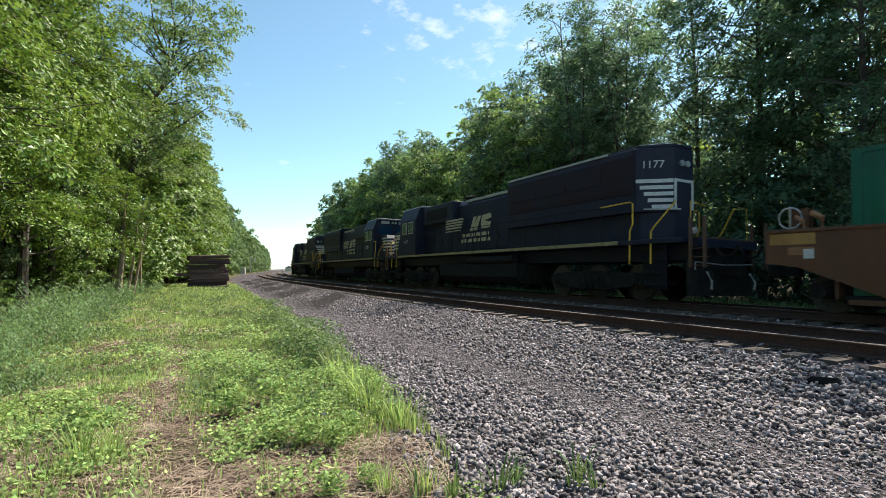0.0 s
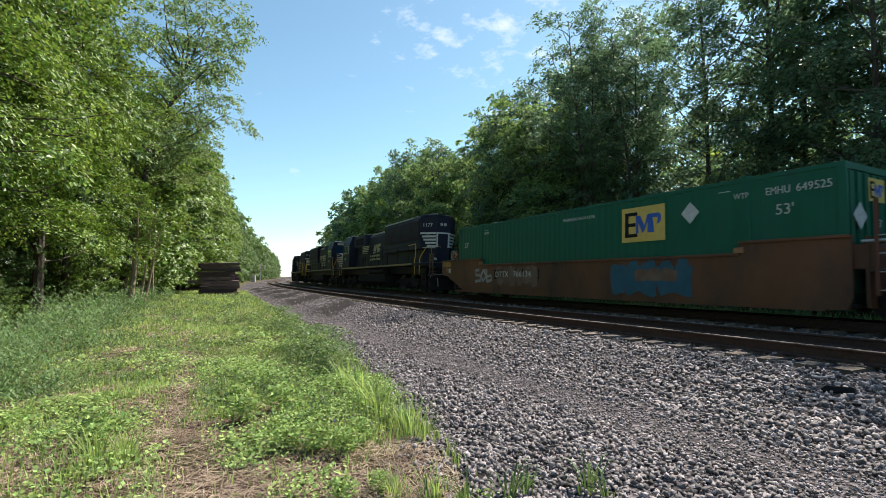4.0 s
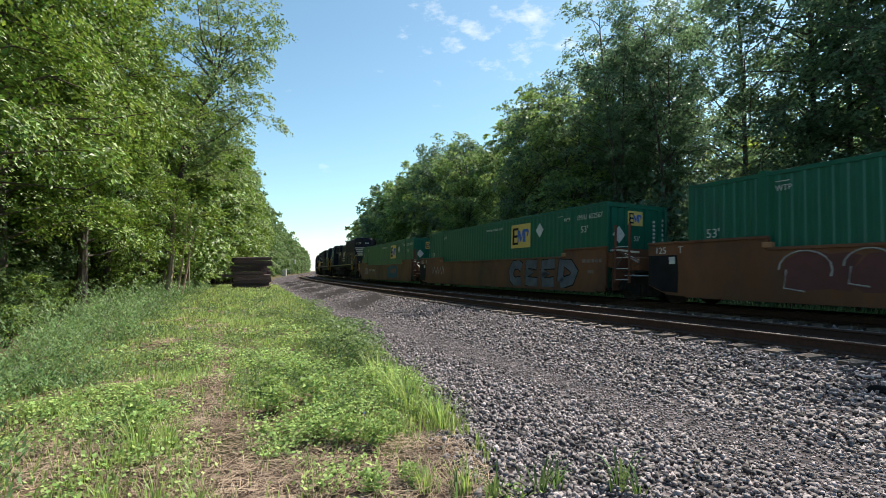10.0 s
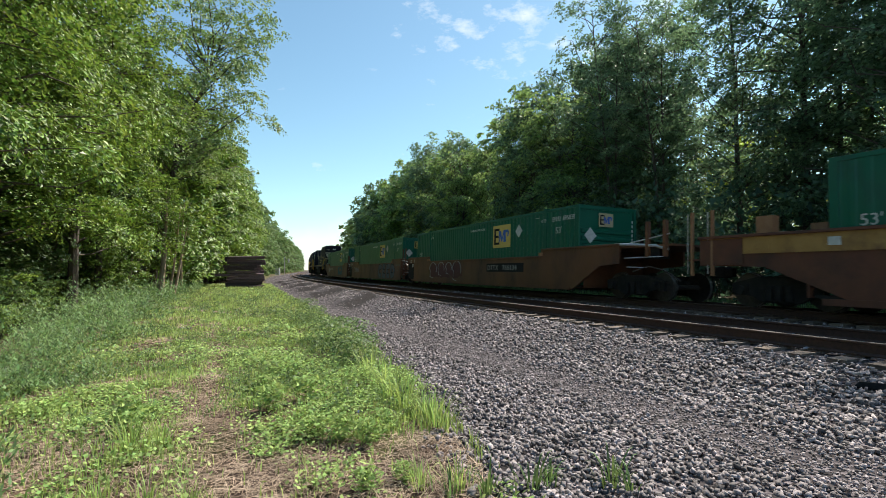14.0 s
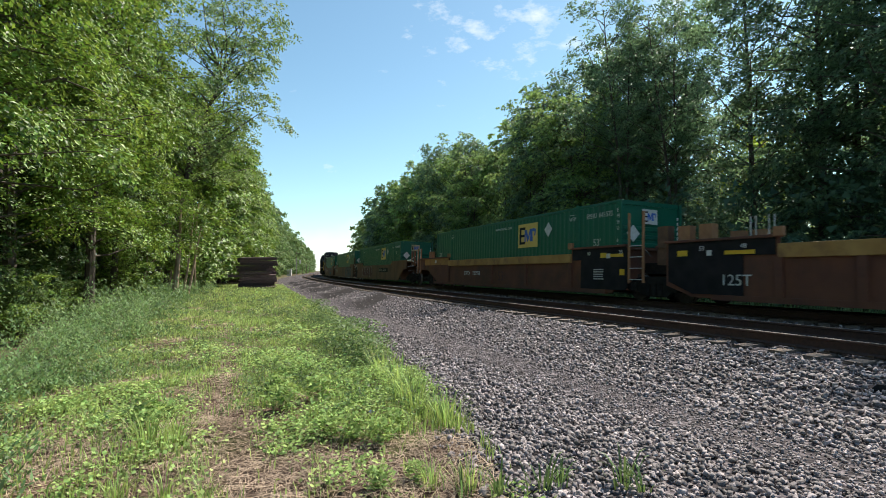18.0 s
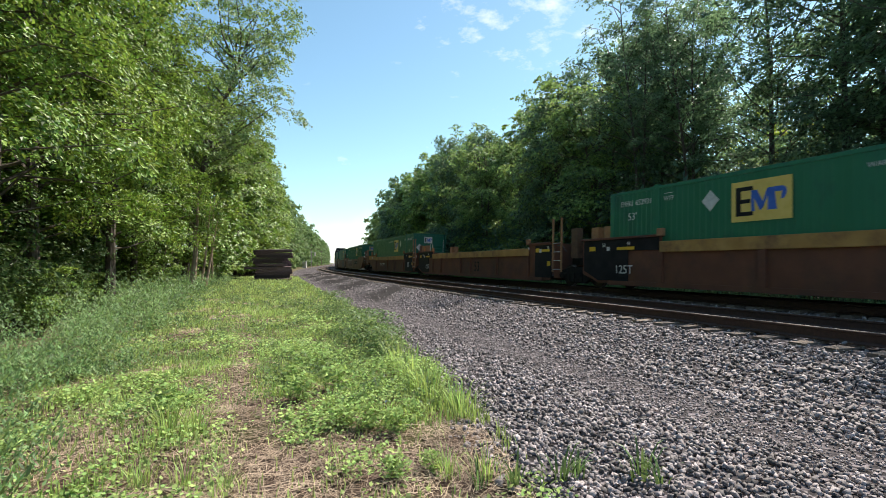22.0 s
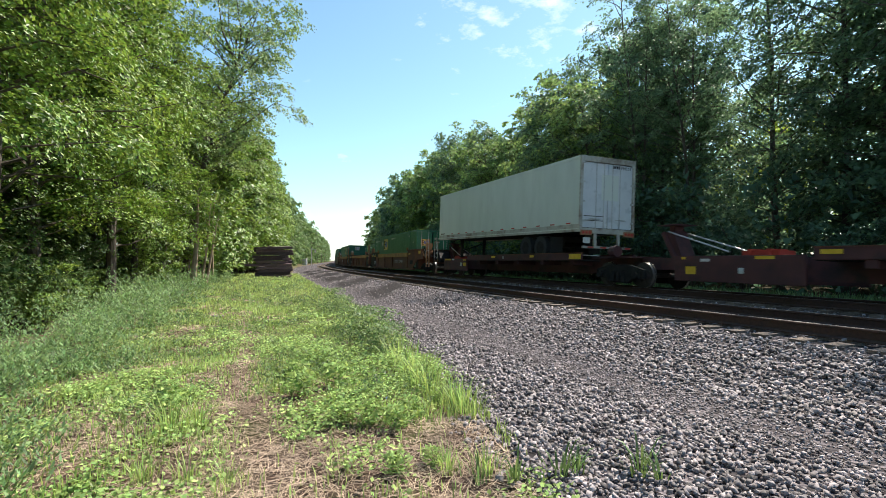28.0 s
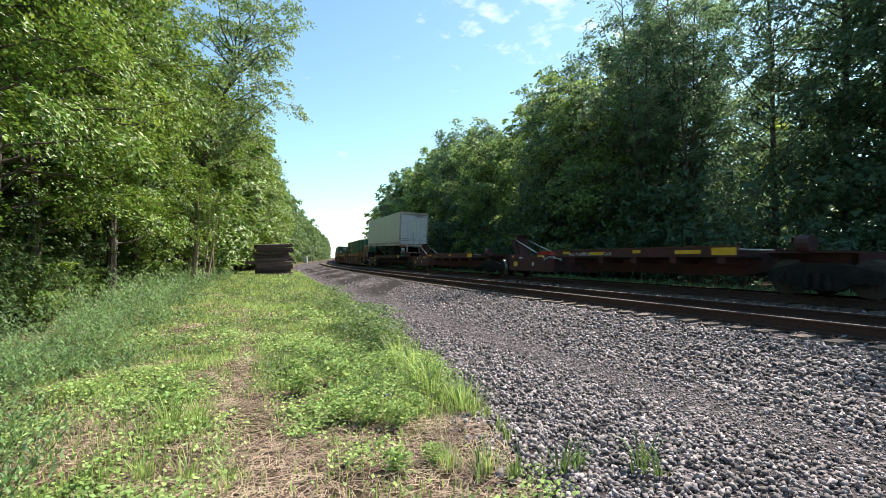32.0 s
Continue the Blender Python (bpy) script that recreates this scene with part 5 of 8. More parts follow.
def bogie(parent, x, r=0.42, axles=(-0.89, 0.89)):
    """A bogie under a car: side frames, bolster, springs and turning wheelsets."""
    n, e = len(axles), axles[-1]

    def frame_mesh():
        b = Build()
        z = r
        b.prism([(-e - 0.28, z - 0.1), (-e + 0.25, z - 0.14), (-0.42, z - 0.28), (0.42, z - 0.28), (e - 0.25, z - 0.14), (e + 0.28, z - 0.1), (e + 0.28, z + 0.17), (e - 0.1, z + 0.26), (0.5, z + 0.34), (-0.5, z + 0.34), (-e + 0.1, z + 0.26), (-e - 0.28, z + 0.17)], -0.07, 0.07)
        for a in axles:
            b.box(a - 0.15, a + 0.15, 0.05, 0.14, z - 0.12, z + 0.14)
            b.disc((a, 0.17, z), (0, 1, 0), 0.11, 0.1, 14)
        for k in (-0.24, 0, 0.24):
            b.tube([(k, 0.1, z - 0.24), (k, 0.1, z + 0.12)], 0.08, 10)
        return b.mesh("side_frame")
    bg = part("bogie", Build().box(-0.2, 0.2, -0.95, 0.95, r - 0.02, r + 0.3).box(-e, e, -0.35, 0.35, r + 0.1, r + 0.2), "under", parent, "grimy cast steel bogie", at=pose(x, 0, 0))
    for k in (-1, 1):
        part("side_frame", shared(("side", r, n), frame_mesh), "under", bg, at=pose(0, k * 1.0, 0, 0, 0, 0 if k > 0 else 180))
    for a in axles:
        w = part("wheelset", wheelset_mesh(r), "wheel", bg, at=pose(a, 0, r))
        WHEELS.append((w, a, r))
    return bg


def coupler(parent, x, d):
    part("coupler", Build().box(min(x, x + d * 0.45), max(x, x + d * 0.45), -0.1, 0.1, 0.76, 1.0).box(min(x + d * 0.4, x + d * 0.66), max(x + d * 0.4, x + d * 0.66), -0.17, 0.14, 0.73, 1.03), "under", parent, "cast steel knuckle coupler", bevel=0.02)


def ladder(parent, x0, x1, y, z0, z1, rungs, mat="rust", top=None):
    a = part("ladder", Build().box(x0 - 0.03, x0 + 0.03, y - 0.03, y + 0.03, z0, top or z1).box(x1 - 0.03, x1 + 0.03, y - 0.03, y + 0.03, z0, top or z1), mat, parent, "steel end ladder")
    r = shared(("rung", round(abs(x1 - x0), 2)), lambda: Build().tube([(-abs(x1 - x0) / 2, 0, 0), (abs(x1 - x0) / 2, 0, 0)], 0.014, 8).mesh("rung"))
    for i in range(rungs):
        part("rung", r, "bright", a, at=pose((x0 + x1) / 2, y, z0 + 0.1 + (z1 - z0 - 0.15) * i / max(1, rungs - 1)))
    return a


def graffiti(parent, x0, x1, z0, z1, y, n, fill, seed):
    """Sprayed shapes: a row of bulging blots."""
    rnd = random.Random(seed)
    w = (x0 - x1) / n
    for i in range(n):
        cx, cz = x0 - (i + 0.5) * w, (z0 + z1) / 2
        ring = []
        for k in range(14):
            a = 2 * math.pi * k / 14
            q = rnd.uniform(0.75, 1.12)
            ring.append((cx + math.copysign(abs(math.cos(a)) ** 0.6, math.cos(a)) * w * 0.56 * q, cz + math.copysign(abs(math.sin(a)) ** 0.6, math.sin(a)) * (z1 - z0) * 0.5 * q))
        part("graffiti", Build().prism(ring, y, y + 0.003 + 0.0004 * i), fill, parent, "sprayed graffiti shape")


def ribbon(b, pts, w, y0, y1):
    """A flat band of width w along the points (x, z), its ends square."""
    n = len(pts)
    ed = []
    for i, (px, pz) in enumerate(pts):
        ax, az = pts[max(0, i - 1)]
        bx, bz = pts[min(n - 1, i + 1)]
        k = math.hypot(bx - ax, bz - az) or 1
        ed.append((-(bz - az) / k * w / 2, (bx - ax) / k * w / 2))
    v = [(px + sg * e[0], yy, pz + sg * e[1]) for yy in (y0, y1) for sg in (-1, 1) for (px, pz), e in zip(pts, ed)]
    f = []
    for i in range(n - 1):
        f += [(2 * n + i, 2 * n + i + 1, 3 * n + i + 1, 3 * n + i), (i, n + i, n + i + 1, i + 1), (i, i + 1, 2 * n + i + 1, 2 * n + i), (n + i, 3 * n + i, 3 * n + i + 1, n + i + 1)]
    f += [(0, 2 * n, 3 * n, n), (n - 1, 2 * n - 1, 4 * n - 1, 3 * n - 1)]
    b.add(v, f)


SPRAYED = (((0.95, 0.78), (0.7, 0.95), (0.3, 0.92), (0.08, 0.6), (0.12, 0.25), (0.4, 0.04), (0.9, 0.1)),
           ((0.9, 0.88), (0.2, 0.95), (0.12, 0.5), (0.75, 0.52), (0.12, 0.5), (0.15, 0.08), (0.95, 0.02)),
           ((0.95, 0.95), (0.15, 0.9), (0.1, 0.48), (0.7, 0.5), (0.1, 0.48), (0.2, 0.05), (0.9, 0.1)),
           ((0.1, 0.1), (0.18, 0.95), (0.7, 0.85), (0.98, 0.55), (0.8, 0.2), (0.1, 0.02)))


def sprayed_letters(parent, x0, x1, z0, z1, y, fill, ink):
    """Fat outlined sprayed shapes standing side by side."""
    w, h = (x0 - x1) / len(SPRAYED), z1 - z0
    for i, shape in enumerate(SPRAYED):
        pts = [(x0 - (i + 0.06 + 0.82 * u) * w, z0 + (0.12 + 0.74 * v + 0.02 * (i % 2)) * h) for u, v in shape]
        edge, body = Build(), Build()
        ribbon(edge, pts, 0.41 * h, y, y + 0.003 + 0.0005 * i)
        ribbon(body, pts, 0.33 * h, y + 0.003, y + 0.007 + 0.0005 * i)
        ob = part("graffiti", edge, ink, parent, "dark sprayed outline")
        part("graffiti_fill", body, fill, ob, "pale blue sprayed letter shape")


def scribble(parent, x0, x1, z0, z1, y, n, mat, seed, r=0.012):
    rnd = random.Random(seed)
    b = Build()
    pts = [(x0 + (x1 - x0) * i / n + rnd.uniform(-0.06, 0.06), y, z0 if i % 2 else z1 - rnd.uniform(0, 0.15)) for i in range(n + 1)]
    b.tube(pts, r, 5)
    part("graffiti_stroke", b, mat, parent, "thin sprayed scrawl")


# ---- containers
def corrugated(x0, x1, z0, z1, y, pitch=0.28, depth=0.034):
    b = Build()
    xs = []
    x = x0
    while x < x1 - 1e-6:
        for dx, d in ((0, 0), (0.09, 0), (0.13, 1), (0.24, 1)):
            if x + dx < x1:
                xs.append((x + dx, d))
        x += pitch
    xs.append((x1, 0))
    k = 1 if y > 0 else -1
    v = [(px, y - k * depth * d, z) for px, d in xs for z in (z0, z1)]
    f = [(2 * i, 2 * i + 2, 2 * i + 3, 2 * i + 1)[::-1 if k > 0 else 1] for i in range(len(xs) - 1)]
    return b.add(v, f)


def container(front, number, tail, logo_front=False, depth=0.006, pitch=0.28, low=False, both=False):
    """A 53-foot domestic container; tail: how its rear end looks."""
    L, W, H = 8.08, 1.295, 2.9
    post = 5.9 if low else 6.1
    paint = "green_faded" if tail == "doors" else "green"
    ob = thing("shipping_container", ("faded " if tail == "doors" else "") + "green 53-foot steel container riding in a well car, white markings", "container", "containers on the train")
    part("side_panel", corrugated(-L + 0.1, L - 0.1, 0.16, H - 0.1, W - 0.012, pitch, depth), paint, ob)
    part("side_panel", corrugated(-L + 0.1, L - 0.1, 0.16, H - 0.1, -W + 0.012), paint, ob)
    part("roof", Build().box(-L + 0.05, L - 0.05, -W + 0.05, W - 0.05, H - 0.05, H - 0.02), paint, ob)
    part("floor", Build().box(-L + 0.05, L - 0.05, -W + 0.05, W - 0.05, 0.05, 0.16), "under", ob)
    for k in (-1, 1):
        part("top_rail", Build().box(-L, L, k * W - 0.035, k * W + 0.005, H - 0.1, H), paint, ob, bevel=0.008)
        part("bottom_rail", Build().box(-L, L, k * W - 0.035, k * W + 0.008, 0, 0.17), paint, ob, bevel=0.008)
        for e in (-1, 1):
            part("corner_post", Build().box(e * L - 0.09, e * L + 0.09, k * W - 0.07, k * W + 0.012, 0, H), paint, ob, bevel=0.01)
            part("lifting_post", Build().box(e * post - 0.1, e * post + 0.1, k * W - 0.06, k * W + 0.016, 0, H), paint, ob, bevel=0.01)
            part("corner_fitting", Build().box(e * post - 0.09, e * post + 0.09, k * W - 0.15, k * W + 0.024, H - 0.07, H + 0.045), paint, ob)
    x = -L - 0.02
    part("end_sill", Build().box(L - 0.06, L + 0.06, -W + 0.07, W - 0.07, 0.05, 0.2), paint, ob)
    part("end_header", Build().box(L - 0.06, L + 0.06, -W + 0.07, W - 0.07, H - 0.14, H - 0.01), paint, ob)
    part("end_wall", Build().box(L - 0.03, L, -W + 0.07, W - 0.07, 0.2, H - 0.14), paint, ob)
    part("end_sill", Build().box(x - 0.04, x + 0.08, -W + 0.07, W - 0.07, 0.0, 0.17), paint, ob)
    part("end_header", Build().box(x - 0.04, x + 0.08, -W + 0.07, W - 0.07, H - 0.14, H), paint, ob)
    if tail == "upright":
        b = Build().box(x, x + 0.04, -W + 0.07, W - 0.07, 0.17, H - 0.14)
        part("end_wall", b, paint, ob)
        rib = shared("rib_v", lambda: Build().prism([(0.0, -1.28), (0.0, 1.28), (-0.045, 1.24), (-0.045, -1.24)], -0.07, 0.07).mesh("rib"))
        for i in range(8):
            part("rib", rib, paint, ob, at=pose(x, -W + 0.24 + i * 0.3, 1.47))
    elif tail == "level":
        part("end_wall", Build().box(x, x + 0.04, -W + 0.07, W - 0.07, 0.17, H - 0.14), paint, ob)
        rib = shared("rib_h", lambda: Build().prism([(0.0, -0.09), (0.0, 0.09), (-0.05, 0.05), (-0.05, -0.05)], -W + 0.12, W - 0.12).mesh("rib"))
        for i in range(7):
            part("rib", rib, paint, ob, at=pose(x, 0, 0.35 + i * 0.27))
    else:
        for k in (-1, 1):
            d = part("door", Build().box(x - 0.01, x + 0.04, k * 0.62 - 0.58, k * 0.62 + 0.58, 0.18, H - 0.15), paint, ob, bevel=0.012)
            for q in (-0.28, 0.28):
                part("lock_rod", Build().tube([(x - 0.05, k * 0.62 + q, 0.12), (x - 0.05, k * 0.62 + q, H - 0.08)], 0.02, 8), "bright", d)
                part("rod_handle", Build().box(x - 0.08, x - 0.045, k * 0.62 + q - 0.02, k * 0.62 + q + 0.3, 1.02, 1.06), "bright", d)
            for q in range(4):
                part("hinge", Build().box(x - 0.04, x, k * 1.2 - 0.06, k * 1.2 + 0.06, 0.4 + q * 0.65, 0.5 + q * 0.65), paint, d)
    y = W + 0.008
    lx = 2.75 if logo_front else -2.47 if low else -3.05 if both else -2.7

    def emblem(px, py, pz, w, h, face, mat="logo_yellow"):
        m = Matrix.Translation((px, py, pz)) @ face
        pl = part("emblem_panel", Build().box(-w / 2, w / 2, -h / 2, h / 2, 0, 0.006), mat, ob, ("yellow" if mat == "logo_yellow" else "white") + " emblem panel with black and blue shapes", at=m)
        part("emblem_shape", Build().box(-w * 0.42, -w * 0.33, -h * 0.36, h * 0.36, 0.006, 0.01).box(-w * 0.33, -w * 0.12, h * 0.26, h * 0.36, 0.006, 0.01).box(-w * 0.33, -w * 0.16, -h * 0.05, h * 0.05, 0.006, 0.01).box(-w * 0.33, -w * 0.12, -h * 0.36, -h * 0.26, 0.006, 0.01), "tar", pl)
        part("emblem_shape", Build().slab(w, h, [(-0.15, -0.26), (-0.09, -0.26), (-0.1, 0.1), (-0.15, 0.25)]).slab(w, h, [(-0.16, 0.25), (-0.05, 0.25), (0.07, -0.14), (0.0, -0.26)]).slab(w, h, [(0.0, -0.26), (0.05, -0.2), (0.17, 0.25), (0.11, 0.25)]).slab(w, h, [(0.12, -0.26), (0.27, -0.26), (0.24, 0.1), (0.24, 0.27), (0.13, 0.27)]).slab(w, h, [(0.24, 0.15), (0.35, 0.15), (0.33, -0.04), (0.38, -0.02), (0.42, 0.1), (0.41, 0.22), (0.36, 0.27), (0.24, 0.27)]), "blue", pl)
        return pl
    emblem(lx, y, 2.08, 1.56, 1.03, SIDE)
    emblem(x - 0.055, 0.62 if tail == "doors" else 0.08, 1.95 if tail == "doors" else 2.4, 0.66, 0.5, TAIL, "mark" if low else "logo_pale" if tail == "level" else "logo_yellow")
    dia = shared("placard", lambda: Build().prism([(0, -0.29), (0.27, 0), (0, 0.29), (-0.27, 0)], 0, 0.01).mesh("placard"))
    part("placard", dia, "mark", ob, "white diamond placard", at=pose(4.17 if logo_front else -4.02 if low else -4.62 if both else -4.17, y, 2.22))
    if tail == "doors":
        letters("EMHU", 0.2, ob, x - 0.062, -0.12, 2.2, TAIL, wide=0.8)
        letters(number, 0.2, ob, x - 0.062, -0.12, 1.92, TAIL, wide=0.8)
        part("placard", dia, "mark", ob, "white diamond placard", at=pose(x - 0.09, -0.75, 1.15, 0, 0, 90))
    else:
        part("placard", dia, "mark", ob, "white diamond placard", at=pose(x - 0.062, 0.8, 1.8, 0, 0, 90))
    for q in (-1, 1):
        letters("53'", 0.34, ob, q * 7.2 + (0.12 if logo_front else 0.42), y + 0.004, 1.42 if low or (q > 0 and not (both or logo_front)) else 1.93)
        letters("WTP", 0.2, ob, (5.6 if q > 0 else -5.62 if low else -6.0) + 0.18, y + 0.018, 2.4, wide=0.85)
        part("lettering", Build().box(q * 5.6 - 0.13, q * 5.6 + 0.18, y, y + 0.004, 2.62, 2.64), "mark", ob)
    nx = 7.0 if logo_front else -6.45 if low else -6.6
    letters("EMHU", 0.25, ob, nx + (0.65 if logo_front else 0.03), y + 0.004, 2.4, wide=0.8)
    letters(number, 0.25, ob, nx - 0.12 + (0.1 if logo_front else -0.5), y + 0.004, 2.4, wide=0.95)
    if low:
        for i, ch in enumerate("EMHU 641575"):
            if ch != " ":
                letters(ch, 0.19, ob, -L + 0.1, y + 0.012, 2.5 - i * 0.2, wide=0.8)
        letters("53'", 0.3, ob, x - 0.06, -0.25, 0.62, TAIL)
    letters("WARNING HIGH CUBE", 0.15, ob, 0.46, y + 0.004, 2.47, wide=1.02)
    if tail == "upright":
        letters("53'", 0.24, ob, x - 0.055, 0.15, 1.62, TAIL)
        for i in range(7):
            part("lettering", Build().box(x - 0.058, x - 0.05, -0.82, -0.72, 1.45 + i * 0.14, 1.54 + i * 0.14), "mark", ob)
    for i in range(9):
        part("lettering", Build().box(x - 0.06, x - 0.052, -W + 0.09, -W + 0.15, 1.0 + i * 0.17, 1.1 + i * 0.17), "mark", ob)
    TRAIN.append((ob, front, front - 16.2, 0.38))
    return ob


# ---- smooth-sided well cars
def well_smooth(f, r, cont, head, tail, sign, seed):
    """f, r: the unit's ends; cont: its container's front; head, tail: an outer end with its own bogie."""
    c = (f + r) / 2
    X = lambda u: u - c
    ob = thing("well_car", "rust-brown articulated well car with smooth scuffed sides", "rail car", "smooth-sided well cars")
    p, q = X(f), X(r)
    a, b = X(cont - 2.2), X(cont - 14.1)
    lo_f = [(p - 2.4, 0.24), (p - 0.6, 0.95), (p, 1.02)] if head else [(p - 0.7, 0.24), (p, 0.5)]
    lo_r = [(q + 2.0, 1.12), (q + 2.9, 1.05), (q + 4.3, 0.24)] if tail else [(q + 0.9, 0.5), (q + 1.0, 0.24)]
    rr = q + 2.0 if tail else q + 0.9
    outline = lo_f + [(p, 1.73), (a, 1.73), (a - 0.06, 1.46), (b + 0.06, 1.46), (b, 1.73), (rr, 1.73)] + lo_r
    for k in (-1, 1):
        s = part("side_wall", Build().prism(outline, k * 1.4 - 0.045, k * 1.4 + 0.045), "rust", ob)
        part("top_chord", Build().box(b, a, k * 1.42 - 0.08, k * 1.42 + 0.06, 1.4, 1.475), "rust", ob, bevel=0.01)
        for x0, x1 in ((a, p), (rr, b)):
            part("end_chord", Build().box(x0, x1, k * 1.42 - 0.08, k * 1.42 + 0.06, 1.68, 1.75), "rust", ob, bevel=0.01)
        for x in (a, b):
            part("chord_stop", Build().box(x - 0.12, x + 0.12, k * 1.42 - 0.06, k * 1.42 + 0.07, 1.46, 1.6), "tan", ob, bevel=0.02)
        part("bottom_sill", Build().box(X(cont - 15.9), X(cont + 0.1), k * 1.4 - 0.06, k * 1.4 + 0.06, 0.2, 0.3), "rust", ob)
    part("well_floor", Build().box(X(cont - 16.4), X(cont + 0.2), -1.38, 1.38, 0.3, 0.37), "under", ob)
    part("bulkhead", Build().box(X(cont + 0.3), X(cont + 0.36), -1.36, 1.36, 0.3, 1.7), "rust", ob)
    part("bulkhead", Build().box(X(cont - 16.62), X(cont - 16.56), -1.36, 1.36, 0.3, 1.7), "rust", ob)
    part("end_deck", Build().box(X(cont + 0.36), p, -1.36, 1.36, 1.6, 1.66), "rust", ob)
    if tail:
        part("end_deck", Build().box(q, X(cont - 16.62), -1.36, 1.36, 1.6, 1.66), "rust", ob)
        bogie(ob, q + 1.75)
        coupler(ob, q, -1)
        for x in (q + 0.25, q + 0.9):
            part("end_post", Build().box(x - 0.05, x + 0.05, 1.3, 1.42, 1.3, 2.35), "rust", ob)
        part("grab_rail", Build().tube([(q + 0.1, 1.36, 1.95), (q + 1.6, 1.36, 1.75)], 0.02, 8), "bright", ob)
        # pipe and bars drawn pale: the highlights on them are put into the colour
        part("brake_pipe", Build().tube([(q + 2.3, 1.38, 1.72), (q + 1.6, 1.38, 1.7), (q + 0.6, 1.36, 1.62), (q + 0.2, 1.3, 1.5)], 0.045, 8), "bright", ob, "brake pipe, its white highlight put into a pale colour")
        part("cross_bar", Build().tube([(q + 1.8, 1.4, 1.28), (q + 0.3, 1.4, 1.3)], 0.018, 6).tube([(q + 1.7, 1.4, 1.0), (q + 0.9, 1.42, 0.98)], 0.018, 6), "bright", ob)
        part("brake_valve", Build().box(q + 0.5, q + 1.1, 0.9, 1.3, 1.25, 1.55).tube([(q + 1.3, 1.2, 1.66), (q + 1.3, 1.2, 1.9)], 0.06, 8), "under", ob)
        part("brake_hose", Build().tube([(q + 1.4, 1.45, 0.85), (q + 0.8, 1.48, 1.02), (q + 0.2, 1.45, 0.9), (q - 0.3, 1.4, 0.6)], 0.018, 8), "wheel", ob)
    else:
        ladder(ob, X(cont - 16.78), X(cont - 17.4), 1.42, 0.55, 1.75, 4, "umber", 2.42)
        bogie(ob, X(r) - 0.45)
        part("articulation", Build().box(X(r) - 0.9, X(r) + 1.0, -0.5, 0.5, 0.85, 1.2), "under", ob)
        part("brake_hose", Build().tube([(q + 0.5, 1.35, 1.55), (q + 0.1, 1.4, 1.6), (q - 0.3, 1.42, 1.45), (q - 0.6, 1.4, 1.2), (q - 0.3, 1.38, 1.08)], 0.018, 8), "wheel", ob)
        part("hand_brake_rod", Build().tube([(q + 0.2, 1.43, 1.5), (q - 0.55, 1.43, 1.25)], 0.02, 8), "wheel", ob)
        part("step", Build().box(q - 0.75, q + 0.2, 1.2, 1.45, 0.88, 0.91), "under", ob)
        # piping at the joint, its light highlights put into a bright colour
        part("brake_pipe", Build().tube([(q + 0.75, 1.38, 1.6), (q + 0.35, 1.4, 1.6), (q - 0.1, 1.4, 1.54), (q - 0.5, 1.38, 1.5)], 0.032, 8), "bright", ob, "bent brake pipe, its highlight put into a pale colour")
        part("linkage_bar", Build().tube([(q + 0.1, 1.36, 1.46), (q - 0.5, 1.36, 1.2)], 0.045, 8), "bright", ob, "linkage bar, its highlight put into a bright colour")
        part("air_hose", Build().tube([(q + 0.6, 1.42, 1.02), (q + 0.4, 1.43, 1.04), (q + 0.28, 1.43, 1.2), (q + 0.1, 1.42, 1.4), (q - 0.15, 1.4, 1.52)], 0.022, 8), "wheel", ob, "grey looped air hose")
        part("cross_bar", Build().tube([(q + 0.05, 1.42, 0.78), (q - 0.95, 1.42, 0.78)], 0.014, 6), "bright", ob)
        part("end_bracket", Build().box(q + 0.5, q + 0.95, 1.0, 1.34, 1.05, 1.55).box(q - 0.45, q - 0.1, 0.6, 1.3, 0.95, 1.35), "rust", ob, "rusty bracket", bevel=0.02)
    if head:
        bogie(ob, X(f) - 1.85)
        coupler(ob, p, 1)
        part("brake_wheel", Build().tube([(p - 0.25 + 0.24 * math.cos(i * 0.5236), 0.95, 2.05 + 0.24 * math.sin(i * 0.5236)) for i in range(13)], 0.02, 6).box(p - 0.27, p - 0.23, 0.93, 0.97, 1.8, 2.28), "bright", ob)
        part("brake_stand", Build().box(p - 0.6, p - 0.2, 0.7, 0.9, 1.7, 2.25), "rust", ob)
        part("air_reservoir", Build().tube([(p - 3.05, 0.6, 1.86), (p - 2.95, 0.6, 1.88), (p - 2.2, 0.6, 1.88), (p - 2.1, 0.6, 1.86)], 0.16, 12), "bright", ob, smooth=True)
        part("brake_valve", Build().tube([(p - 0.95, 1.1, 1.72), (p - 0.95, 1.1, 2.0), (p - 0.75, 1.1, 2.12)], 0.07, 10).tube([(p - 0.65, 1.15, 1.72), (p - 0.6, 1.15, 1.95), (p - 0.45, 1.1, 2.05)], 0.05, 8), "tan", ob, "rusty brake valve and elbow pipe")
        part("placard", Build().box(p - 0.98, p - 0.08, 1.446, 1.452, 1.42, 1.66), "ochre", ob, "ochre patch on the car's end")
        part("placard", Build().box(p - 0.95, p - 0.45, 1.446, 1.452, 1.2, 1.36), "tan", ob)
    y = 1.449
    part("data_plate", Build().box(p - 0.95, p - 0.75, y, y + 0.006, 1.12, 1.32), "mark", ob)
    if not head:
        part("end_panel", Build().prism([(p - 0.01, 0.52), (p - 0.01, 1.37), (p - 1.02, 1.37), (p - 1.06, 0.9), (p - 1.04, 0.32), (p - 0.5, 0.34)][::-1], y - 0.001, y + 0.003), "tar", ob, "grimy black end of the side")
        letters("125", 0.27, ob, p - 0.25, y + 0.003, 1.42)
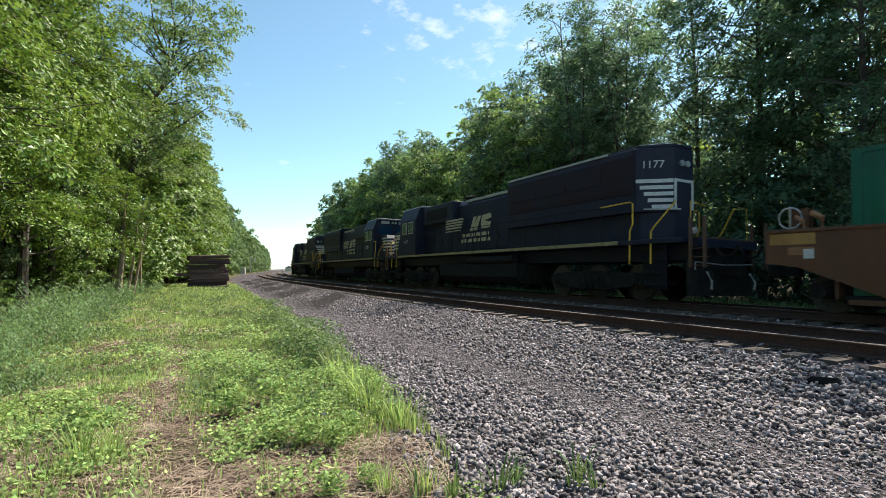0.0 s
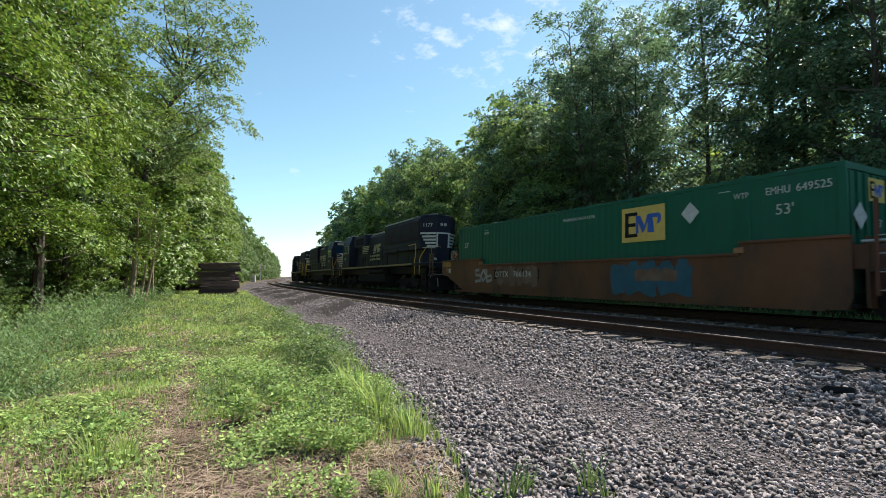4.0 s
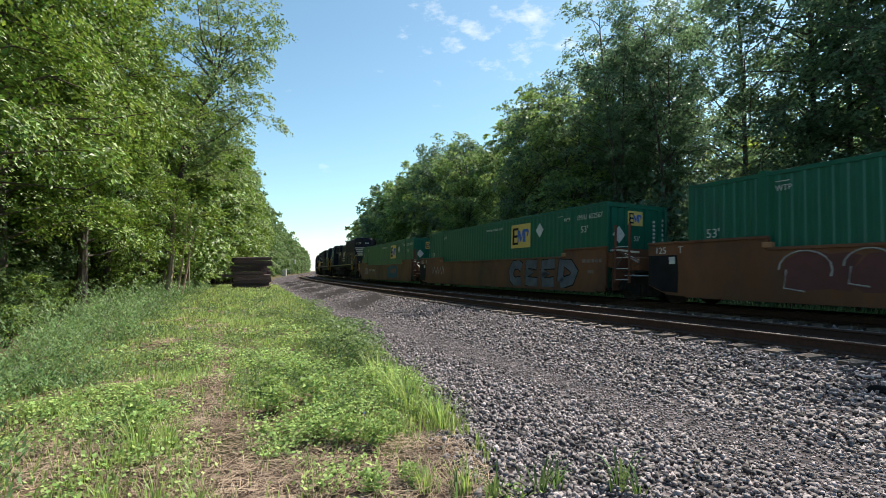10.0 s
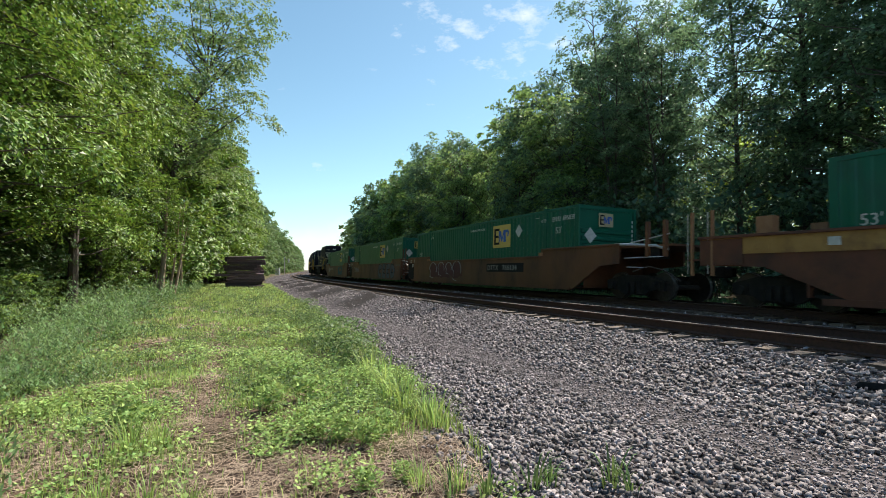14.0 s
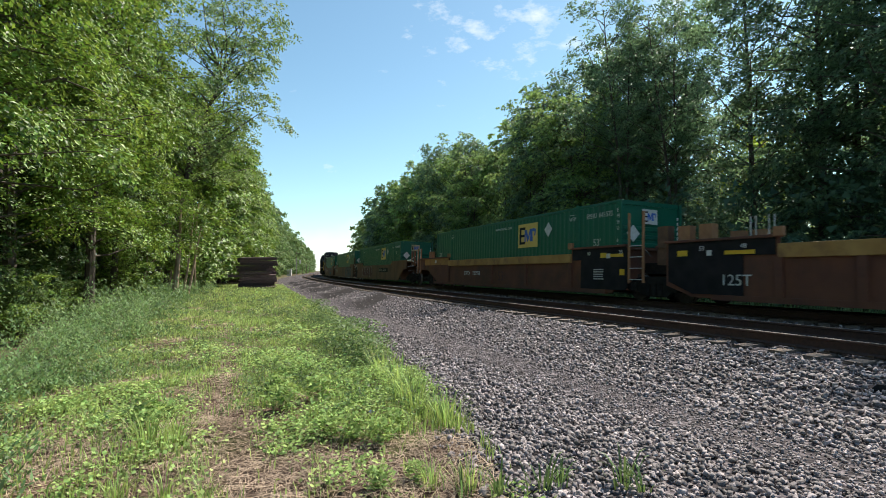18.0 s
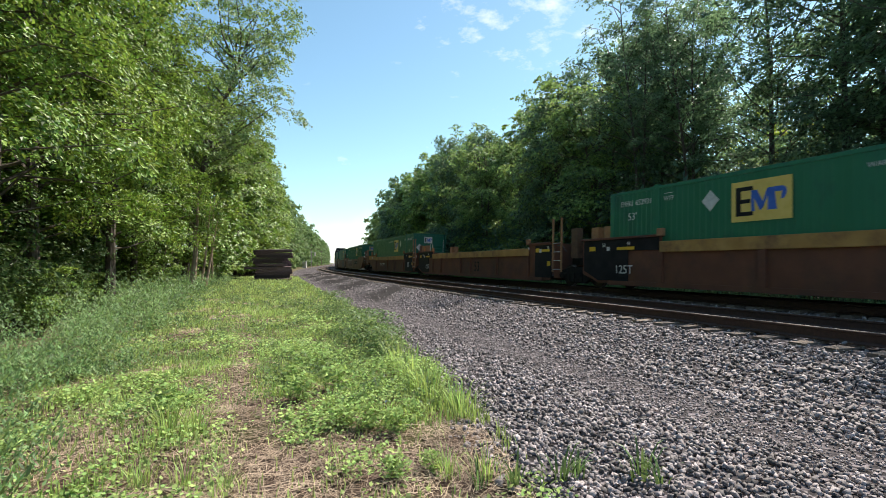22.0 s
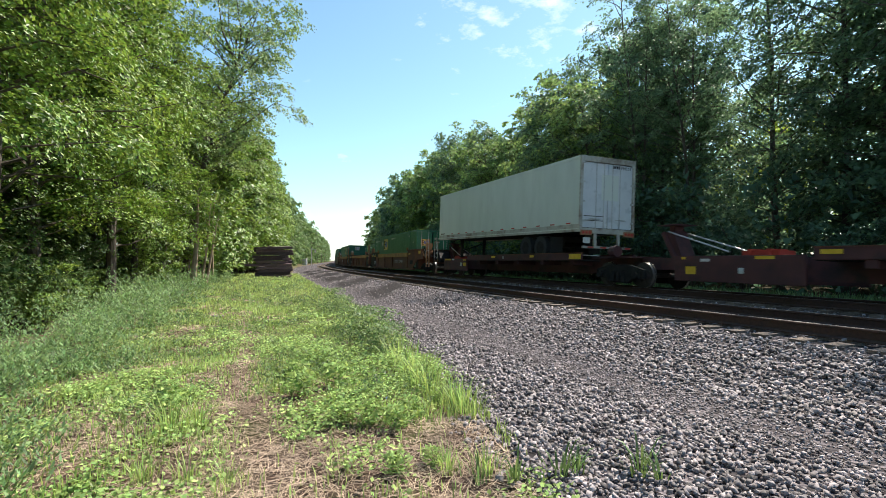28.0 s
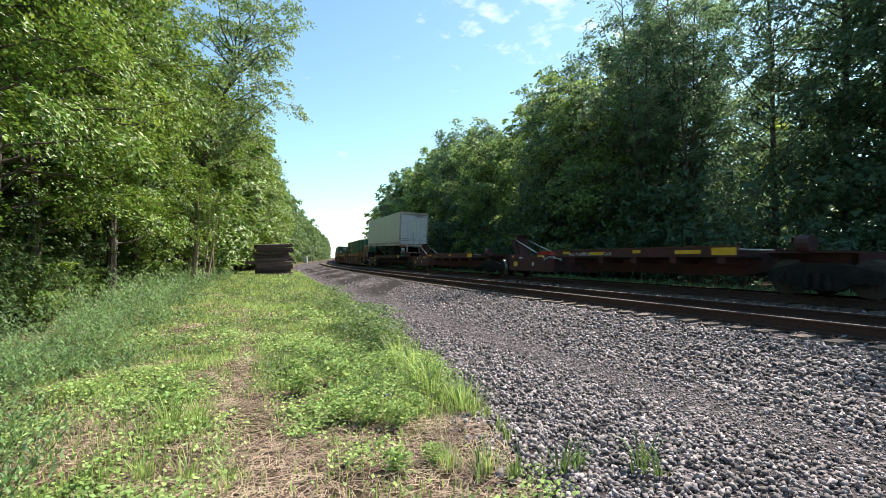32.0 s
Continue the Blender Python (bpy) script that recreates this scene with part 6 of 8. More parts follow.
        letters("T", 0.27, ob, p - 1.05, y + 0.003, 1.42)
    if sign:
        x, w = X(sign), 3.2 if tail else 3.1
        part("number_board", Build().box(x - w, x, y, y + 0.003, 0.84, 1.22), "tar", ob)
        letters("DTTX", 0.32, ob, x - 0.08, y + 0.005, 0.92, wide=0.84 * w / 2.25, mat="spray_grey" if tail else "mark")
        letters("766134", 0.32, ob, x - w * 0.453, y + 0.005, 0.92, wide=0.9 * w / 2.25, mat="spray_grey" if tail else "mark")
    if seed == 1:
        for u, loop in ((-2.0, ((0.32, 0.95), (0.02, 0.9), (0.05, 0.55), (0.4, 0.5), (0.42, 0.1), (0.0, 0.02))), (-2.5, ((0.2, 0.95), (0.0, 0.5), (0.15, 0.05), (0.4, 0.45), (0.2, 0.95))), (-2.95, ((0.0, 1.0), (0.05, 0.0), (0.05, 0.4), (0.35, 0.5), (0.4, 0.15), (0.05, 0.02)))):
            b = Build()
            ribbon(b, [(X(u) - 1.1 * m, 0.7 + 0.56 * n) for m, n in loop], 0.13, y, y + 0.004)
            part("graffiti", b, "spray_grey", ob, "pale grey sprayed letter shape")
        graffiti(ob, X(-3.75), X(-6.6), 0.55, 1.36, y, 6, "spray_faint", 5)
        graffiti(ob, X(-10.3), X(-13.1), 0.36, 1.38, y, 5, "spray_cyan", 6)
        graffiti(ob, X(-11.2), X(-12.6), 0.75, 1.15, y + 0.005, 3, "spray_faint", 16)
    elif seed == 2:
        scribble(ob, X(-20.6), X(-22.6), 0.75, 1.3, y + 0.004, 9, "spray_grey", 3)
        sprayed_letters(ob, X(-30.0), X(-34.75), 0.28, 1.42, y, "spray_blue", "tar")
        bars(ob, X(-35.0), X(-36.0), 1.22, 0.12, y, 6, mat="spray_dust")
        bars(ob, X(-35.3), X(-35.6), 0.85, 0.1, y, 3, mat="spray_dust")
    else:
        graffiti(ob, X(-42.0), X(-46.3), 0.42, 1.4, y, 3, "spray_red", 9)
        for u, w, z, h in ((-41.9, 1.1, 0.95, 0.42), (-43.2, 0.9, 1.02, 0.36), (-44.3, 0.8, 1.05, 0.3), (-45.2, 1.1, 0.92, 0.5)):
            part("graffiti_stroke", Build().tube([(X(u - w * 0.5) - w * 0.5 * math.cos(math.radians(g)), y + 0.008, z + h * math.sin(math.radians(g)) * (1.0 if g < 180 else 0.8)) for g in range(-20, 200, 20)], 0.02, 5), "spray_grey", ob, "pale sprayed outline")
            part("graffiti_stroke", Build().tube([(X(u - w * 0.15), y + 0.008, z), (X(u - w * 0.1), y + 0.008, z - h), (X(u - w * 0.5), y + 0.008, z - h * 1.15)], 0.02, 5), "spray_grey", ob)
    TRAIN.append((ob, f, r, 0.0))
    return ob


# ---- ribbed well cars with an ochre top chord
def well_ribbed(f, r, cont, head, tail, text, loaded):
    c = (f + r) / 2
    X = lambda u: u - c
    ob = thing("well_car", "ribbed umber well car with ochre top chord, " + ("carrying a green container" if loaded else "empty"), "rail car", "ribbed well cars")
    p, q = X(f), X(r)
    a, b = (X(cont - 2.3), X(cont - 13.9)) if loaded else (X(cont - 1.75), X(cont - 14.6))
    y = 1.42
    low_f = [(p - 3.6, 0.2), (p - 1.7, 0.98), (p, 1.02)] if head else [(p - 0.9, 0.2), (p, 0.5)]
    low_r = [(q + 1.5, 1.02), (q + 3.0, 0.98), (q + 4.6, 0.2)] if tail else [(q + 1.0, 0.5), (q + 1.2, 0.2)]
    rr = q + 1.5 if tail else q + 0.5 if loaded else q + 1.0
    for k in (-1, 1):
        part("side_wall", Build().prism(low_f + [(p, 1.72), (a + 0.02, 1.72), (a, 1.3), (b, 1.3), (b - 0.02, 1.72), (rr, 1.72)] + low_r, k * 1.37 - 0.02, k * 1.37 + 0.02), "umber", ob)
        part("top_chord", Build().box(b - 0.02, a + 0.02, k * y - 0.09, k * y + 0.05, 1.22, 1.55), "ochre", ob, bevel=0.015)
        for x0, x1 in ((a, p), (rr, b)):
            part("end_chord", Build().box(x0, x1, k * y - 0.16, k * y + 0.06, 1.7, 1.77), "umber", ob, bevel=0.01)
            part("chord_web", Build().box(x0 + 0.1, x1 - 0.1, k * y - 0.08, k * y, 1.3, 1.7), "umber" if (tail or not loaded) and x0 < 0 else "ochre" if head and x0 > 0 else "tar", ob)
        part("bottom_sill", Build().box(X(cont - 15.8), X(cont + 0.0), k * 1.38 - 0.08, k * 1.38 + 0.08, 0.16, 0.3), "umber", ob)
        rib = shared("well_rib", lambda: Build().prism([(-0.09, 0.3), (0.09, 0.3), (0.09, 1.22), (-0.09, 1.22)], -0.07, 0.07).mesh("side_rib"))
        for d in ((2.3, 7.65, 10.8, 13.9) if head else (2.3, 5.5, 8.7, 13.9) if tail else (1.75, 3.4, 6.7, 8.2, 11.5, 14.6)):
            part("side_rib", rib, "umber", ob, at=pose(X(cont - d), k * y - k * 0.01, 0))
        if not head:
            part("end_panel", Build().prism([(p - 0.1, 0.62), (p - 0.1, 1.66), (p - 2.35, 1.66), (p - 2.35, 0.3), (p - 0.9, 0.3)][::-1], k * y - 0.03, k * y + 0.008), "tar", ob)
        rw = 2.3 if loaded else 1.3
        if not tail:
            part("end_panel", Build().prism([(rr, 0.4), (rr + 0.1, 0.3), (rr + rw, 0.3), (rr + rw, 1.66), (rr, 1.66)], k * y - 0.03, k * y + 0.008), "tar", ob)
    part("well_floor", Build().box(X(cont - 16.4), X(cont + 0.2), -1.36, 1.36, 0.3, 0.37), "under", ob)
    part("bulkhead", Build().box(X(cont + 0.3), X(cont + 0.36), -1.35, 1.35, 0.3, 1.72), "umber", ob)
    part("bulkhead", Build().box(X(cont - 16.62), X(cont - 16.56), -1.35, 1.35, 0.3, 1.72), "umber", ob)
    part("end_deck", Build().box(X(cont + 0.36), p, -1.33, 1.33, 1.62, 1.69), "umber", ob)
    part("end_deck", Build().box(rr, X(cont - 16.62), -1.33, 1.33, 1.62, 1.69), "tan" if tail else "umber", ob)
    for x in (a, b):
        part("chord_stop", Build().box(x - 0.12, x + 0.12, y - 0.05, y + 0.07, 1.72, 1.95), "tan", ob, bevel=0.02)
    # guide blocks on the ends
    guide = shared("guide", lambda: Build().box(-0.2, 0.2, -0.12, 0.12, 0, 0.5).box(-0.26, 0.26, -0.15, 0.15, 0, 0.05).mesh("guide_block"))
    yy = y + 0.012
    for x in ((p - 0.45, p - 1.15) if not head else (p - 1.6,)):
        for k in (-1, 1):
            part("guide_block", guide, "tan", ob, at=pose(x, k * 1.1, 1.7))
    if not tail:
        part("guide_block", Build().box(-0.2, 0.2, -0.12, 0.12, -0.6, 0.55).box(-0.26, 0.26, -0.15, 0.15, -0.1, -0.02), "brown", ob, "grimy brown guide bracket", at=pose(rr - 1.25, 1.1, 1.7))
        ladder(ob, rr - 0.12, rr - 0.72, 1.45, 0.55, 1.75, 4, "tan", 2.75 if loaded else 2.7)
        bogie(ob, q - 0.3)
        part("articulation", Build().box(q - 0.9, q + 1.1, -0.5, 0.5, 0.85, 1.2), "under", ob)
        part("brake_hose", Build().tube([(rr - 0.3, 1.38, 1.6), (rr - 0.7, 1.42, 1.62), (rr - 1.0, 1.4, 1.35)], 0.018, 8), "wheel", ob)
        for i, (z, h, m, w, x) in enumerate(((1.36, 0.17, "yellow", 0.3, 1.25), (1.38, 0.1, "yellow", 0.62, 0.78), (0.78, 0.2, "yellow", 0.22, 0.32), (1.34, 0.16, "mark", 0.18, 0.95))):
            part("placard", Build().box(rr + x - w, rr + x, yy, yy + 0.005, z, z + h), m, ob)
        letters("48", 0.17, ob, rr + 1.95, yy + 0.004, 1.47)
        letters("53", 0.17, ob, rr + 0.36, yy + 0.004, 1.48)
        for i in range(5 if loaded else 0):
            bars(ob, rr + 1.6, rr + 1.1, 0.95 - i * 0.08, 0.035, yy, 5)
    else:
        bogie(ob, q + 1.6)
        coupler(ob, q, -1)
        part("brake_wheel", Build().tube([(q + 0.92 + 0.23 * math.cos(i * 0.5236), 1.47, 1.62 + 0.23 * math.sin(i * 0.5236)) for i in range(13)], 0.022, 6).disc((q + 0.92, 1.44, 1.62), (0, 1, 0), 0.2, 0.03, 18), "tar", ob, "black hand-brake wheel")
        # small bright disc added above the wheel's centre as its highlight
        part("wheel_hub", Build().disc((q + 0.92, 1.48, 1.66), (0, 1, 0), 0.06, 0.03, 12), "bright", ob, "bright disc put in as the wheel's highlight")
        part("brake_stand", Build().box(q + 0.7, q + 1.15, 1.0, 1.4, 1.15, 1.75), "brown", ob)
        part("guide_block", Build().box(q + 0.62, q + 1.1, 0.95, 1.35, 1.86, 2.14).box(q + 0.66, q + 1.06, 1.0, 1.3, 1.7, 1.87), "tan", ob, "tan steel guide block")
        for x in (q + 0.0, q + 0.62):
            part("end_post", Build().box(x - 0.025, x + 0.025, 1.36, 1.44, 0.45, 2.42), "tan", ob)
            part("grab_post", Build().tube([(x + 0.07, 1.43, 1.1), (x + 0.07, 1.43, 2.36)], 0.014, 8), "bright", ob)
        for i in range(4):
            part("rung", shared("rung_s", lambda: Build().tube([(-0.31, 0, 0), (0.31, 0, 0)], 0.013, 8).mesh("rung")), "bright", ob, at=pose(q + 0.31, 1.42, 0.7 + i * 0.3))
        part("brake_valve", Build().tube([(q + 1.55, 1.34, 1.5), (q + 1.3, 1.34, 1.52)], 0.11, 12).box(q + 1.3, q + 1.5, 1.2, 1.42, 1.25, 1.5), "tan", ob, "rusty tan brake valve", bevel=0.01)
        part("air_reservoir", Build().tube([(q + 2.2, 1.15, 1.4), (q + 1.65, 1.15, 1.4)], 0.16, 12), "brown", ob, smooth=True)
        part("end_bracket", Build().box(q + 1.6, q + 2.0, 1.3, 1.41, 1.15, 1.66), "brown", ob, "grimy brown bracket plate")
        part("brake_rigging", Build().tube([(q + 0.6, 1.2, 1.5), (q + 0.1, 1.15, 1.52), (q - 0.3, 1.1, 1.4)], 0.03, 8).tube([(q + 0.55, 1.2, 1.36), (q - 0.1, 1.18, 1.38)], 0.02, 6), "tan", ob)
        part("warning_plate", Build().box(q + 0.1, q + 0.42, 0.9, 0.93, 1.58, 1.7), "mark", ob, "white plate")
        # dark sheet added before the container's foot to darken the opening
        part("inner_plate", Build().box(q + 3.05, q + 5.8, 1.315, 1.345, 0.3, 1.3), "under", ob)
        part("data_panel", Build().box(q + 4.3, q + 5.1, 1.392, 1.398, 0.62, 0.92), "tar", ob)
        part("placard", Build().box(q + 2.0, q + 2.6, yy, yy + 0.005, 1.42, 1.62), "yellow", ob)
        part("placard", Build().box(q + 4.9, q + 5.4, yy, yy + 0.005, 1.38, 1.48), "yellow", ob)
    if head:
        bogie(ob, p - 1.85)
        coupler(ob, p, 1)
        for x in (p + 0.22, p - 0.38):
            part("end_post", Build().box(x - 0.03, x + 0.03, 1.36, 1.44, 0.75, 2.45), "tan", ob)
            part("grab_post", Build().tube([(x + 0.12, 1.42, 0.8), (x + 0.12, 1.42, 2.42)], 0.014, 8), "bright", ob)
        part("step", Build().box(p - 0.6, p + 0.36, 1.1, 1.42, 1.15, 1.19), "umber", ob)
        part("placard", Build().box(p - 1.85, p - 1.3, yy, yy + 0.005, 1.38, 1.6), "ochre", ob, "dull amber plate")
        part("data_plate", Build().box(p - 3.3, p - 3.06, yy, yy + 0.005, 1.42, 1.6), "mark", ob)
        part("end_panel", Build().box(p - 1.2, p - 0.05, 1.385, yy + 0.002, 1.04, 1.68), "umber", ob, "dark red-brown end of the side")
        part("end_bracket", Build().prism([(p - 0.05, 1.3), (p - 0.05, 1.75), (p - 0.4, 1.3)], 1.36, 1.4), "umber", ob)
    else:
        letters("125T", 0.4, ob, p - 1.75, yy + 0.004, 0.55)
        letters("53", 0.17, ob, p - 1.12, yy + 0.004, 1.46)
        letters("48", 0.17, ob, p - 2.3, yy + 0.004, 1.48)
        part("placard", Build().box(p - 0.75, p - 0.42, yy, yy + 0.005, 1.32, 1.48), "yellow", ob)
        part("placard", Build().box(p - 1.5, p - 1.35, yy, yy + 0.005, 1.32, 1.46), "mark", ob)
        part("placard", Build().box(p - 2.7, p - 1.9, yy + 0.04, yy + 0.045, 1.33, 1.43), "yellow", ob)
        for x in () if loaded else (p - 2.55, p - 3.0):
            part("grab_rail", Build().tube([(x, 1.4, 1.75), (x, 1.4, 2.25), (x - 0.13, 1.4, 2.25), (x - 0.13, 1.4, 1.75)], 0.014, 6), "bright", ob)
    if text:
        x, word = text
        if word == "53":
            letters("53", 0.75, ob, X(x), 1.396, 0.48, mat="tar")
        elif tail:
            part("number_board", Build().box(X(x) - 4.0, X(x) - 0.05, 1.391, 1.394, 0.66, 1.08), "brown", ob, "grimy dark patch under the number")
            letters("DTTX", 0.3, ob, X(x) - 0.25, 1.396, 0.73, wide=1.35, mat="spray_grey")
            letters(word, 0.3, ob, X(x) - 1.75, 1.396, 0.73, wide=1.45, mat="spray_grey")
        else:
            letters("DTTX", 0.3, ob, X(x) + 0.1, 1.395, 0.72, wide=0.95)
            letters(word, 0.3, ob, X(x) - 0.95, 1.395, 0.72)
            if head:
                letters("53", 0.62, ob, X(x) - 3.7, 1.396, 0.48, mat="spine")
    TRAIN.append((ob, f, r, 0.0))
    return ob


# ---- spine cars and the trailer
def spine_car(f, r, head, tail, text=""):
    c = (f + r) / 2
    X = lambda u: u - c
    p, q = X(f), X(r)
    ob = thing("spine_car", "low red-brown articulated spine car with yellow-marked side sills", "rail car", "spine cars")
    part("centre_sill", Build().prism([(q, 0.62), (q + 1.6, 0.62), (q + 2.6, 0.4), (p - 2.6, 0.4), (p - 1.6, 0.62), (p, 0.62), (p, 1.0), (q, 1.0)], -0.36, 0.36), "spine", ob)
    a, b = p - 6.1, q + 2.1
    for k in (-1, 1):
        part("side_sill", Build().box(b, a, k * 1.24 - 0.05, k * 1.24 + 0.05, 0.9, 1.18), "spine", ob, bevel=0.01)
        part("sill_lip", Build().box(b, a, k * 1.24 - 0.09, k * 1.24 + 0.07, 1.175, 1.2), "umber", ob)
        part("deck", Build().box(b, a, min(k * 0.3, k * 1.2), max(k * 0.3, k * 1.2), 0.88, 0.92), "under", ob)
        arm = shared("arm", lambda: Build().box(-0.12, 0.12, -0.45, 0.45, 0.72, 0.9).mesh("cross_arm"))
        for i in range(5):
            part("cross_arm", arm, "spine", ob, at=pose(b + (a - b) * (i + 0.3) / 5, k * 0.8, 0))
        part("side_step", Build().box(p - 5.9, p - 2.2, k * 1.2 - 0.05, k * 1.2 + 0.05, 0.3, 1.02), "spine", ob, bevel=0.01)
    # trailer hitch with its struts, folded
    part("hitch", Build().prism([(p - 1.6, 1.0), (p - 1.2, 1.0), (p - 0.98, 1.85), (p - 1.22, 1.88)][::-1], -0.3, 0.3).prism([(p - 1.45, 1.0), (p - 1.3, 1.0), (p - 0.85, 1.8), (p - 0.95, 1.86)][::-1], 0.3, 0.42), "spine", ob, "trailer hitch stand")
    part("hitch_plate", Build().box(p - 1.5, p - 0.7, -0.42, 0.42, 2.05, 2.08).box(p - 1.2, p - 1.0, -0.2, 0.2, 1.86, 2.05), "spine", ob)
    for k in (-1, 1):
        part("hitch_strut", Build().tube([(p - 1.1, k * 0.35, 1.85), (p - 3.4, k * 0.5, 1.15)], 0.024, 8), "bright", ob)
    h = 0.0 if head else -1.1
    part("hitch_lock", Build().box(p - 3.9 + h, p - 2.9 + h, 0.2, 0.8, 1.02, 1.16).box(p - 3.7 + h, p - 3.6 + h, 0.15, 0.85, 1.0, 1.2).box(p - 3.2 + h, p - 3.1 + h, 0.15, 0.85, 1.0, 1.2), "red", ob, "red hitch lock bar")
    part("end_deck", Build().box(q - 0.2, q + 1.9, -0.9, 0.9, 1.0, 1.05), "spine", ob)
    part("grab_rail", Build().tube([(b, 1.2, 1.1), (q + 1.2, 1.15, 1.06)], 0.02, 8), "bright", ob)
    y = 1.295
    for u, w, z, h in ((b, 0.75, 0.95, 0.2), (b + 3.4, 0.35, 1.03, 0.1), (b + 7.2, 0.45, 1.03, 0.1)):
        part("placard", Build().box(u, u + w, y, y + 0.005, z, z + h), "yellow", ob, "yellow reflective strip")
    plates = ((-5.85, -5.4, 0.58, 0.78, "yellow"), (-5.2, -5.0, 0.58, 0.78, "mark"), (-3.4, -2.4, 0.92, 1.01, "yellow"), (-4.0, -3.6, 0.92, 1.01, "mark"), (-5.85, -5.4, 0.9, 0.98, "yellow"))
    if not head:
        plates = ((-2.95, -2.6, 0.5, 0.72, "yellow"), (-2.6, -2.45, 0.92, 0.99, "yellow"), (-5.2, -4.7, 0.92, 1.0, "yellow"), (-3.4, -3.1, 0.86, 0.94, "mark"), (-4.4, -4.25, 0.55, 0.7, "mark"))
    for u0, u1, z0, z1, m in plates:
        part("placard", Build().box(p + u0, p + u1, 1.256, 1.26, z0, z1), m, ob, "yellow reflective plate" if m == "yellow" else "white data plate")
    letters("53", 0.17, ob, b + 6.4, y + 0.004, 0.99)
    if text:
        for i in range(3):
            part("bridge_hose", Build().tube([(a + 0.95 - 0.1 * i, 1.31, 0.98), (a + 0.75, 1.34, 0.84 - 0.04 * i), (a + 0.45 - 0.05 * i, 1.34, 0.92), (a + 0.15, 1.33, 0.97 - 0.05 * i), (a - 0.2 - 0.06 * i, 1.32, 0.86), (a - 0.5, 1.31, 0.76 + 0.05 * i)], 0.01, 6), "bright", ob, "pale looped air hose")
        letters(text, 0.16, ob, a - 0.95, y + 0.001, 0.97, wide=1.4)
        for x0, w in ((a - 3.0, 0.75), (a - 7.1, 0.9)):
            part("placard", Build().box(x0, x0 + w, y, y + 0.012, 0.99, 1.1), "yellow", ob, "yellow reflective strip")
    part("wheel_cover", Build().tube([(q + 0.75, 0.95, 1.22), (q + 0.45, 0.95, 1.22)], 0.2, 12), "spine", ob)
    if head:
        bogie(ob, p - 3.1)
        coupler(ob, p, 1)
        for x in (p - 0.35, p - 0.95):
            part("end_post", Build().box(x - 0.02, x + 0.02, 1.22, 1.28, 0.9, 2.25), "brown", ob)
            part("grab_post", Build().tube([(x - 0.08, 1.29, 1.1), (x - 0.08, 1.29, 2.1)], 0.014, 8), "bright", ob)
        part("end_platform", Build().prism([(p + 0.2, 0.8), (p + 0.2, 1.62), (p - 0.9, 1.6), (p - 1.35, 1.05), (p - 1.35, 0.8)][::-1], -1.15, 1.2), "tar", ob, "grimy black end platform", bevel=0.01)
        part("platform_deck", Build().box(p - 0.95, p + 0.24, -1.2, 1.24, 1.625, 1.66), "brown", ob)
        part("cut_lever", Build().tube([(p + 0.22, 1.27, 1.22), (p - 0.5, 1.27, 1.22), (p - 0.95, 1.27, 1.02)], 0.014, 6), "bright", ob)
        part("placard", Build().box(p - 0.75, p - 0.45, 1.202, 1.206, 1.36, 1.48), "spray_grey", ob)
        part("side_step", Build().box(p - 1.0, p - 0.05, 1.0, 1.3, 0.85, 0.9), "umber", ob)
    bogie(ob, q + 0.25)
    TRAIN.append((ob, f, r, 0.0))
    return ob


